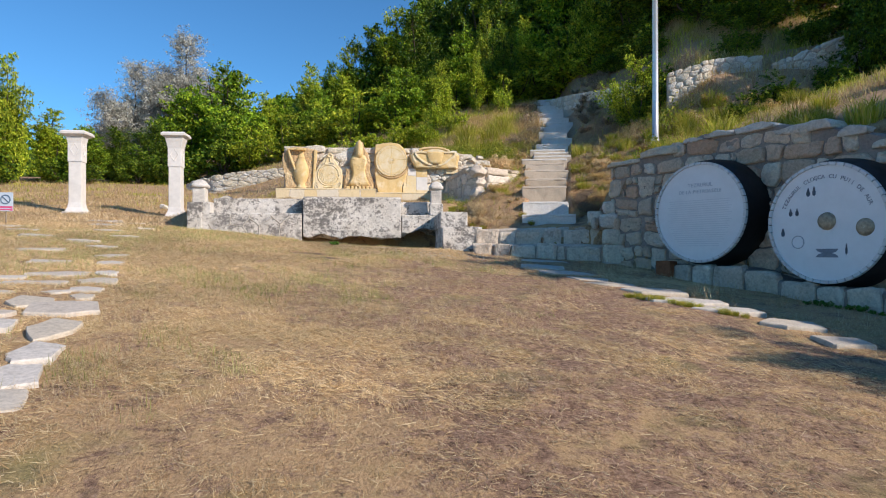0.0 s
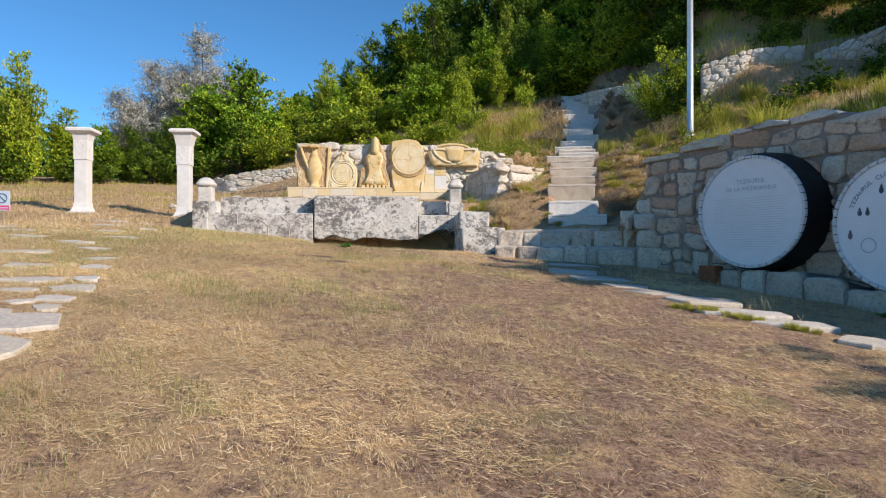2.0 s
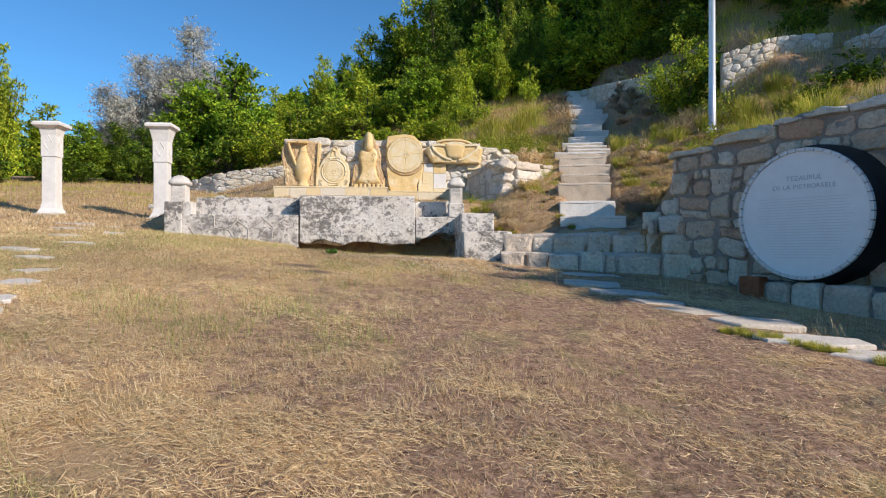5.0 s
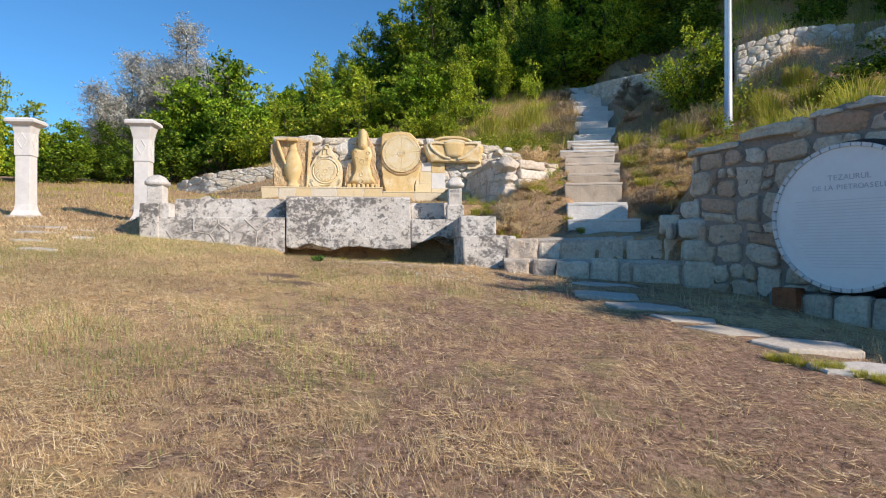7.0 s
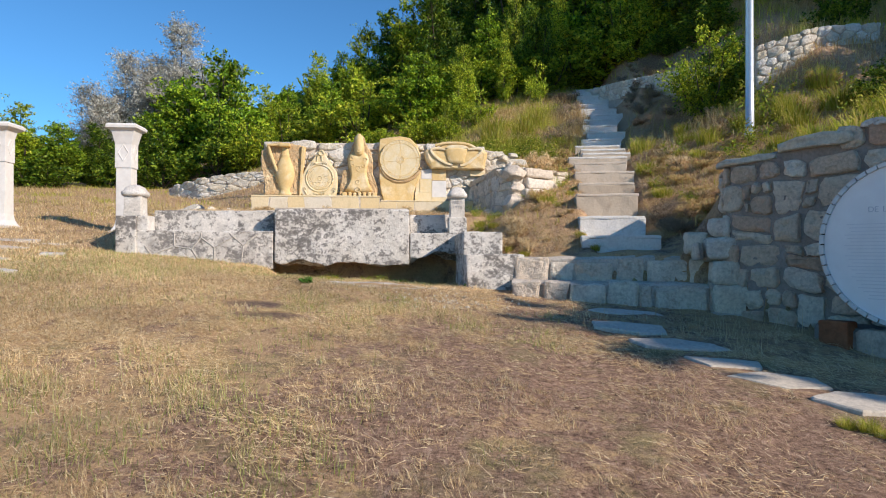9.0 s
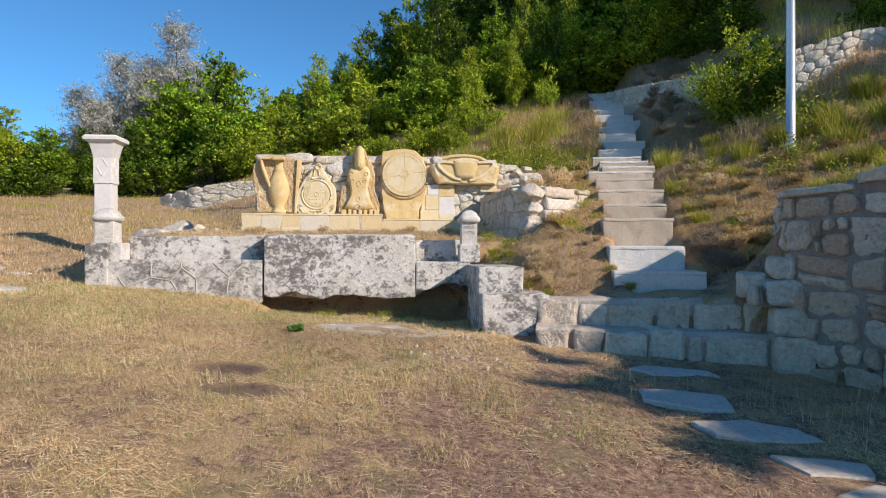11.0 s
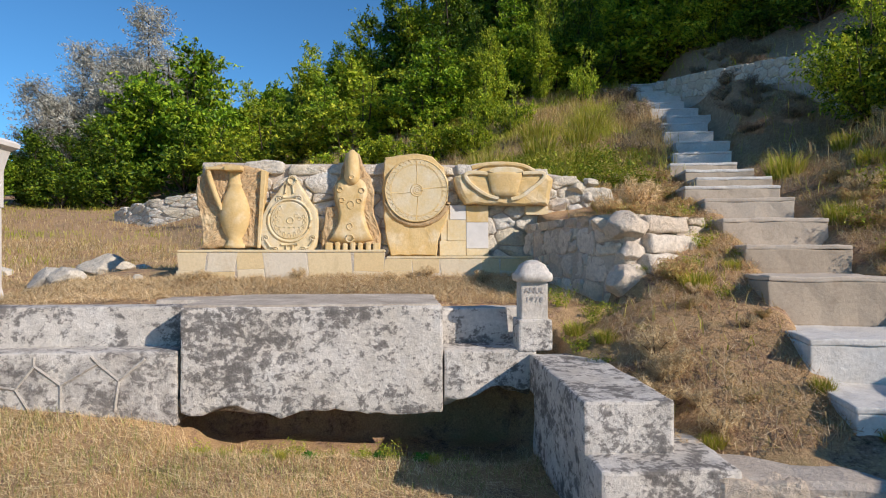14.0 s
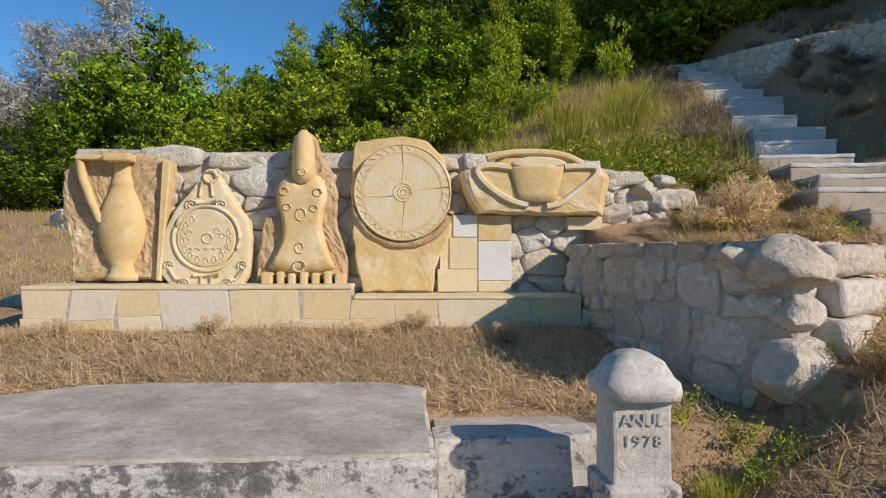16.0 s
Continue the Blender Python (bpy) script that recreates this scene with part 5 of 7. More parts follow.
def brooch_plaque():
    ob = thing("brooch_plaque", pose(-0.22, 16.5, 1.52), "yellow sandstone plaque carved with a hooded brooch and round studs", "plaque", "carved plaques")
    out = [(-0.60, 1.55), (0.14, 1.55), (0.16, 1.75), (0.06, 2.0), (0.06, 2.28), (0.02, 2.46), (-0.08, 2.62), (-0.12, 2.76), (-0.20, 2.81), (-0.30, 2.76), (-0.36, 2.52), (-0.45, 2.32), (-0.44, 2.1), (-0.54, 2.08), (-0.58, 1.85)]
    part("ground", relief(out, 16.55, 16.49, 16.66, 0.92, 0.030, 24, 0.4, 0.022, 3.0, 14), SAND_ROUGH, ob, "rough hewn ground of the plaque")
    body = smooth_outline([(-0.52, 1.63), (0.08, 1.63), (0.0, 1.78), (-0.06, 1.98), (-0.05, 2.12), (-0.01, 2.28), (-0.05, 2.42), (-0.14, 2.46), (-0.22, 2.38), (-0.32, 2.46), (-0.42, 2.38), (-0.44, 2.25), (-0.39, 2.08), (-0.38, 1.92), (-0.44, 1.76)], 1)
    part("body", relief(body, 16.51, 16.405, 16.53, 0.70, 0.004, 10, 1.0, 0.0, 4.0, 12), SANDSTONE, ob, "smooth waisted body", True)
    prof = [(0.02, 2.355), (0.06, 2.37), (0.088, 2.41), (0.098, 2.46), (0.095, 2.55), (0.088, 2.66), (0.07, 2.75), (0.03, 2.80), (0.005, 2.81)]
    part("hood", half_lathe(prof, -0.21, 16.47, 1.25), SANDSTONE, ob, "rounded hood", True)
    for x, z, r in ((-0.36, 2.30, 0.034), (-0.09, 2.29, 0.034), (-0.335, 2.17, 0.030), (-0.12, 2.16, 0.030), (-0.225, 2.11, 0.040), (-0.235, 1.84, 0.034), (-0.235, 1.69, 0.05), (-0.21, 2.45, 0.03)):
        bm = bmesh.new()
        ring_line(x, z, r, r * (1.25 if 1.8 < z < 2.15 else 0.9), 16.352 if z > 2.4 else 16.404, 0.008, bm, 18)
        part("stud", bm, SANDSTONE, ob, "carved round stud", True)
    x = -0.54
    for i in range(7):
        w = 0.062 if i not in (0, 6) else 0.09
        part("foot_knob", block(x, x + w, 16.39, 16.52, 1.535, 1.635 + 0.01 * (i % 2), 0.02, 0.006, 0.06, i + 5.0), SANDSTONE, ob)
        x += w + 0.032


def disc_plaque():
    ob = thing("disc_plaque", pose(0.6, 16.5, 1.46), "pale yellow sandstone slab carved with a large quartered disc", "plaque", "carved plaques")
    out = [(0.27, 1.465), (0.86, 1.465), (0.88, 1.66), (0.97, 1.90), (1.02, 2.02), (1.0, 2.14), (1.02, 2.40), (0.95, 2.60), (0.80, 2.74), (0.62, 2.79), (0.42, 2.76), (0.20, 2.72), (0.17, 2.30), (0.19, 1.98), (0.21, 1.70)]
    part("ground", relief(out, 16.54, 16.49, 16.66, 0.95, 0.008, 9, 1.0, 0.018, 5.0), SANDSTONE, ob)
    cx, cz = 0.60, 2.30
    part("disc", plate(circle(cx, cz, 0.405, 56), 16.445, 16.52, 0.012), PALE_SAND, ob, "smooth round disc")
    bm = bmesh.new()
    for r in (0.395, 0.335, 0.322):
        ring_line(cx, cz, r, r, 16.447, 0.005 if r < 0.39 else 0.008, bm, 56)
    ring_line(cx, cz, 0.075, 0.075, 16.446, 0.007, bm, 24)
    ring_line(cx + 0.01, cz, 0.05, 0.05, 16.446, 0.006, bm, 20)
    ring_line(cx + 0.01, cz, 0.026, 0.026, 16.446, 0.006, bm, 16)
    for k in range(36):
        a, b, c = [2 * math.pi * (k + q) / 36 for q in (0, 0.5, 1.0)]
        strip([(cx + 0.345 * math.cos(a), cz + 0.345 * math.sin(a)), (cx + 0.385 * math.cos(b), cz + 0.385 * math.sin(b)), (cx + 0.345 * math.cos(c), cz + 0.345 * math.sin(c))], 16.447, 0.005, bm, 4)
    for d in ((0.0, 1), (0.015, -1)):
        strip([(cx + 0.0 + d[0], cz + d[1] * 0.08), (cx + 0.008, cz + d[1] * 0.2), (cx - 0.006, cz + d[1] * 0.385)], 16.447, 0.006, bm, 5)
    strip([(cx + 0.08, cz + 0.02), (cx + 0.2, cz + 0.03), (cx + 0.39, cz + 0.045)], 16.447, 0.006, bm, 5)
    strip([(cx - 0.08, cz - 0.03), (cx - 0.2, cz - 0.04), (cx - 0.32, cz - 0.03)], 16.447, 0.006, bm, 5)
    part("carving", bm, SANDSTONE, ob, "incised zigzag border and quartering", True)
    bm = bmesh.new()
    ring_line(cx + 0.01, cz - 0.01, 0.425, 0.425, 16.49, 0.035, bm, 30, math.pi * 1.08, math.pi * 1.9)
    for v in bm.verts:
        v.co += wobble(v.co, 0.012, 14, 2)
    part("chiselled_edge", bm, SAND_ROUGH, ob, "rough chiselled shoulder", True)


def bowl_plaque():
    ob = thing("bowl_plaque", pose(1.7, 16.5, 2.1), "broad yellow sandstone plaque carved with a two-handled bowl", "plaque", "carved plaques")
    out = [(1.22, 2.13), (1.60, 2.125), (1.95, 2.115), (2.30, 2.12), (2.33, 2.30), (2.36, 2.44), (2.30, 2.52), (2.12, 2.55), (2.02, 2.62), (1.70, 2.66), (1.45, 2.63), (1.36, 2.56), (1.18, 2.52), (1.08, 2.48), (1.10, 2.34), (1.16, 2.22)]
    part("ground", relief(out, 16.48, 16.42, 16.70, 0.88, 0.012, 9, 1.0, 0.02, 6.0), SANDSTONE, ob)
    bm = bmesh.new()
    prof = [(0.14, 2.225), (0.17, 2.30), (0.20, 2.40), (0.225, 2.50), (0.23, 2.53)]
    part("bowl", half_lathe(prof, 1.72, 16.405, 0.20), SANDSTONE, ob, "carved bowl", True)
    part("bowl_mouth", plate(smooth_outline([(1.47, 2.535), (1.60, 2.60), (1.85, 2.60), (1.99, 2.545), (1.85, 2.50), (1.60, 2.50)], 2), 16.368, 16.42, 0.012), PALE_SAND, ob)
    for path in ([(1.50, 2.51), (1.34, 2.53), (1.20, 2.51), (1.24, 2.42), (1.36, 2.31), (1.52, 2.22), (1.64, 2.20)], [(1.95, 2.52), (2.10, 2.53), (2.24, 2.53), (2.22, 2.44), (2.06, 2.32), (1.92, 2.21), (1.80, 2.19)]):
        part("handle", band(smooth_path(path), 0.05, 16.385, 16.44, 0.010), PALE_SAND, ob)
    part("brow", band(smooth_path([(1.30, 2.585), (1.45, 2.63), (1.70, 2.645), (1.95, 2.625), (2.10, 2.55)]), 0.055, 16.385, 16.46, 0.015), SANDSTONE, ob)


def smooth_path(pts, times=2):
    for _ in range(times):
        out = [pts[0]]
        for a, b in zip(pts, pts[1:]):
            out += [(0.75 * a[0] + 0.25 * b[0], 0.75 * a[1] + 0.25 * b[1]), (0.25 * a[0] + 0.75 * b[0], 0.25 * a[1] + 0.75 * b[1])]
        out.append(pts[-1])
        pts = out
    return pts


vase_plaque()
dish_plaque()
brooch_plaque()
disc_plaque()
bowl_plaque()


def niche_tiles():
    """Facing tiles beside the niche, and the stones at its back."""
    rng = random.Random(2)
    part("backing", block(0.92, 1.528, 16.566, 16.66, 1.47, 2.118, 0.004, 0.002, 0.3, 7.0), PALE_SAND, thing("tile_bed", pose(1.2, 16.6, 1.47), "pale mortar bed behind the facing tiles", "mortar", kind="structure"))
    for k, (x0, x1, z0, z1, mat, lab) in enumerate(((1.245, 1.53, 1.565, 1.90, WHITEWASH, "square white stone tile on the plaque wall"), (1.245, 1.53, 1.905, 2.12, SANDSTONE, "square yellow sandstone tile on the plaque wall"), (0.90, 1.235, 1.47, 1.66, PALE_SAND, "pale sandstone facing tile on the plaque wall"), (1.00, 1.235, 1.665, 1.93, PALE_SAND, "pale sandstone facing tile on the plaque wall"), (1.03, 1.235, 1.935, 2.12, WHITEWASH, "pale stone facing tile on the plaque wall"), (1.245, 1.53, 1.47, 1.56, PALE_SAND, "pale sandstone facing tile on the plaque wall"), (2.02, 2.32, 2.00, 2.112, PALE_SAND, "pale sandstone lintel tile on the plaque wall"))):
        solid("facing_tile", block(x0, x1, 16.555 - 0.004 * (k % 3), 16.64, z0, z1, 0.005, 0.002, 0.2, k + 80.0), mat, lab, "tile", "facing tiles")


niche_tiles()

# ---- rubble wall between terrace and stair ----


def corner_wall():
    rng = random.Random(31)
    line = [(2.02, 16.5), (2.22, 14.35), (2.42, 14.05), (3.30, 14.62)]
    wall, at, n = core_wall("wall_corner", line, lambda u: 0.95, lambda u: float(np.interp(u, (0, 2.1, 2.6, 3.6), (1.88, 1.86, 1.88, 1.78))), 0.40, MORTAR, "rough rubble wall of large pale boulders at the foot of the hill")
    cells = coursed_cells(n, 0.86, rng, (0.22, 0.40), (0.26, 0.52), 0.05)
    add_stones(wall, cells, lambda u, v, d: at(u, min(v + 1.0, 1.87), d - 0.014), CORNER, rng, None, 0.008, 0.034, 0.12)
    for i, (x, y, z, a, b, c) in enumerate(((2.44, 14.10, 1.76, 0.24, 0.20, 0.17), (2.46, 14.05, 1.52, 0.17, 0.14, 0.13), (2.42, 14.00, 1.24, 0.20, 0.17, 0.21), (2.30, 14.30, 1.80, 0.2, 0.18, 0.12))):
        boulder("boulder", x, y, z, (a, b, c), CORNER, "large pale boulder in the corner wall", 100 + i)
    for i, (x, y, z0, z1, l) in enumerate(((2.82, 14.36, 1.69, 1.85, 0.66), (2.90, 14.37, 1.50, 1.68, 0.80), (2.78, 14.24, 1.30, 1.49, 0.62), (3.24, 14.56, 1.36, 1.60, 0.36), (2.86, 14.24, 1.08, 1.29, 0.75))):
        solid("slab_stone", block(x - l / 2, x + l / 2, y - 0.16, y + 0.2, z0, z1, 0.035, 0.028, 0.07, i + 120.0, turn=0.575), CORNER, "rough pale stone slab in the corner wall", "stone", "boulders", smooth=True)


corner_wall()

# ---- walls higher up and further off ----


def hill_wall(name, line, z0, z1, high, label, seed, mat, sx=0.45, sy=0.22, sag=0.10):
    rng = random.Random(seed)
    at0, n = polyline_place(line, 0.0)
    top = lambda u: z0 + (z1 - z0) * u / n + sag * math.sin(u / n * 3.14)

    def low(u):
        p = at0(u, 0, 0.15)
        return min(top(u) - high - 0.12, gz(p.x, p.y) - 0.15)
    wall, at, n = core_wall(name, line, low, lambda u: top(u) - 0.04, 0.35, MORTAR, label)
    cells = rubble_cells(n, high + 0.1, sx, sy, rng, 0.4)
    add_stones(wall, cells, lambda u, v, d: at(u, v - high - 0.1 + top(u), d), mat, rng, None, 0.009, 0.03, 0.1)


hill_wall("wall_terrace_lower", [(7.95, 16.35), (8.8, 16.0), (10.5, 16.1)], 4.72, 5.22, 0.75, "rubble terrace wall on the hillside", 41, PALE_RUBBLE, 0.27, 0.16)
hill_wall("wall_terrace_upper", [(10.7, 16.0), (12.2, 15.4), (15.5, 14.4)], 4.98, 6.5, 0.9, "rubble terrace wall higher on the hillside", 42, PALE_RUBBLE, 0.27, 0.16)
hill_wall("wall_stair_head", [(7.20, 25.7), (7.35, 23.2), (7.75, 20.2), (8.1, 18.6)], 6.16, 5.02, 0.45, "pale rubble wall beside the head of the stair", 43, PALE_RUBBLE, 0.32, 0.20, 0.0)
hill_wall("wall_dry_stone", [(-6.9, 25.6), (-5.6, 24.7), (-3.2, 24.1), (-1.5, 24.0)], 2.62, 3.12, 0.72, "low dry stone wall of flat pale slabs behind the terrace", 44, PALE_RUBBLE, 0.50, 0.105)


def lamp_pole():
    x, y = 6.78, 14.56
    z = gz(x, y)
    ob = thing("lamp_pole", pose(x, y, z), "tall slim galvanised steel pole on the hillside", "pole")
    part("shaft", tube([(x, y, z - 0.2), (x, y, z + 1.0), (x, y, z + 8.0)], [0.075, 0.072, 0.05], 20), STEEL, ob, "", True)
    part("collar", tube([(x, y, z - 0.1), (x, y, z + 0.10)], 0.095, 20), STEEL, ob)


lamp_pole()


def notice_board():
    x, y = -6.62, 12.7
    z = gz(x, y)
    ob = thing("notice_sign", pose(x, y, z), "small pale notice sign with a red band on a thin stake", "sign")
    part("stake", tube([(x, y + 0.012, z - 0.1), (x, y + 0.012, z + 0.5)], 0.014, 8), TIMBER, ob)
    part("board", block(x - 0.125, x + 0.125, y - 0.01, y + 0.008, z + 0.24, z + 0.59, 0.004, 0.0, 1.0), SIGN_WHITE, ob)
    part("band", block(x - 0.12, x + 0.12, y - 0.014, y - 0.008, z + 0.25, z + 0.335, 0.001, 0.0, 1.0), SIGN_RED, ob)
    bm = bmesh.new()
    ring_line(x, z + 0.46, 0.080, 0.080, y - 0.012, 0.010, bm, 24)
    strip([(x - 0.06, z + 0.52), (x + 0.06, z + 0.40)], y - 0.012, 0.010, bm)
    part("ban_ring", bm, SIGN_BLUE, ob)
    for k in range(2):
        part("text_line", block(x - 0.11, x + 0.10 - 0.03 * k, y - 0.0165, y - 0.013, z + 0.285 - 0.04 * k, z + 0.300 - 0.04 * k, 0.0, 0.0, 1.0), SIGN_WHITE, ob)


notice_board()

# ---- flagstones ----


def flagstone(x, y, rx, ry, seed, group, label, turn=0.0, proud=0.0):
    rng = random.Random(seed)
    n = rng.choice((4, 5, 5, 6))
    pts = []
    for k in range(n):
        a = 2 * math.pi * (k + 0.5) / n + rng.uniform(-0.28, 0.28)
        e = (abs(math.cos(a)) ** 6 + abs(math.sin(a)) ** 6) ** (-1 / 6)
        pts.append((rx * e * math.cos(a) * rng.uniform(0.82, 1.08), ry * e * math.sin(a) * rng.uniform(0.82, 1.08)))
    out = []
    for i in range(n):
        a, b = pts[i], pts[(i + 1) % n]
        for t in (0.04, 0.35, 0.65, 0.96):
            out.append((a[0] + (b[0] - a[0]) * t + rng.uniform(-0.010, 0.010), a[1] + (b[1] - a[1]) * t + rng.uniform(-0.010, 0.010)))
    c, s = math.cos(turn), math.sin(turn)
    bm = bmesh.new()
    rows = []
    for scale, dz in ((1.0, -0.06), (1.0, 0.012), (0.97, 0.022), (0.5, 0.024)):
        row = []
        for px, py in out:
            qx, qy = x + (px * c - py * s) * scale, y + (px * s + py * c) * scale
            row.append(bm.verts.new((qx, qy, float(ground_z(qx, qy)) + dz + (proud if dz > 0 else 0.0) + 0.004 * noise.noise(Vector((qx * 4, qy * 4, seed))))))
        rows.append(row)
    m = len(out)
    for a, b in zip(rows, rows[1:]):
        for i in range(m):
            bm.faces.new((a[i], a[(i + 1) % m], b[(i + 1) % m], b[i]))
    bm.faces.new(rows[-1])
    bmesh.ops.recalc_face_normals(bm, faces=bm.faces[:])
    return solid("flagstone", bm, FLAG, label, "flagstone", group)


STEPPING = ((2.84, 10.15, 0.44, 0.19), (2.61, 9.42, 0.35, 0.26), (2.79, 8.80, 0.41, 0.22), (2.90, 8.26, 0.32, 0.17), (3.05, 7.83, 0.37, 0.24), (3.40, 7.36, 0.45, 0.25), (3.50, 6.72, 0.48, 0.22), (3.68, 6.28, 0.42, 0.17), (3.95, 5.66, 0.34, 0.26), (3.98, 5.02, 0.30, 0.20), (4.02, 10.30, 0.16, 0.08))
PATH_ROW = ((-1.78, 3.18, 0.20, 0.20), (-1.86, 3.62, 0.15, 0.20), (-1.97, 4.08, 0.15, 0.24), (-2.16, 4.68, 0.17, 0.36), (-2.38, 5.38, 0.25, 0.29), (-2.44, 5.85, 0.10, 0.12), (-2.54, 6.18, 0.14, 0.14), (-2.62, 6.67, 0.17, 0.17), (-2.76, 7.22, 0.11, 0.15), (-3.00, 7.95, 0.16, 0.16), (-3.22, 8.62, 0.22, 0.11),
            (-2.20, 3.55, 0.16, 0.26), (-2.38, 4.12, 0.14, 0.20), (-2.58, 4.72, 0.15, 0.22), (-2.76, 5.10, 0.14, 0.14), (-2.74, 5.56, 0.19, 0.24), (-2.72, 6.02, 0.12, 0.09), (-3.16, 7.04, 0.27, 0.14), (-3.10, 6.45, 0.30, 0.10), (-3.25, 5.9, 0.22, 0.12), (-3.70, 7.9, 0.26, 0.12), (-3.55, 6.7, 0.24, 0.12), (-4.3, 9.0, 0.30, 0.14), (-3.1, 5.2, 0.20, 0.14))
PATH_FAR = ((-3.75, 9.6, 0.22, 0.10), (-4.3, 10.3, 0.26, 0.11), (-4.0, 11.2, 0.22, 0.11), (-4.6, 12.1, 0.28, 0.13), (-4.2, 12.8, 0.22, 0.11), (-5.1, 13.3, 0.34, 0.14), (-5.5, 14.3, 0.34, 0.16), (-4.7, 13.9, 0.2, 0.10), (-6.4, 12.2, 0.35, 0.14), (-5.2, 10.8, 0.3, 0.12), (-5.8, 11.6, 0.3, 0.13))


def flag_paths():
    lab = "flat pale stepping stone sunk in the dry grass"
    for i, (x, y, rx, ry) in enumerate(STEPPING):
        flagstone(x, y, rx * 0.92, ry * 0.86, 300 + i, "stepping stones by the barrels", lab, -0.12, 0.012 if 5 <= i <= 8 else 0.0)
    lab = "irregular pale flagstone of a worn path in the dry grass"
    for i, (x, y, rx, ry) in enumerate(PATH_ROW):
        flagstone(x, y, rx * 1.05, ry * 1.05, 500 + i, "flagstone path", lab, 0.26 + 0.10 * math.sin(i * 2.1))
    for i, (x, y, rx, ry) in enumerate(PATH_FAR):
        flagstone(x, y, rx, ry, 400 + i, "flagstone path", lab, 0.15 * math.sin(i * 3.3))


flag_paths()

for i, (x, y, r) in enumerate(((-3.85, 18.0, 0.46), (-4.30, 17.55, 0.48), (-3.45, 18.2, 0.24), (-4.05, 17.3, 0.30), (-3.3, 17.3, 0.16), (-5.6, 18.6, 0.2), (-2.6, 15.9, 0.09))):
    boulder("slab_rock", x, y, gz(x, y) + 0.10 * (r > 0.28) + 0.04, (r, r * 0.75, r * 0.52), PALE_RUBBLE, "flat pale rock lying in the dry grass", 150 + i, "rock", "loose rocks")

# ---- trees and woods ----


def patch_noise(x, y, s, seed):
    r = np.random.default_rng(seed)
    out = np.zeros_like(x)
    for k in range(7):
        a, b, p = r.normal(size=2) * s * (1 + k * 0.5), r.normal(size=2), r.uniform(0, 6.28)
        out += np.sin(a[0] * x + a[1] * y + p + b[0] * np.sin(b[1] * x * s + y * s * 0.7)) / (1 + 0.4 * k)
    return out / 2.6


def leaf_cloud(centres, radii, count, size, rng, flat=0.6, droop=0.0, long=1.6):
    """Many small leaves round clump centres: two crossed triangles' worth of quad each."""
    c = np.asarray(centres)
    r = np.asarray(radii)
    w = r ** 2 / (r ** 2).sum()
    k = rng.choice(len(c), count, p=w)
    d = rng.normal(size=(count, 3))
    d /= np.linalg.norm(d, axis=1)[:, None]
    rad = r[k] * rng.uniform(0.35, 1.0, count) ** 0.5
    p = c[k] + d * rad[:, None] * np.array([1, 1, flat])
    # leaf frames: lie roughly across the outward way
    nrm = d + rng.normal(scale=0.55, size=(count, 3)) + np.array([0, 0, 0.35])
    nrm /= np.linalg.norm(nrm, axis=1)[:, None]
    t = np.cross(nrm, rng.normal(size=(count, 3)))
    t /= np.linalg.norm(t, axis=1)[:, None]
    t[:, 2] -= droop
    b = np.cross(nrm, t)
    s = size * rng.uniform(0.6, 1.35, count)[:, None]
    tip, base = p + t * s * long * 0.5, p - t * s * long * 0.5
    l, q = p + b * s * 0.42, p - b * s * 0.42
    v = np.stack([base, q, tip, l], 1).reshape(-1, 3)
    f = np.arange(4 * count).reshape(-1, 4)
    return v, f


def twig_leaves(starts, ways, lengths, per, leaf, rng, long=1.8, spray=0.16):
    """Leaves set along many thin twigs: each twig runs from its start, bends a little and carries its leaves in a loose spray."""
    n = len(starts)
    k = np.repeat(np.arange(n), per)
    m = n * per
    t = rng.uniform(0.08, 1.0, m)
    side = np.cross(ways, np.array([0.3, 0.2, 1.0]))
    side /= np.linalg.norm(side, axis=1)[:, None] + 1e-6
    bend = side * rng.normal(scale=0.25, size=(n, 1)) + np.array([0, 0, -0.10])
    ln = lengths[k][:, None]
    p = starts[k] + ways[k] * ln * t[:, None] + bend[k] * ln * (t * t)[:, None]
    p += rng.normal(size=(m, 3)) * (spray * lengths[k] * (1.15 - 0.75 * t))[:, None]
    d = ways[k] * 0.5 + rng.normal(size=(m, 3)) * 0.75 + np.array([0, 0, -0.15])
    d /= np.linalg.norm(d, axis=1)[:, None]
    nrm = rng.normal(size=(m, 3)) * 0.6 + np.array([0.1, -0.2, 0.75])
    b = np.cross(nrm, d)
    b /= np.linalg.norm(b, axis=1)[:, None] + 1e-6
    s = leaf * rng.uniform(0.55, 1.35, m)[:, None]
    tip, base = p + d * s * long * 0.5, p - d * s * long * 0.5
    mid = p - d * s * long * 0.08
    v = np.stack([base, mid - b * s * 0.40, tip, mid + b * s * 0.40], 1).reshape(-1, 3)
    return v, np.arange(4 * m).reshape(-1, 4)


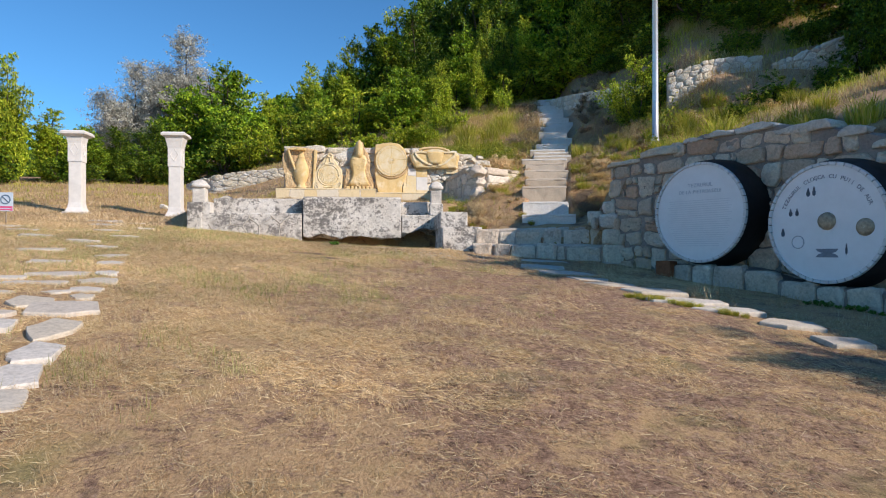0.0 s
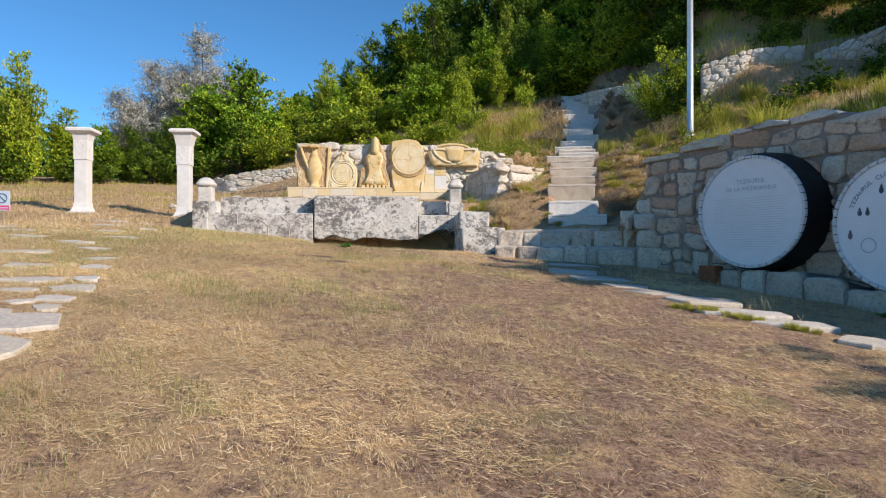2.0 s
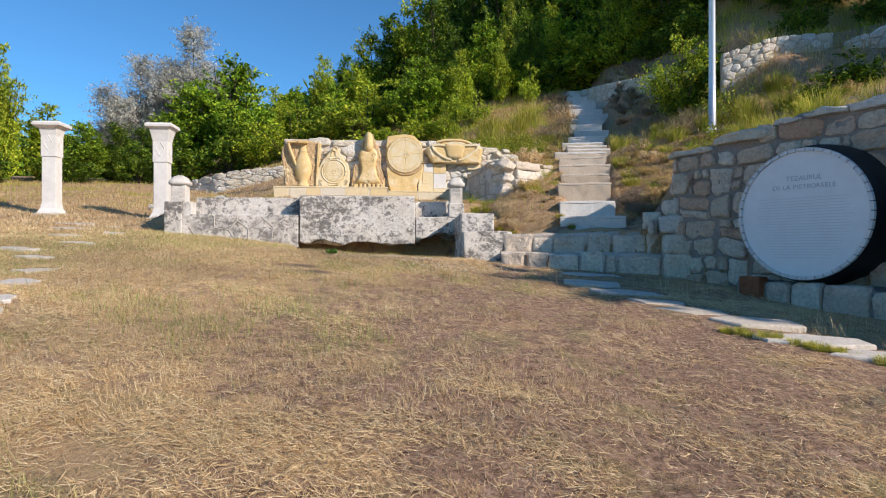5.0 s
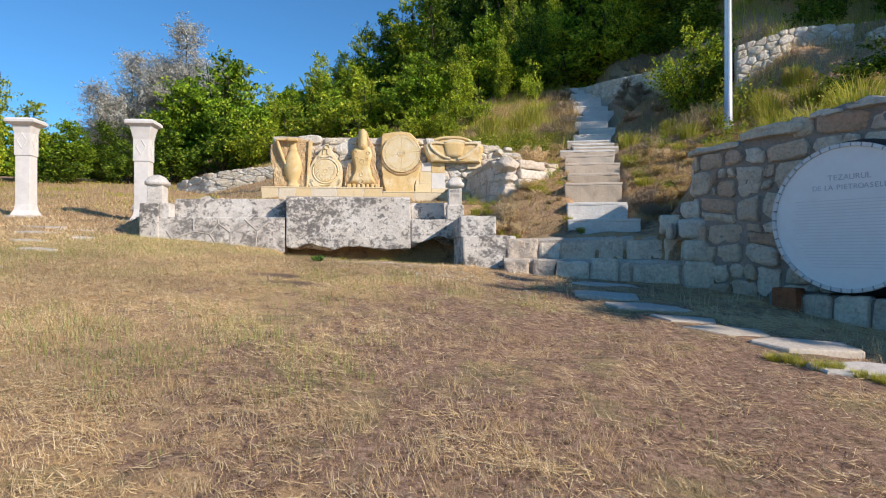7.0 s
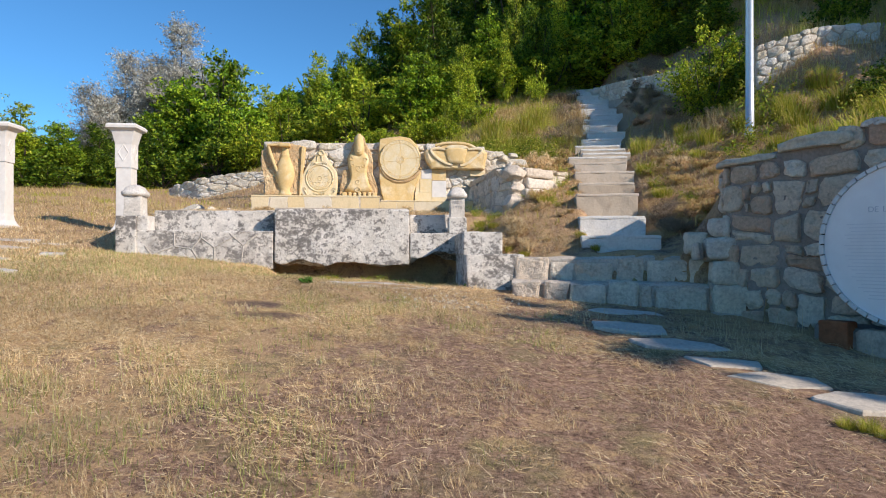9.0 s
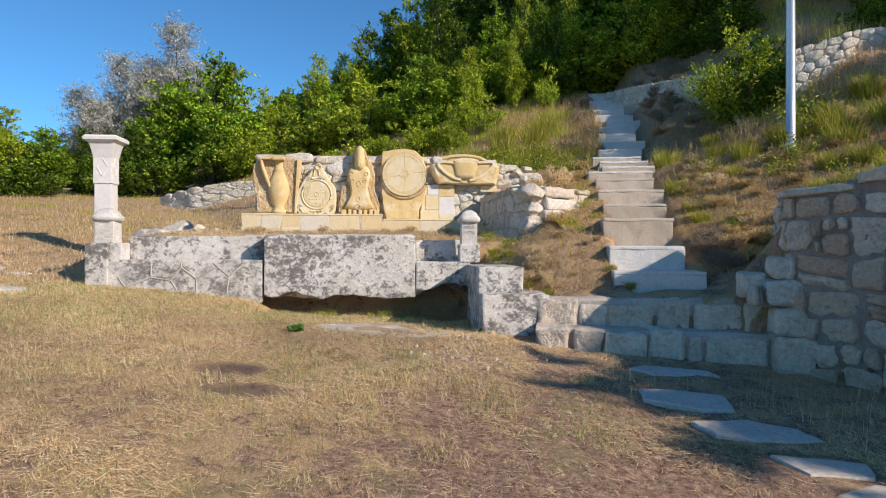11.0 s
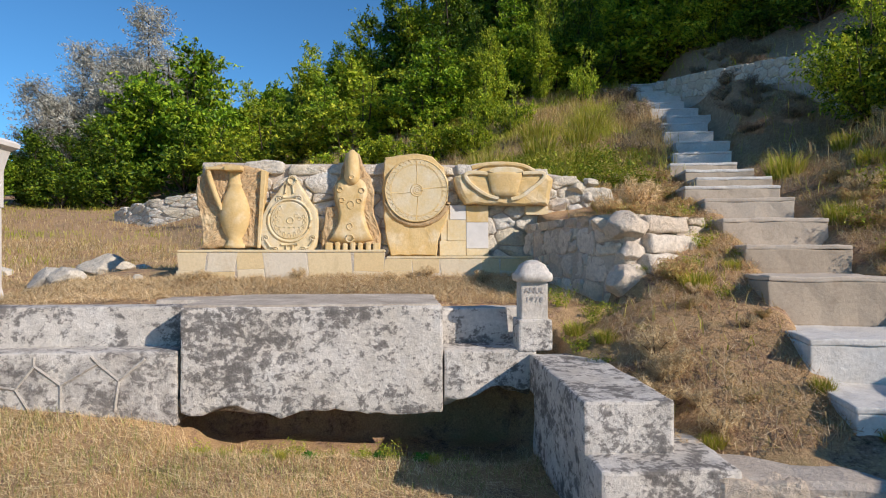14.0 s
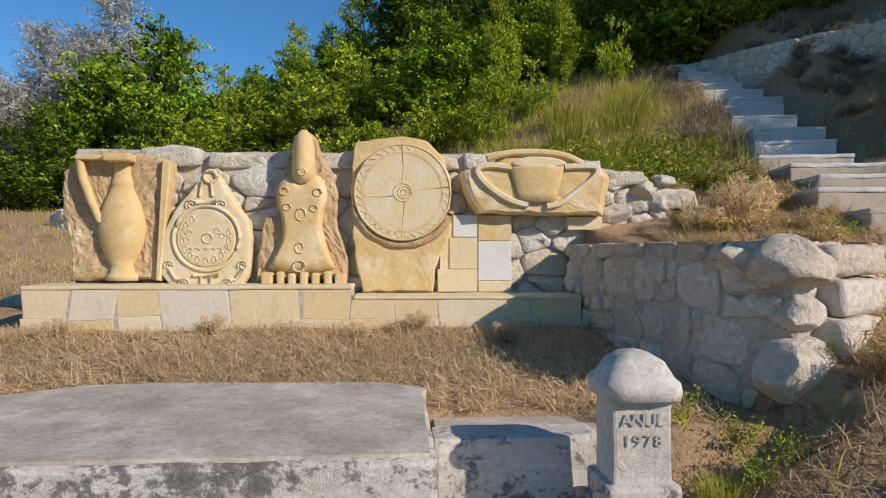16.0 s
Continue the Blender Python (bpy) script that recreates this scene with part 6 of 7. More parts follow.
def make_tree(name, height, spread, leaf, twigs, per, material, label, seed, category="tree", bare=0.1, stems=9, long=1.8, upward=0.8, reach=0.10, group="trees below the hill"):
    """A tree or bush of several leaders: each has its own uneven column of twigs, and the crown has spires and gaps."""
    rng = np.random.default_rng(seed)
    rnd = random.Random(seed)
    ob = thing(name, Matrix(), label, category, group)
    bm = bmesh.new()
    r0 = 0.022 * height
    fork = height * max(0.05, bare * 0.8)
    tube([(0, 0, -0.3), (0.03 * height * 0.2, 0, fork * 0.6), (0, 0, fork + 0.05 * height)], [r0 * 1.4, r0 * 1.1, r0 * 0.8], 8, bm)
    starts, ways = [], []
    for i in range(stems):
        a = i * 2.4 + rnd.uniform(-0.5, 0.5)
        out = 0.0 if i == 0 else spread * rnd.uniform(0.30, 0.80)
        top = height * (1.0 if i == 0 else rnd.uniform(0.52, 0.98) - 0.22 * out / spread)
        low = height * bare * rnd.uniform(0.7, 1.6)
        foot, head = Vector((0, 0, fork)), Vector((out * math.cos(a), out * math.sin(a), top))
        knee = foot.lerp(head, 0.45) + Vector((0.22 * out * math.cos(a), 0.22 * out * math.sin(a), -0.04 * height))
        tube([foot, knee, head], [r0 * 0.6, r0 * 0.36, r0 * 0.08], 6, bm)
        share = int(twigs / stems * (0.6 + 0.8 * (top - low) / height))
        wide = spread * rnd.uniform(0.30, 0.48)
        for _ in range(share):
            t = rnd.random() ** 0.85
            z = low + (top - low) * t
            q = max(0.0, (z - fork) / max(0.1, top - fork))
            ax = foot.lerp(knee, min(1, q / 0.45)) if q < 0.45 else knee.lerp(head, (q - 0.45) / 0.55)
            env = wide * (math.sin(math.pi * min(1.0, 0.20 + 0.78 * t)) ** 0.8) * (0.75 + 0.35 * math.sin(7 * t + 3 * a))
            b = rnd.uniform(0, 2 * math.pi)
            rr = env * math.sqrt(rnd.uniform(0.05, 1.0))
            starts.append((ax.x + rr * math.cos(b), ax.y + rr * math.sin(b), z))
            w = Vector((math.cos(b), math.sin(b), upward * rnd.uniform(0.2, 1.6))) + Vector((rnd.gauss(0, 0.3), rnd.gauss(0, 0.3), rnd.gauss(0, 0.25)))
            ways.append(w.normalized())
    starts, ways = np.array(starts), np.array([tuple(w) for w in ways])
    # the crown thins out in irregular hollows
    h = patch_noise(starts[:, 0] + 0.7 * starts[:, 2], starts[:, 1] - 0.6 * starts[:, 2], 5.0 / spread, seed + 40)
    ok = h > -0.22
    starts, ways = starts[ok], ways[ok]
    lengths = height * reach * rng.uniform(0.5, 1.5, len(starts))
    for k in range(0, len(starts), 9):
        e = Vector(starts[k]) + Vector(ways[k]) * float(lengths[k])
        tube([Vector(starts[k]) - Vector(ways[k]) * float(lengths[k]) * 0.8, e], [r0 * 0.10, r0 * 0.03], 3, bm)
    part("trunk", bm, BARK, ob, "", True)
    v, f = twig_leaves(starts, ways, lengths, per, leaf, rng, long)
    link_mesh("crown", arrays_mesh("crown", v, f), material, ob)
    return ob


def stand(proto, x, y, top, turn, first=False, wide=1.0, label=""):
    """Sets a tree or bush on the ground, scaled so that it reaches the height top."""
    g = gz(x, y)
    s = (top - g + 0.1) / proto["tall"]
    m = Matrix.Translation((x, y, g - 0.1)) @ Matrix.Rotation(turn, 4, "Z") @ Matrix.Diagonal((s * wide, s * wide, s, 1))
    ob = proto if first else copy_thing(proto, m)
    ob.matrix_basis = m
    return tagged(ob, label)


def trees():
    broad = make_tree("walnut_tree", 7.0, 2.9, 0.125, 1250, 26, LEAF_A, "broad dark green leafy tree with dense foliage to the ground", 1, bare=0.07, stems=12, upward=0.5)
    light = make_tree("young_tree", 7.5, 2.3, 0.105, 1200, 26, LEAF_B, "slender yellow-green leafy tree at the wood's edge", 2, bare=0.05, stems=11, upward=1.0)
    silver = make_tree("silver_tree", 8.0, 3.2, 0.054, 2300, 52, LEAF_C, "tall silver-grey willow-leaved tree with airy foliage", 3, bare=0.10, stems=13, long=2.6, upward=0.7)
    tall = make_tree("wood_tree", 9.0, 3.0, 0.135, 1200, 26, LEAF_D, "tall dark green tree of the hillside wood", 4, bare=0.05, stems=11, upward=0.9)
    shrub = make_tree("shrub", 2.6, 1.6, 0.075, 420, 22, LEAF_B, "low yellow-green shrub at the foot of the wood", 5, "shrub", bare=0.03, stems=9, upward=0.9, reach=0.16, group="shrubs")
    dark = make_tree("dark_shrub", 2.6, 1.6, 0.075, 420, 22, LEAF_D, "low dark green shrub at the foot of the wood", 6, "shrub", bare=0.03, stems=9, upward=0.7, reach=0.16, group="shrubs")
    # unseen trees, added on the bank to shade the stepping stones and kerb
    shade = make_tree("bank_tree", 4.6, 1.55, 0.12, 620, 26, LEAF_A, "small unseen leafy tree added on the bank to cast shade", 7, bare=0.36, stems=9, upward=0.4)
    shade["tall"] = 4.6
    stand(shade, 11.85, 1.9, 6.55, 0.4, True, 0.78)
    stand(shade, 12.55, 2.95, 6.95, 2.1, False, 0.72)
    stand(shade, 11.2, 2.95, 6.3, 3.7, False, 0.72)
    for ob, h in ((dark, 2.6), (broad, 7.0), (light, 7.5), (silver, 8.0), (tall, 9.0), (shrub, 2.6)):
        ob["tall"] = h
    rnd = random.Random(17)
    spin = lambda: rnd.uniform(0, 6.28)
    stand(broad, -6.5, 31.0, 8.9, 0.3, True, 1.05)
    stand(silver, -9.3, 34.5, 10.9, 0.5, True, 1.1)
    stand(light, -13.5, 26.0, 7.3, 0.0, True, 0.75, "tall yellow-green leafy tree at the lawn's far edge")
    stand(tall, 5.2, 36.0, 14.5, 1.0, True)
    rows = ((broad, -8.2, 31.3, 8.0, 1.0), (silver, -11.8, 34.5, 9.4, 1.05), (silver, -13.6, 36.0, 7.4, 1.1), (light, -12.5, 27.3, 5.6, 1.2), (broad, -11.4, 27.6, 5.2, 1.2), (light, -15.2, 27.0, 7.0, 1.1), (tall, -10.6, 28.6, 5.2, 1.2), (tall, -9.2, 29.4, 5.6, 1.2), (broad, -17.5, 28.0, 7.0, 1.2), (broad, -20.5, 30.0, 8.0, 1.2),
            (light, -5.0, 32.5, 7.7, 1.0), (broad, -4.1, 32.8, 8.0, 0.95), (light, -3.0, 34.2, 9.7, 0.8), (light, -2.0, 35.8, 10.3, 0.85), (broad, -2.4, 32.2, 8.2, 0.9), (light, -1.0, 34.4, 10.6, 0.95), (light, -0.5, 31.5, 7.8, 0.9), (tall, 0.3, 34.5, 12.0, 0.9), (light, 1.5, 34.0, 12.6, 0.95), (broad, 1.2, 31.2, 8.6, 1.0), (tall, 3.2, 30.4, 9.6, 0.8), (tall, 2.9, 33.0, 13.0, 0.95), (broad, 4.6, 31.5, 11.0, 1.0), (tall, 3.4, 37.5, 15.0, 1.0))
    for kind, x, y, top, wide in rows:
        stand(kind, x, y, top, spin(), False, wide)
    # from (16.6, 13.0) on: trees added at the right to shade the terrace walls
    for kind, x, y, high, wide in ((tall, 6.6, 31.5, 6.5, 1.0), (tall, 7.2, 35.5, 8.0, 1.0), (tall, 9.4, 33.5, 8.0, 1.1), (broad, 8.6, 30.0, 5.0, 1.1), (tall, 10.8, 30.6, 7.0, 1.1), (broad, 12.5, 34.5, 8.5, 1.1), (tall, 13.6, 30.0, 7.5, 1.1), (tall, 16.0, 32.5, 8.5, 1.2), (tall, 18.5, 29.0, 8.0, 1.2), (broad, 21.0, 32.5, 8.5, 1.2), (tall, 23.0, 27.5, 8.0, 1.2), (tall, 11.6, 26.8, 5.0, 1.2), (tall, 14.4, 25.4, 5.5, 1.2), (broad, 17.5, 24.5, 6.0, 1.2), (tall, 21.0, 22.5, 7.0, 1.2), (light, 4.4, 25.9, 2.4, 0.55), (light, 2.9, 25.4, 2.4, 0.8), (broad, 1.4, 26.2, 2.8, 1.2), (tall, 5.6, 26.8, 3.4, 0.8), (light, 5.4, 28.8, 4.0, 0.55), (light, 7.0, 28.4, 3.6, 0.6), (light, 9.6, 27.4, 4.0, 0.7), (tall, 25.0, 19.5, 7.5, 1.2), (tall, 10.4, 23.4, 4.5, 1.2), (tall, 11.8, 21.6, 4.5, 1.2), (tall, 13.6, 20.6, 5.0, 1.2), (broad, 12.4, 23.8, 5.0, 1.2), (tall, 15.6, 20.6, 5.5, 1.2), (tall, 16.6, 13.0, 7.0, 1.0), (tall, 14.8, 16.9, 5.0, 1.0), (tall, 20.0, 13.6, 8.0, 1.2), (tall, 16.2, 14.6, 4.5, 0.9), (tall, 12.4, 14.4, 3.2, 0.8), (tall, 13.6, 14.6, 3.6, 0.8), (tall, 15.6, 11.5, 4.5, 1.2), (tall, 17.2, 10.7, 4.3, 1.3)):
        stand(kind, x, y, gz(x, y) + high, spin(), False, wide)
    bush = make_tree("hillside_bush", 2.6, 1.6, 0.05, 900, 24, LEAF_B, "dense green small-leaved bush on the hillside", 9, "shrub", bare=0.03, stems=12, upward=1.0, reach=0.18, group="shrubs")
    bush["tall"] = 2.6
    stand(bush, 7.6, 17.6, 5.5, 0.4, True, 0.95, "dense green bush on the hillside beside the pole")
    for first, x, y, h in ((True, 1.9, 18.0, 0.36), (False, 3.3, 18.9, 0.40)):
        stand(shrub, x, y, gz(x, y) + h, spin(), first, 1.3, "low yellow-green leafy bush on the hillside")
    for x, y, h, w in ((2.0, 22.2, 1.1, 0.8), (3.1, 23.2, 1.2, 0.7), (1.2, 22.6, 1.2, 0.9), (0.4, 22.6, 1.2, 0.9), (5.3, 24.8, 1.5, 0.5), (-0.6, 23.0, 1.4, 1.0), (2.6, 24.2, 1.4, 0.6)):
        stand(shrub, x, y, gz(x, y) + h, spin(), False, w, "yellow-green leafy sapling at the wood's edge")
    # two bushes out of view, added to shade the nearest stepping stones
    for x, y, h in ((8.95, 0.55, 1.5), (9.3, -0.5, 1.6)):
        stand(shrub, x, y, gz(x, y) + h, spin(), False, 0.9, "unseen leafy bush added on the bank to cast shade")
    stand(dark, -6.2, 29.0, gz(-6.2, 29.0) + 2.0, 0.7, True, 1.3)
    for x, y, h in ((8.2, 17.4, 1.3), (6.4, 27.6, 2.4), (5.0, 26.8, 1.6), (7.8, 27.6, 2.4), (3.9, 28.2, 2.0), (2.2, 27.6, 1.6), (0.8, 28.2, 2.0), (-0.6, 28.0, 2.0), (-2.0, 28.4, 2.2), (-3.4, 28.2, 1.8), (-5.0, 28.6, 1.8), (-8.2, 28.8, 1.8), (-9.6, 28.4, 1.5), (-11.5, 27.0, 1.5), (-14.0, 25.2, 1.8), (-16.5, 25.2, 2.0), (9.3, 25.0, 1.8), (9.9, 22.0, 1.5), (12.6, 20.0, 1.5), (14.5, 18.2, 1.5), (9.0, 19.5, 1.2), (8.7, 26.2, 1.9), (9.8, 25.8, 2.1), (8.3, 27.2, 2.2), (10.9, 24.8, 2.0), (9.4, 23.9, 1.1), (10.3, 22.9, 1.3), (8.9, 25.0, 1.0), (10.8, 17.8, 1.0), (12.8, 17.4, 1.1), (8.6, 13.9, 0.6), (9.8, 14.6, 0.7), (10.8, 13.6, 0.8), (11.6, 15.0, 0.7), (12.4, 13.4, 0.9), (9.2, 12.6, 0.6), (13.4, 14.0, 0.9), (9.6, 11.4, 0.6)):
        stand(dark if x < -5.5 or y < 24 else shrub, x, y, gz(x, y) + h * rnd.uniform(0.9, 1.15), spin(), False, rnd.uniform(1.1, 1.6))


trees()


def far_woods():
    """The closed wood behind the first trees."""
    rng = np.random.default_rng(77)
    n = 520
    x = rng.uniform(-50, 70, n)
    y = rng.uniform(37, 62, n)
    s = x / y
    lift = np.interp(s, (-1.0, -0.35, -0.1, 0.0, 0.08, 0.2), (2.0, 1.5, 2.0, 3.0, 7.0, 8.0))
    g = ground_z(x, y)
    z = g + rng.uniform(0.1, 1.0, n) * lift
    z = np.minimum(z, np.interp(s, (-1.0, -0.42, -0.38, -0.16, -0.04, 0.03, 0.08), (0.15, 0.14, 0.13, 0.18, 0.23, 0.32, 0.9)) * y)
    keep = z > g - 1.5
    v, f = leaf_cloud(np.stack([x, y, z], 1)[keep], rng.uniform(1.2, 2.4, n)[keep], 60000, 0.40, rng, 0.8, 0.1)
    me = arrays_mesh("far_woods", v, f)
    tagged(link_mesh("far_woods", me, LEAF_D), "dense dark green wood on the rising hillside", "woods", kind="stuff")


far_woods()

# ---- grass ----


def blades(x, y, length, width, lie, rng, bend=0.3):
    """Grass blades as bent strips of two faces. lie: 0 upright to 1 flat."""
    n = len(x)
    a = rng.uniform(0, 2 * np.pi, n)
    tilt = np.clip(lie + rng.normal(scale=0.18, size=n), 0.03, 1.0) * (np.pi / 2) * 0.97
    dx, dy = np.cos(a), np.sin(a)
    z = ground_z(x, y) + ground_bumps(x, y)
    w = width * 0.5
    wx, wy = -dy * w, dx * w
    h1, r1 = length * 0.55 * np.cos(tilt), length * 0.55 * np.sin(tilt)
    t2 = np.minimum(tilt + bend * rng.uniform(0.2, 1.6, n), 1.62)
    h2, r2 = h1 + length * 0.45 * np.cos(t2), r1 + length * 0.45 * np.sin(t2)
    # follow the slope under a lying blade
    mx, my = x + dx * r1, y + dy * r1
    ex, ey = x + dx * r2, y + dy * r2
    z1 = np.maximum(z + h1, ground_z(mx, my) + ground_bumps(mx, my) + 0.006)
    z2 = np.maximum(z + h2, ground_z(ex, ey) + ground_bumps(ex, ey) + 0.004)
    v = np.stack([np.stack([x - wx, y - wy, z - 0.01], 1), np.stack([x + wx, y + wy, z - 0.01], 1), np.stack([mx + wx * 0.8, my + wy * 0.8, z1], 1), np.stack([mx - wx * 0.8, my - wy * 0.8, z1], 1), np.stack([ex, ey, z2], 1)], 1)
    i = np.arange(n)[:, None] * 5
    tri = np.concatenate([i + [0, 1, 2], i + [0, 2, 3], i + [3, 2, 4]], 1).reshape(-1, 3)
    return v.reshape(-1, 3), tri


def on_lawn(x, y):
    edge = np.interp(x, (-60, -3.6, -3.59, -1.32, -1.31, 1.38, 1.39, 1.78, 4.05, 5.1, 5.7, 6.4, 7.2, 60), (60, 60, 13.34, 13.34, 14.1, 14.1, 11.55, 10.95, 10.3, 8.2, 6.9, 4.9, 2.9, -100))
    return y < edge


def straws(x, y, length, width, rng, lift=0.012):
    """Fallen straw: thin slivers lying on the ground."""
    n = len(x)
    a = rng.uniform(0, 2 * np.pi, n)
    dx, dy = np.cos(a) * length, np.sin(a) * length
    wx, wy = -np.sin(a) * width, np.cos(a) * width
    g = lambda u, v: ground_z(u, v) + ground_bumps(u, v)
    z0 = g(x, y) + rng.uniform(0.001, lift, n)
    z1 = g(x + dx, y + dy) + rng.uniform(0.001, lift * 2.2, n)
    v = np.stack([np.stack([x - wx, y - wy, z0 + 0.002], 1), np.stack([x + wx, y + wy, z0], 1), np.stack([x + dx, y + dy, z1], 1)], 1)
    return v.reshape(-1, 3), np.arange(3 * n).reshape(-1, 3)


def sprigs(x, y, length, width, lie, rng):
    """Single standing blades, one sliver each."""
    n = len(x)
    a, t = rng.uniform(0, 2 * np.pi, n), np.clip(lie + rng.normal(scale=0.25, size=n), 0.05, 1.35)
    z = ground_z(x, y) + ground_bumps(x, y)
    r, h = length * np.sin(t), length * np.cos(t)
    wx, wy = -np.sin(a) * width, np.cos(a) * width
    v = np.stack([np.stack([x - wx, y - wy, z - 0.004], 1), np.stack([x + wx, y + wy, z - 0.004], 1), np.stack([x + np.cos(a) * r, y + np.sin(a) * r, z + h], 1)], 1)
    return v.reshape(-1, 3), np.arange(3 * n).reshape(-1, 3)


def off_slab(x, y):
    """Leaves slabs, flagstones and dark patches free of grass."""
    free = np.ones(len(x), bool)
    for fx, fy, rx, ry in STEPPING + PATH_ROW + PATH_FAR:
        near = (np.abs(x - fx) < 0.6) & (np.abs(y - fy) < 0.6)
        turn = 0.26 if fx < 0 and fy < 8.7 else -0.12 if fx > 0 else 0.0
        c, s = math.cos(turn), math.sin(turn)
        px, py = (x - fx) * c + (y - fy) * s, -(x - fx) * s + (y - fy) * c
        free &= ~(near & (np.abs(px / (rx * 0.98)) ** 4 + np.abs(py / (ry * 0.98)) ** 4 < 1))
    bare = free & ( ((x - 0.15) / 0.85) ** 2 + ((y - 11.55) / 0.42) ** 2 > 0.42)
    for bx, by in ((-0.89, 9.85), (-0.68, 9.32)):
        bare &= ((x - bx) / 0.34) ** 2 + ((y - by) / 0.17) ** 2 > 0.8
    return bare


def lawn_grass():
    rng = np.random.default_rng(5)

    def scatter(n, x0, x1, y0, y1):
        return rng.uniform(x0, x1, n), rng.uniform(y0, y1, n)
    sets = []
    # fallen straw in loose matted tufts, thinner where the earth is trodden bare, and cut in the shaded kerb strip to
    # darken it
    for n, box, ln, wd in ((30000, (-2.8, 3.4, 0.9, 5.0), 0.034, 0.0012), (36000, (-4.6, 4.6, 4.6, 9.0), 0.036, 0.0016), (30000, (-7.0, 4.2, 8.6, 13.4), 0.038, 0.0022)):
        cx, cy = scatter(n, *box)
        bare = 0.44 - 0.42 * np.exp(-((cx - 1.7) / 1.7) ** 2 - ((cy - 6.4) / 3.0) ** 2) - 0.5 * ((cy > 9.3 - 0.45 * (cx - 2.2)) & (cx > 1.6)) + 0.50 * patch_noise(cx, cy, 1.3, 1) + 0.60 * patch_noise(cx, cy, 4.0, 8) - 0.03 * np.clip(cx, -3, 3) + 0.06 * np.clip(cy - 7, -2, 4)
        keep = on_lawn(cx, cy) & (rng.uniform(0, 1, n) < np.clip(bare, 0.10, 1))
        cx, cy = cx[keep], cy[keep]
        k = 8
        r = np.repeat(rng.uniform(0.02, 0.075, len(cx)), k)
        x, y = np.repeat(cx, k) + rng.normal(size=len(cx) * k) * r, np.repeat(cy, k) + rng.normal(size=len(cx) * k) * r
        keep = on_lawn(x, y) & off_slab(x, y)
        x, y = x[keep], y[keep]
        sets.append(straws(x, y, rng.gamma(2.4, ln * 0.55, len(x)).clip(0.015, 0.20), wd * rng.uniform(0.45, 1.1, len(x)), rng, 0.020))
    # low tufts of dry blades, close on the left and towards the bench, thin where the earth is worn, and kept out of
    # the shaded kerb strip to darken it
    cx, cy = scatter(36000, -7, 5.5, 0.9, 13.6)
    d = 0.40 - 0.55 * np.exp(-((cx - 1.7) / 1.7) ** 2 - ((cy - 6.4) / 3.0) ** 2) - 0.8 * ((cy > 9.3 - 0.45 * (cx - 2.2)) & (cx > 1.6)) + 0.60 * patch_noise(cx, cy, 0.9, 2) + 0.85 * patch_noise(cx, cy, 3.2, 12) + 0.42 * np.clip((cy - 6) / 5, -0.5, 1) - 0.15 * np.clip(cx, -2.5, 3)
    keep = on_lawn(cx, cy) & off_slab(cx, cy) & (rng.uniform(0, 1, len(cx)) < d)
    cx, cy = cx[keep], cy[keep]
    k = 13
    x, y = np.repeat(cx, k) + rng.normal(scale=0.022, size=len(cx) * k), np.repeat(cy, k) + rng.normal(scale=0.022, size=len(cx) * k)
    keep = off_slab(x, y)
    tall = np.repeat(rng.uniform(0.5, 1.3, len(cx)), k)[keep]
    x, y = x[keep], y[keep]
    far = np.interp(y, (1.0, 5.0, 9.0, 13.0), (0.0013, 0.0017, 0.0024, 0.0032))
    sets.append(sprigs(x, y, rng.uniform(0.03, 0.085, len(x)) * tall, far * rng.uniform(0.5, 1.1, len(x)), 0.80, rng))
    # dry stalks left standing in the strip along the wall
    x, y = scatter(9000, 2.0, 5.4, 5.6, 10.9)
    keep = on_lawn(x, y) & off_slab(x, y) & (x > 1.75 + 0.55 * (10.2 - y)) & (rng.uniform(0, 1, len(x)) < 0.35 + 0.8 * patch_noise(x, y, 2.2, 19))
    x, y = x[keep], y[keep]
    sets.append(sprigs(x, y, rng.gamma(3.0, 0.035, len(x)).clip(0.03, 0.30), rng.uniform(0.0012, 0.003, len(x)), 0.5, rng))
    # further off, towards the pillars
    x, y = scatter(60000, -14, -2.2, 12.0, 22)
    keep = (x < -3.7) | (y > 17.3)
    x, y = x[keep], y[keep]
    sets.append(blades(x, y, rng.uniform(0.05, 0.13, len(x)), rng.uniform(0.005, 0.010, len(x)), 0.6, rng))
    # terrace
    x, y = scatter(18000, -3.6, 2.3, 13.98, 16.1)
    apron_y = np.interp(x, (-3.6, -3.1, -1.7, -1.3, 0.7, 0.75, 1.5, 2.3), (13.9, 14.25, 14.35, 14.6, 14.55, 14.2, 14.2, 13.9))
    keep = (y > apron_y + rng.normal(scale=0.06, size=len(x))) & (x < 1.90 + 0.09 * (16.5 - y))
    x, y = x[keep], y[keep]
    sets.append(blades(x, y, rng.uniform(0.04, 0.12, len(x)), rng.uniform(0.002, 0.004, len(x)), 0.84, rng))
    x, y = scatter(30000, -3.6, 2.3, 14.0, 16.1)
    keep = y > np.interp(x, (-3.6, -3.1, -1.7, -1.3, 0.7, 0.75, 1.5, 2.3), (13.9, 14.25, 14.35, 14.6, 14.55, 14.2, 14.2, 13.9))
    keep &= x < 1.90 + 0.09 * (16.5 - y)
    x, y = x[keep], y[keep]
    sets.append(straws(x, y, rng.gamma(2.5, 0.03, len(x)).clip(0.02, 0.25), rng.uniform(0.0016, 0.0036, len(x)), rng, 0.045))
    off = 0
    vs, fs = [], []
    for v, f in sets:
        vs.append(v)
        fs.append(f + off)
        off += len(v)
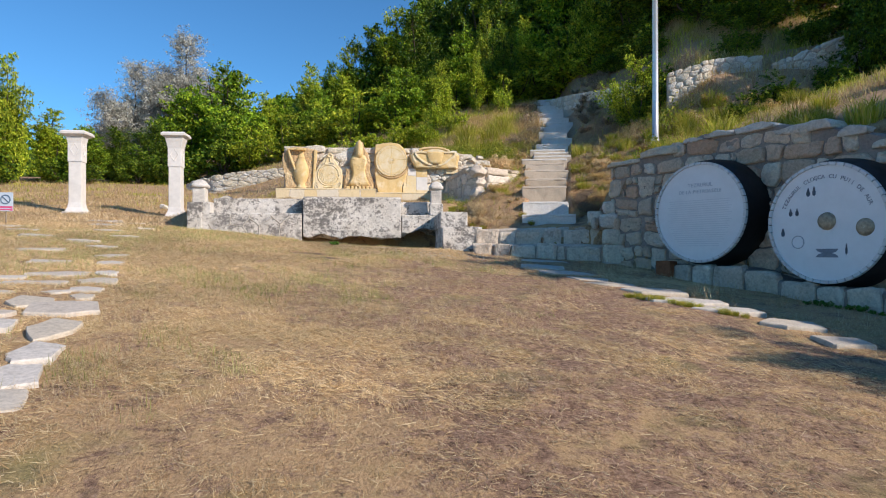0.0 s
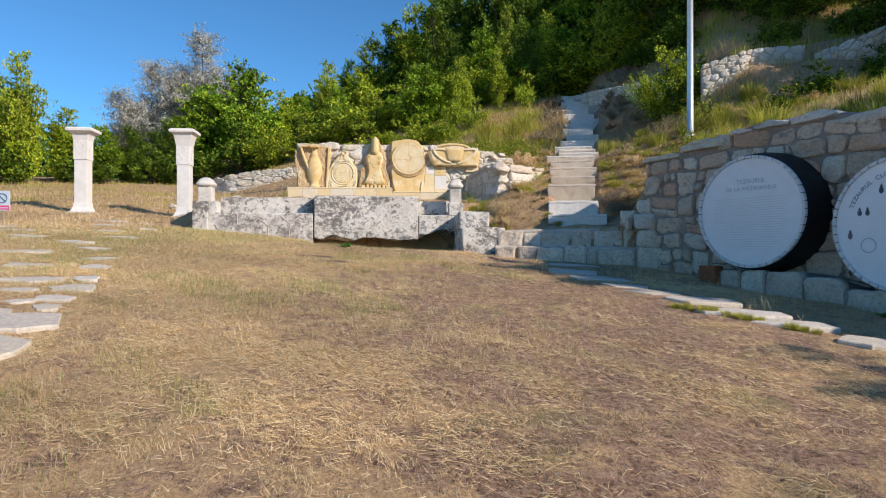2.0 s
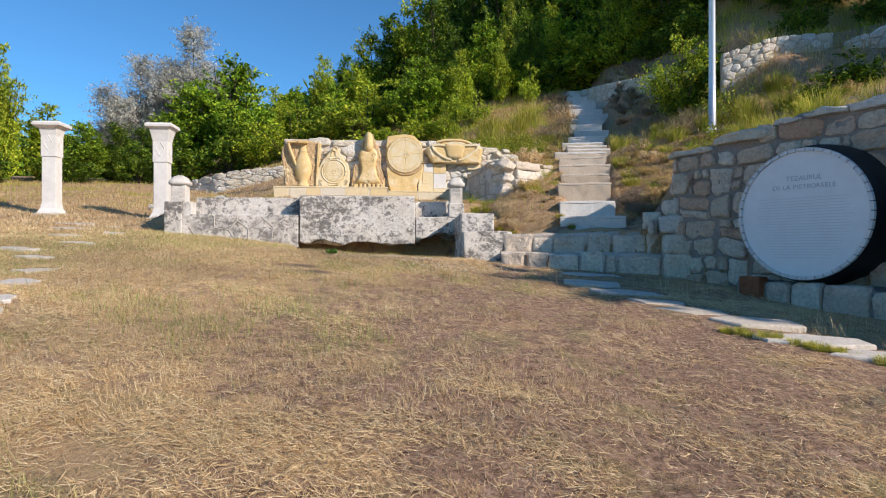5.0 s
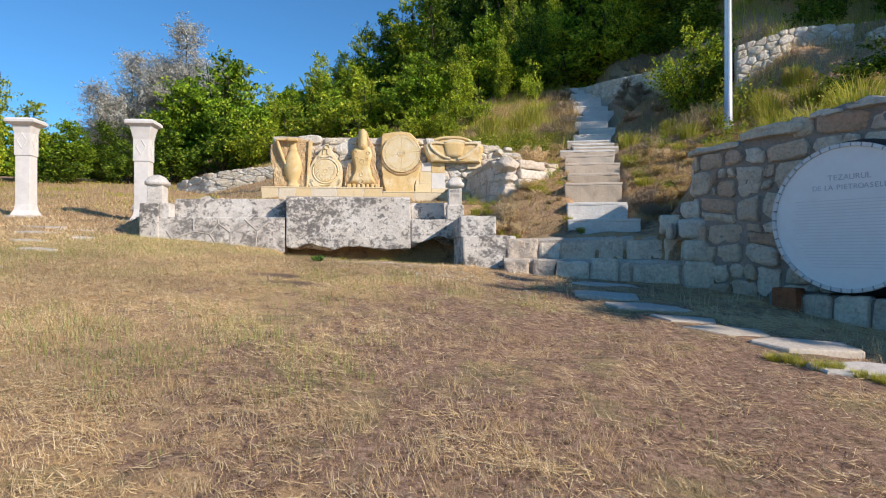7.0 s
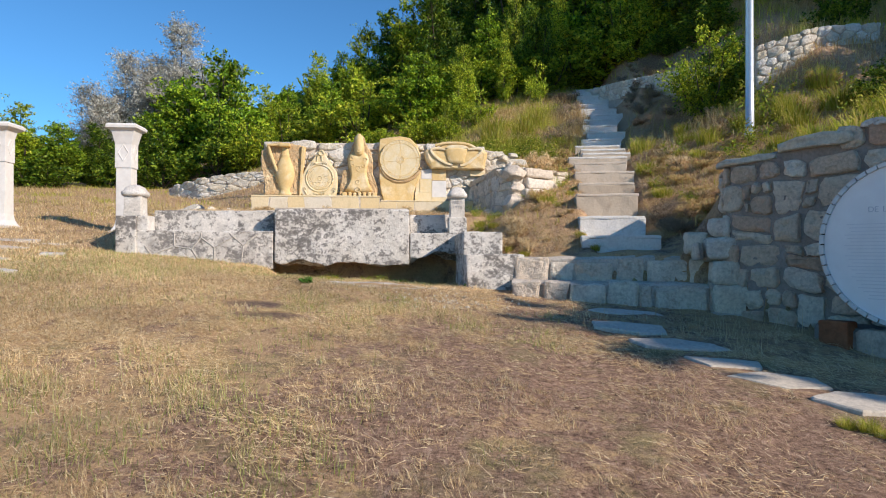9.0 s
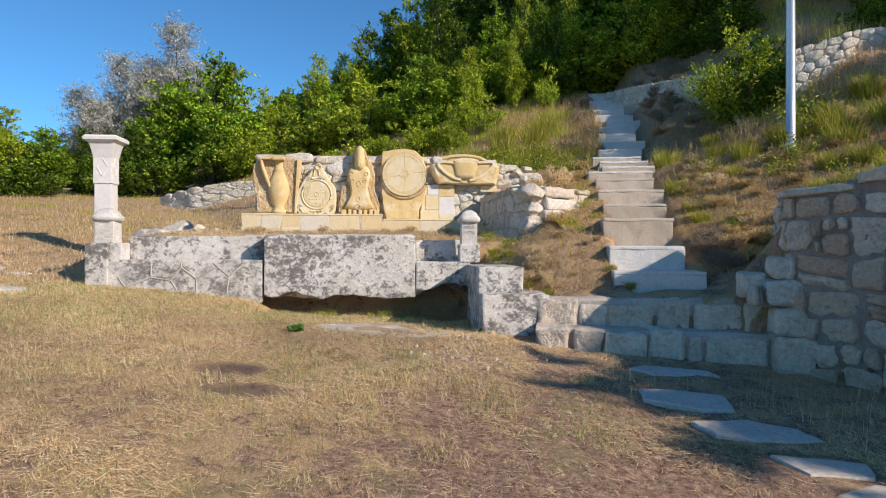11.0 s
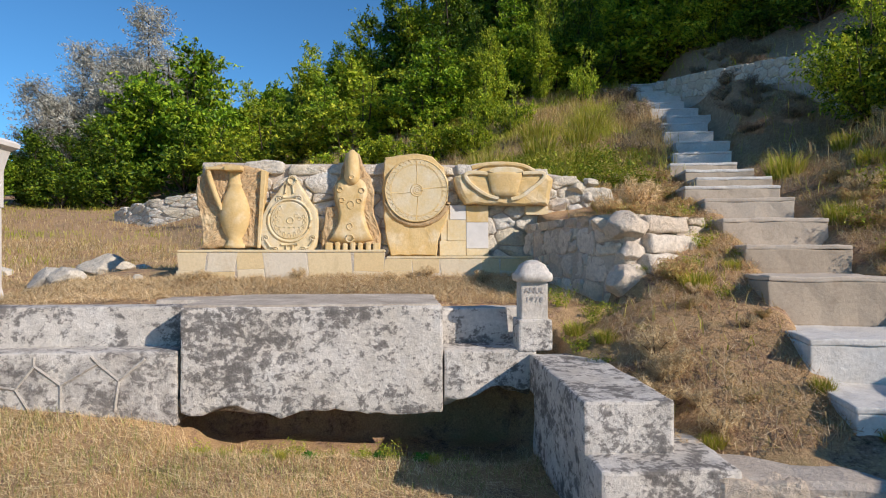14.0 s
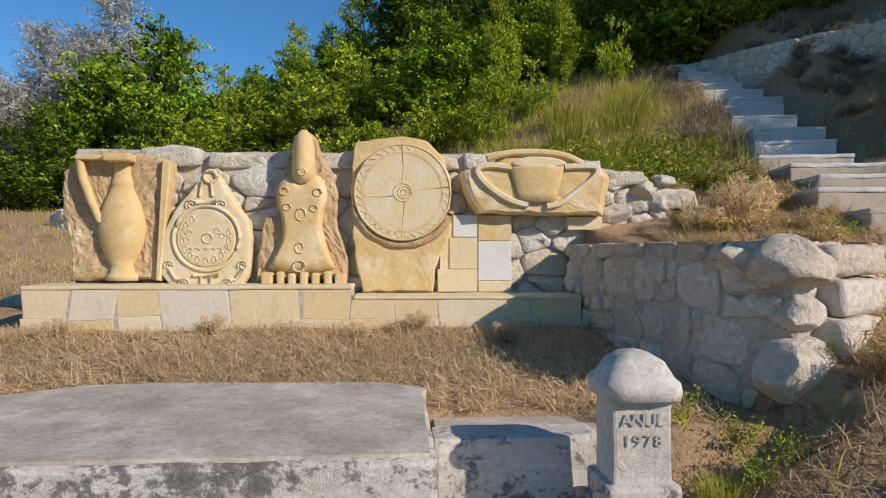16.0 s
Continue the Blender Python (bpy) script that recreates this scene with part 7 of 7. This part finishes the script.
    me = arrays_mesh("dry_grass", np.concatenate(vs), np.concatenate(fs))
    tagged(link_mesh("dry_grass", me, STRAW), "short dry straw-yellow grass scattered over brown earth", "grass", kind="stuff")


lawn_grass()


def slope_litter():
    """Dead grass, leaves and broken stalks on the slopes beside the stair."""
    rng = np.random.default_rng(25)

    def scatter(n, x0, x1, y0, y1):
        return rng.uniform(x0, x1, n), rng.uniform(y0, y1, n)
    sets = []
    for n, box in ((240000, (1.5, 4.4, 11.6, 18.0)), (210000, (4.4, 9.0, 10.6, 20.0))):
        x, y = scatter(n, *box)
        keep = (y > np.interp(x, EDGE_X, EDGE_Y) + 0.3) & (rng.uniform(0, 1, n) < 0.72 + 0.6 * patch_noise(x, y, 2.0, 9)) & (np.abs(x - np.interp(y, STAIR_Y, STAIR_X)) > 0.5)
        keep &= ~((x < 3.4) & (y < 14.6) & ((x < 1.9) | (rng.uniform(0, 1, n) > 0.22)))
        keep &= ~((x > 1.5) & (x < 3.1) & (y > 16.2) & (y < 17.1)) & ~((x < 2.55) & (y > 13.6) & (y < 16.6))
        x, y = x[keep], y[keep]
        sets.append(straws(x, y, rng.gamma(2.5, 0.028, len(x)).clip(0.02, 0.20), rng.uniform(0.0016, 0.0038, len(x)), rng, 0.045))
    v = np.concatenate([a for a, _ in sets])
    me = arrays_mesh("slope_litter", v, np.arange(len(v)).reshape(-1, 3))
    tagged(link_mesh("slope_litter", me, LITTER), "rusty brown and straw litter of dead grass on the slope", "dry grass", kind="stuff")


slope_litter()


def green_patches():
    """Green grass that lives on in patches of the lawn and along the bench's foot."""
    rng = np.random.default_rng(15)
    x, y = rng.uniform(-6, 2, 240000), rng.uniform(1.5, 13.3, 240000)
    foot = np.exp(-((y - 12.6) / 0.55) ** 2) * (x > -2.4) * (x < 0.9) * np.clip(0.28 + 0.6 * patch_noise(x, y, 2.4, 35), 0, 0.7)
    d = np.clip(1.1 * (patch_noise(x, y, 1.6, 31) - 0.40), 0, 0.5) + np.clip(0.30 + 0.5 * patch_noise(x, y, 1.1, 33), 0, 0.7) * np.exp(-((x + 3.2) / 2.2) ** 2) * sstep(5.0, 8.5, y) + foot
    keep = on_lawn(x, y) & off_slab(x, y) & (rng.uniform(0, 1, len(x)) < d)
    x, y = x[keep], y[keep]
    v, f = sprigs(x, y, rng.uniform(0.03, 0.10, len(x)), rng.uniform(0.0012, 0.0028, len(x)), 0.5, rng)
    tagged(link_mesh("green_grass", arrays_mesh("green_grass", v, f), LAWN_GREEN), "sparse green grass in patches of the dry lawn", "grass", kind="stuff")


green_patches()


def hill_grass():
    rng = np.random.default_rng(6)
    n = 230000
    x, y = rng.uniform(1.5, 16, n), rng.uniform(9.0, 27, n)
    n2 = 90000
    x = np.concatenate([x, rng.uniform(-14, 5, n2)])
    y = np.concatenate([y, rng.uniform(17.4, 29, n2)])
    hill = np.where(x > 1.5, y > np.interp(x, EDGE_X, EDGE_Y) + 0.35, y > 17.4)
    sx = np.interp(y, STAIR_Y, STAIR_X)
    hill &= np.abs(x - sx - 0.05) > 0.60 + 0.1 * rng.normal(size=len(x))
    hill &= ~((x > -2.3) & (x < 3.0) & (y > 16.3) & (y < 17.15))
    hill &= ~((x > 2.1) & (x < 3.2) & (y > 14.1) & (y < 14.7))
    dens = 0.5 + 0.5 * patch_noise(x, y, 0.7, 4)
    beside = x - sx
    dens = np.where((beside > 0) & (beside < 3.6) & (y > 17.0), dens * np.where(y < 19.2, 0.25, 0.03), dens)
    dens = np.where((x < 4.4) & (y < 16.4), dens * 0.05, np.where(x - sx < 0, np.where(y < 17.6, dens * 0.5, dens), dens))
    hill &= ~((x < 2.5) & (y > 13.6) & (y < 17.0))
    dens = np.where((x > 4.4) & (x < 6.6) & (y < 18.4), dens * 0.22, dens)
    hill &= ~((x < 2.1) & (y < 14.5))
    dens = np.where(x < -2.3, dens * 0.6, dens)
    hill &= rng.uniform(0, 1, len(x)) < np.clip(dens, 0.03, 1)
    x, y = x[hill], y[hill]
    near = np.clip((y - 11) / 8, 0.35, 1.0) * np.where(x < -2.3, 0.38, np.where((x < 4.6) & (y > 16.8), 0.62, 1.0))
    v, f = blades(x, y, rng.uniform(0.18, 0.50, len(x)) * near, rng.uniform(0.006, 0.013, len(x)), 0.25, rng, 0.7)
    me = arrays_mesh("hill_grass", v, f)
    tagged(link_mesh("hill_grass", me, HILL_GRASS), "tall yellow-green and straw grass on the hillside", "grass", kind="stuff")


hill_grass()


def tuft(name, high, spread, leaf, count, material, label, seed, long=2.0, group="weeds", category="weed"):
    """A small weed or scrub plant: stems from one root with leaves along them."""
    rng = np.random.default_rng(seed)
    ob = thing(name, Matrix(), label, category, group)
    bm = bmesh.new()
    cs, rs = [], []
    for k in range(9):
        a, t = k * 2.4, rng.uniform(0.3, 1.0)
        e = Vector((spread * t * math.cos(a), spread * t * math.sin(a), high * rng.uniform(0.55, 1.0)))
        tube([(0, 0, -0.02), e * 0.5 + Vector((0, 0, 0.06 * high)), e], [0.006, 0.005, 0.002], 4, bm)
        for q in (0.45, 0.75, 1.0):
            cs.append(tuple(e * q))
            rs.append(spread * 0.32)
    tagged(part("stem", bm, BARK, ob), kind="stuff")
    v, f = leaf_cloud(cs, rs, count, leaf, rng, 0.7, 0.0, long)
    link_mesh("foliage", arrays_mesh("foliage", v, f), material, ob)
    return ob


def leafy_weed(name, high, spread, leaf, twigs, per, material, label, seed):
    """A bushy weed: many leafy shoots from one root."""
    rng = np.random.default_rng(seed)
    ob = thing(name, Matrix(), label, "weed", "leafy weeds")
    a, t = rng.uniform(0, 2 * np.pi, twigs), rng.uniform(0.1, 1.0, twigs)
    starts = np.stack([0.25 * spread * np.cos(a), 0.25 * spread * np.sin(a), np.zeros(twigs)], 1)
    ways = np.stack([spread * t * np.cos(a), spread * t * np.sin(a), high * rng.uniform(0.5, 1.1, twigs)], 1)
    lengths = np.linalg.norm(ways, axis=1)
    v, f = twig_leaves(starts, ways / lengths[:, None], lengths, per, leaf, rng, 2.0, 0.10)
    link_mesh("foliage", arrays_mesh("foliage", v, f), material, ob)
    return ob


def grass_clump(name, high, spread, count, material, label, seed):
    """Blades that rise from one root and bend outwards."""
    rng = np.random.default_rng(seed)
    ob = thing(name, Matrix(), label, "grass", "grass clumps")
    a = rng.uniform(0, 2 * np.pi, count)
    r = spread * np.sqrt(rng.uniform(0, 1, count))
    x, y = r * np.cos(a), r * np.sin(a)
    a2 = a + rng.normal(scale=0.7, size=count)
    ln = high * rng.uniform(0.45, 1.25, count)
    t1 = np.abs(rng.normal(scale=0.30, size=count)) + 0.25 * r / spread
    t2 = t1 + rng.uniform(0.15, 0.9, count)
    dx, dy = np.cos(a2), np.sin(a2)
    w = rng.uniform(0.003, 0.006, count)
    wx, wy = -dy * w, dx * w
    mx, my, mz = x + dx * ln * 0.55 * np.sin(t1), y + dy * ln * 0.55 * np.sin(t1), ln * 0.55 * np.cos(t1)
    ex, ey, ez = mx + dx * ln * 0.45 * np.sin(t2), my + dy * ln * 0.45 * np.sin(t2), mz + ln * 0.45 * np.cos(t2)
    z = np.full(count, -0.05)
    v = np.stack([np.stack([x - wx, y - wy, z], 1), np.stack([x + wx, y + wy, z], 1), np.stack([mx + wx, my + wy, mz], 1), np.stack([mx - wx, my - wy, mz], 1), np.stack([ex, ey, ez], 1)], 1).reshape(-1, 3)
    i = np.arange(count)[:, None] * 5
    tri = np.concatenate([i + [0, 1, 2], i + [0, 2, 3], i + [3, 2, 4]], 1).reshape(-1, 3)
    link_mesh("foliage", arrays_mesh("foliage", v, tri), material, ob)
    return ob


def weeds():
    rnd = random.Random(23)
    green = tuft("green_weed", 0.12, 0.16, 0.035, 360, LEAF_W, "small bright green weed in the dry lawn", 1)
    scrub = tuft("scrub_plant", 0.26, 0.32, 0.012, 1700, SCRUB, "low rusty and yellow-green scrub plant on the slope", 2, 8.0, "scrub plants", "shrub")
    olive = grass_clump("herb_clump", 0.34, 0.22, 420, GREEN_GRASS, "yellow-green clump of tall grass on the slope", 3)
    thorn = tuft("bramble", 0.22, 0.36, 0.007, 1500, BRAMBLE, "dark brown dry bramble on the shaded bank", 8, 12.0, "brambles", "bramble")

    dry = tuft("straw_tuft", 0.26, 0.20, 0.006, 1500, STRAW, "standing tuft of pale dry straw on the slope", 4, 15.0, "straw tufts", "grass")

    def put(proto, x, y, s, first=False):
        m = Matrix.Translation((x, y, gz(x, y))) @ Matrix.Rotation(rnd.uniform(0, 6.28), 4, "Z") @ Matrix.Diagonal((s, s, s * rnd.uniform(0.8, 1.2), 1))
        ob = proto if first else copy_thing(proto, m)
        ob.matrix_basis = m
    put(thorn, 4.2, 12.3, 0.7, True)
    for k in range(70):
        y = rnd.uniform(19.2, 24.5)
        x = float(np.interp(y, STAIR_Y, STAIR_X)) + rnd.uniform(0.75, 2.0 if y > 20.5 else 3.2)
        put(thorn, x, y, rnd.uniform(0.4, 0.9))
    for k in range(9):
        put(thorn, rnd.uniform(4.05, 4.5), rnd.uniform(11.4, 12.5), rnd.uniform(0.4, 0.7))
    for k in range(14):
        y = rnd.uniform(19.0, 25.0)
        put(thorn, float(np.interp(y, STAIR_Y, STAIR_X)) - rnd.uniform(0.75, 1.4), y, rnd.uniform(0.7, 1.3))
    put(dry, 2.02, 12.4, 0.8, True)
    for n, x0, x1, y0, y1, s0, s1 in ((8, 1.98, 2.25, 11.9, 12.8, 0.4, 0.75), (3, 2.3, 3.0, 11.9, 13.6, 0.25, 0.4), (10, 2.7, 3.8, 15.8, 18.5, 0.7, 1.2), (9, 4.4, 6.2, 11.8, 16.5, 0.5, 1.0), (10, -2.1, 1.7, 15.6, 16.0, 0.3, 0.5), (14, 6.0, 9.5, 12.0, 18.5, 0.5, 0.8)):
        for _ in range(n):
            x, y = rnd.uniform(x0, x1), rnd.uniform(y0, y1)
            if abs(x - float(np.interp(y, STAIR_Y, STAIR_X))) > 0.6:
                put(dry, x, y, rnd.uniform(s0, s1))
    put(green, -0.57, 11.12, 0.62, True)
    for x, y, s in ((0.2, 13.05, 0.4), (0.5, 13.0, 0.4), (1.34, 11.5, 0.35), (-0.3, 13.05, 0.35)):
        put(green, x, y, s)
    put(scrub, 2.75, 13.75, 0.6, True)
    for k in range(46):
        y = rnd.uniform(11.9, 17.0)
        mid = float(np.interp(y, STAIR_Y, STAIR_X))
        x = mid + rnd.choice((-1, 1)) * rnd.uniform(0.65, 2.2)
        if x > 4.3 or (x > 2.5 and y > 14.8) or (2.1 < x < 3.1 and y < 13.9):
            put(scrub, x, y, rnd.uniform(0.22, 0.5))
    for x, y, s in ((2.98, 13.9, 0.6), (3.05, 13.4, 0.5), (1.78, 13.3, 0.55), (1.72, 13.0, 0.45), (3.25, 14.1, 0.6), (4.5, 11.6, 1.0), (4.45, 12.0, 1.0), (4.75, 11.9, 1.0), (4.4, 11.3, 0.8), (4.9, 12.6, 1.0), (3.3, 15.2, 1.1), (3.1, 15.9, 1.2), (3.6, 16.4, 1.2), (4.9, 14.2, 1.0), (5.2, 14.8, 1.0), (4.9, 13.3, 1.0), (5.4, 13.6, 1.1), (4.6, 12.4, 0.9), (5.6, 15.6, 1.0), (6.3, 14.2, 1.1), (5.9, 13.1, 1.0), (7.1, 13.9, 1.0), (3.05, 12.9, 0.6), (2.5, 12.1, 0.5), (7.6, 12.6, 1.2), (6.8, 11.4, 1.2), (8.4, 13.2, 1.4), (9.4, 14.2, 1.6), (8.6, 15.2, 1.5), (10.4, 15.0, 1.5), (11.6, 14.2, 1.6), (12.8, 13.6, 1.8), (3.2, 17.2, 1.2), (2.6, 17.4, 1.2), (4.2, 17.6, 1.3), (2.7, 15.0, 0.8), (2.9, 16.2, 0.9), (3.5, 15.6, 0.9), (2.6, 13.2, 0.6), (3.9, 16.6, 1.0), (3.3, 18.0, 1.3)):
        put(scrub, x, y, s * (0.36 if x < 3.4 and y < 14.4 else 0.62))
    herb = leafy_weed("leafy_weed", 0.50, 0.36, 0.030, 40, 14, LEAF_H, "bushy yellow-green leafy weed on the slope", 12)
    put(herb, 1.0, 17.5, 0.9, True)
    for k in range(46):
        x = rnd.uniform(0.9, 4.1)
        y = rnd.uniform(17.35, 19.4)
        if x < float(np.interp(y, STAIR_Y, STAIR_X)) - 0.9:
            put(herb, x, y, rnd.uniform(0.55, 1.1))
    for x, y, s in ((3.02, 13.95, 0.55), (3.3, 14.35, 0.7), (3.45, 14.0, 0.5), (1.74, 13.25, 0.6), (1.82, 12.95, 0.5), (2.2, 13.1, 0.25), (2.95, 13.3, 0.45), (4.7, 12.5, 0.5), (4.6, 13.4, 0.45), (4.85, 14.2, 0.6), (3.6, 15.3, 0.6), (3.9, 16.4, 0.6), (6.0, 13.6, 0.9), (6.6, 14.0, 1.0), (7.2, 14.9, 1.2), (7.6, 15.4, 1.3), (6.3, 12.4, 0.9), (7.5, 12.6, 1.1), (8.3, 13.6, 1.2), (8.8, 12.0, 1.1), (5.35, 12.2, 0.6), (5.5, 14.9, 0.7), (2.55, 14.0, 0.4), (1.62, 13.75, 0.6), (1.80, 13.95, 0.7), (2.05, 13.85, 0.6), (2.15, 13.6, 0.5), (1.95, 13.5, 0.5), (2.35, 13.7, 0.55), (3.5, 14.8, 0.7), (3.25, 14.75, 0.6)):
        put(herb, x, y, s * (0.55 if x < 4.0 and y < 16.8 else 1.0))
    put(olive, 2.88, 13.6, 0.55, True)
    for x, y, s in ((2.02, 12.3, 0.4), (2.95, 12.1, 0.45), (3.0, 11.6, 0.4), (3.3, 13.8, 0.5), (2.15, 11.9, 0.45), (4.5, 13.0, 1.0), (4.85, 14.5, 1.1), (5.7, 14.3, 0.9), (6.5, 13.2, 1.4), (6.1, 12.2, 1.5), (7.2, 12.0, 1.5), (6.4, 10.6, 1.5), (7.4, 10.4, 1.7), (7.0, 9.2, 1.6), (8.2, 9.0, 1.8), (8.8, 11.2, 1.8), (5.6, 11.4, 1.2), (7.8, 15.1, 1.4), (3.9, 18.3, 1.4), (3.0, 18.6, 1.5), (4.6, 19.4, 1.4), (2.2, 18.0, 1.2), (6.2, 15.8, 1.3), (6.7, 16.9, 1.4), (9.6, 12.6, 1.6), (10.6, 13.2, 1.6), (6.3, 8.3, 1.3), (6.9, 7.4, 1.4), (1.3, 17.7, 1.9), (1.8, 17.9, 2.2), (2.3, 18.3, 2.4), (2.8, 18.0, 2.2), (3.2, 18.9, 2.4), (2.5, 19.1, 2.6), (1.6, 18.8, 2.4), (3.7, 19.6, 2.3), (3.1, 20.2, 2.6), (2.1, 20.2, 2.6), (4.0, 20.8, 2.5), (0.8, 18.4, 1.8), (1.2, 20.4, 2.4), (4.6, 22.0, 2.6), (3.4, 21.8, 2.8), (7.3, 14.0, 1.8), (7.0, 15.0, 2.0), (7.6, 14.6, 2.0), (8.2, 14.2, 2.0), (6.2, 14.9, 1.5), (8.6, 15.2, 1.8), (5.3, 9.1, 2.0), (5.0, 9.6, 1.8), (5.6, 8.6, 2.0), (5.85, 8.0, 2.0), (6.15, 7.3, 2.0), (5.5, 9.5, 2.2), (6.1, 8.5, 2.2), (4.85, 10.0, 1.6), (6.5, 6.6, 2.0), (6.9, 5.6, 2.0), (4.5, 10.5, 1.3), (8.8, 13.4, 2.0), (7.9, 13.0, 1.9), (9.6, 13.4, 2.0), (6.9, 13.0, 1.6), (8.4, 12.2, 1.9), (9.4, 11.6, 2.0), (5.7, 16.8, 1.6)):
        put(olive, x, y, s * (0.55 if y > 17.5 and x < 5 else 0.60 if y > 10.8 else 0.48))
    for k in range(13):
        t = k / 12
        put(olive, 2.95 + 0.75 * t + rnd.uniform(-0.04, 0.04), 7.06 - 1.05 * t + rnd.uniform(-0.05, 0.05), rnd.uniform(0.14, 0.28))
    for k in range(8):
        put(green, 5.05 + 0.45 * k / 7, 7.0 - 0.6 * k / 7 - 0.10, rnd.uniform(0.25, 0.45))
    for k in range(9):
        put(herb, -1.15 + 0.24 * k, 13.12 + rnd.uniform(-0.08, 0.05), rnd.uniform(0.16, 0.32))
    for x, y, s in ((1.80, 13.5, 0.4), (1.95, 13.2, 0.35), (-1.1, 13.05, 0.22), (-0.5, 12.95, 0.18), (0.1, 13.05, 0.2), (0.6, 12.95, 0.2)):
        put(olive, x, y, s)


weeds()


def pebbles():
    """Loose chips of stone on the trodden earth."""
    rng = random.Random(61)
    verts, faces = [], []
    for k in range(260):
        x, y = rng.gauss(1.15, 0.38), rng.gauss(10.5, 0.40)
        r = rng.uniform(0.006, 0.020) * (1.6 if k % 9 == 0 else 1.0)
        c = Vector((x, y, gz(x, y) + r * 0.3))
        spin = Euler((rng.uniform(0, 6), rng.uniform(0, 6), rng.uniform(0, 6))).to_matrix()
        o = len(verts)
        for p in ((1, 0, 0), (-1, 0, 0), (0, 0.8, 0), (0, -0.8, 0), (0, 0, 0.6), (0, 0, -0.6)):
            verts.append(c + spin @ (Vector(p) * r * rng.uniform(0.7, 1.2)))
        faces += [(o + a, o + b, o + d) for a, b, d in ((0, 2, 4), (2, 1, 4), (1, 3, 4), (3, 0, 4), (2, 0, 5), (1, 2, 5), (3, 1, 5), (0, 3, 5))]
    me = bpy.data.meshes.new("pebbles")
    me.from_pydata(verts, [], faces)
    tagged(link_mesh("pebbles", me, PALE_RUBBLE), "small pale stone chips strewn on bare earth", "pebbles", kind="stuff")


pebbles()
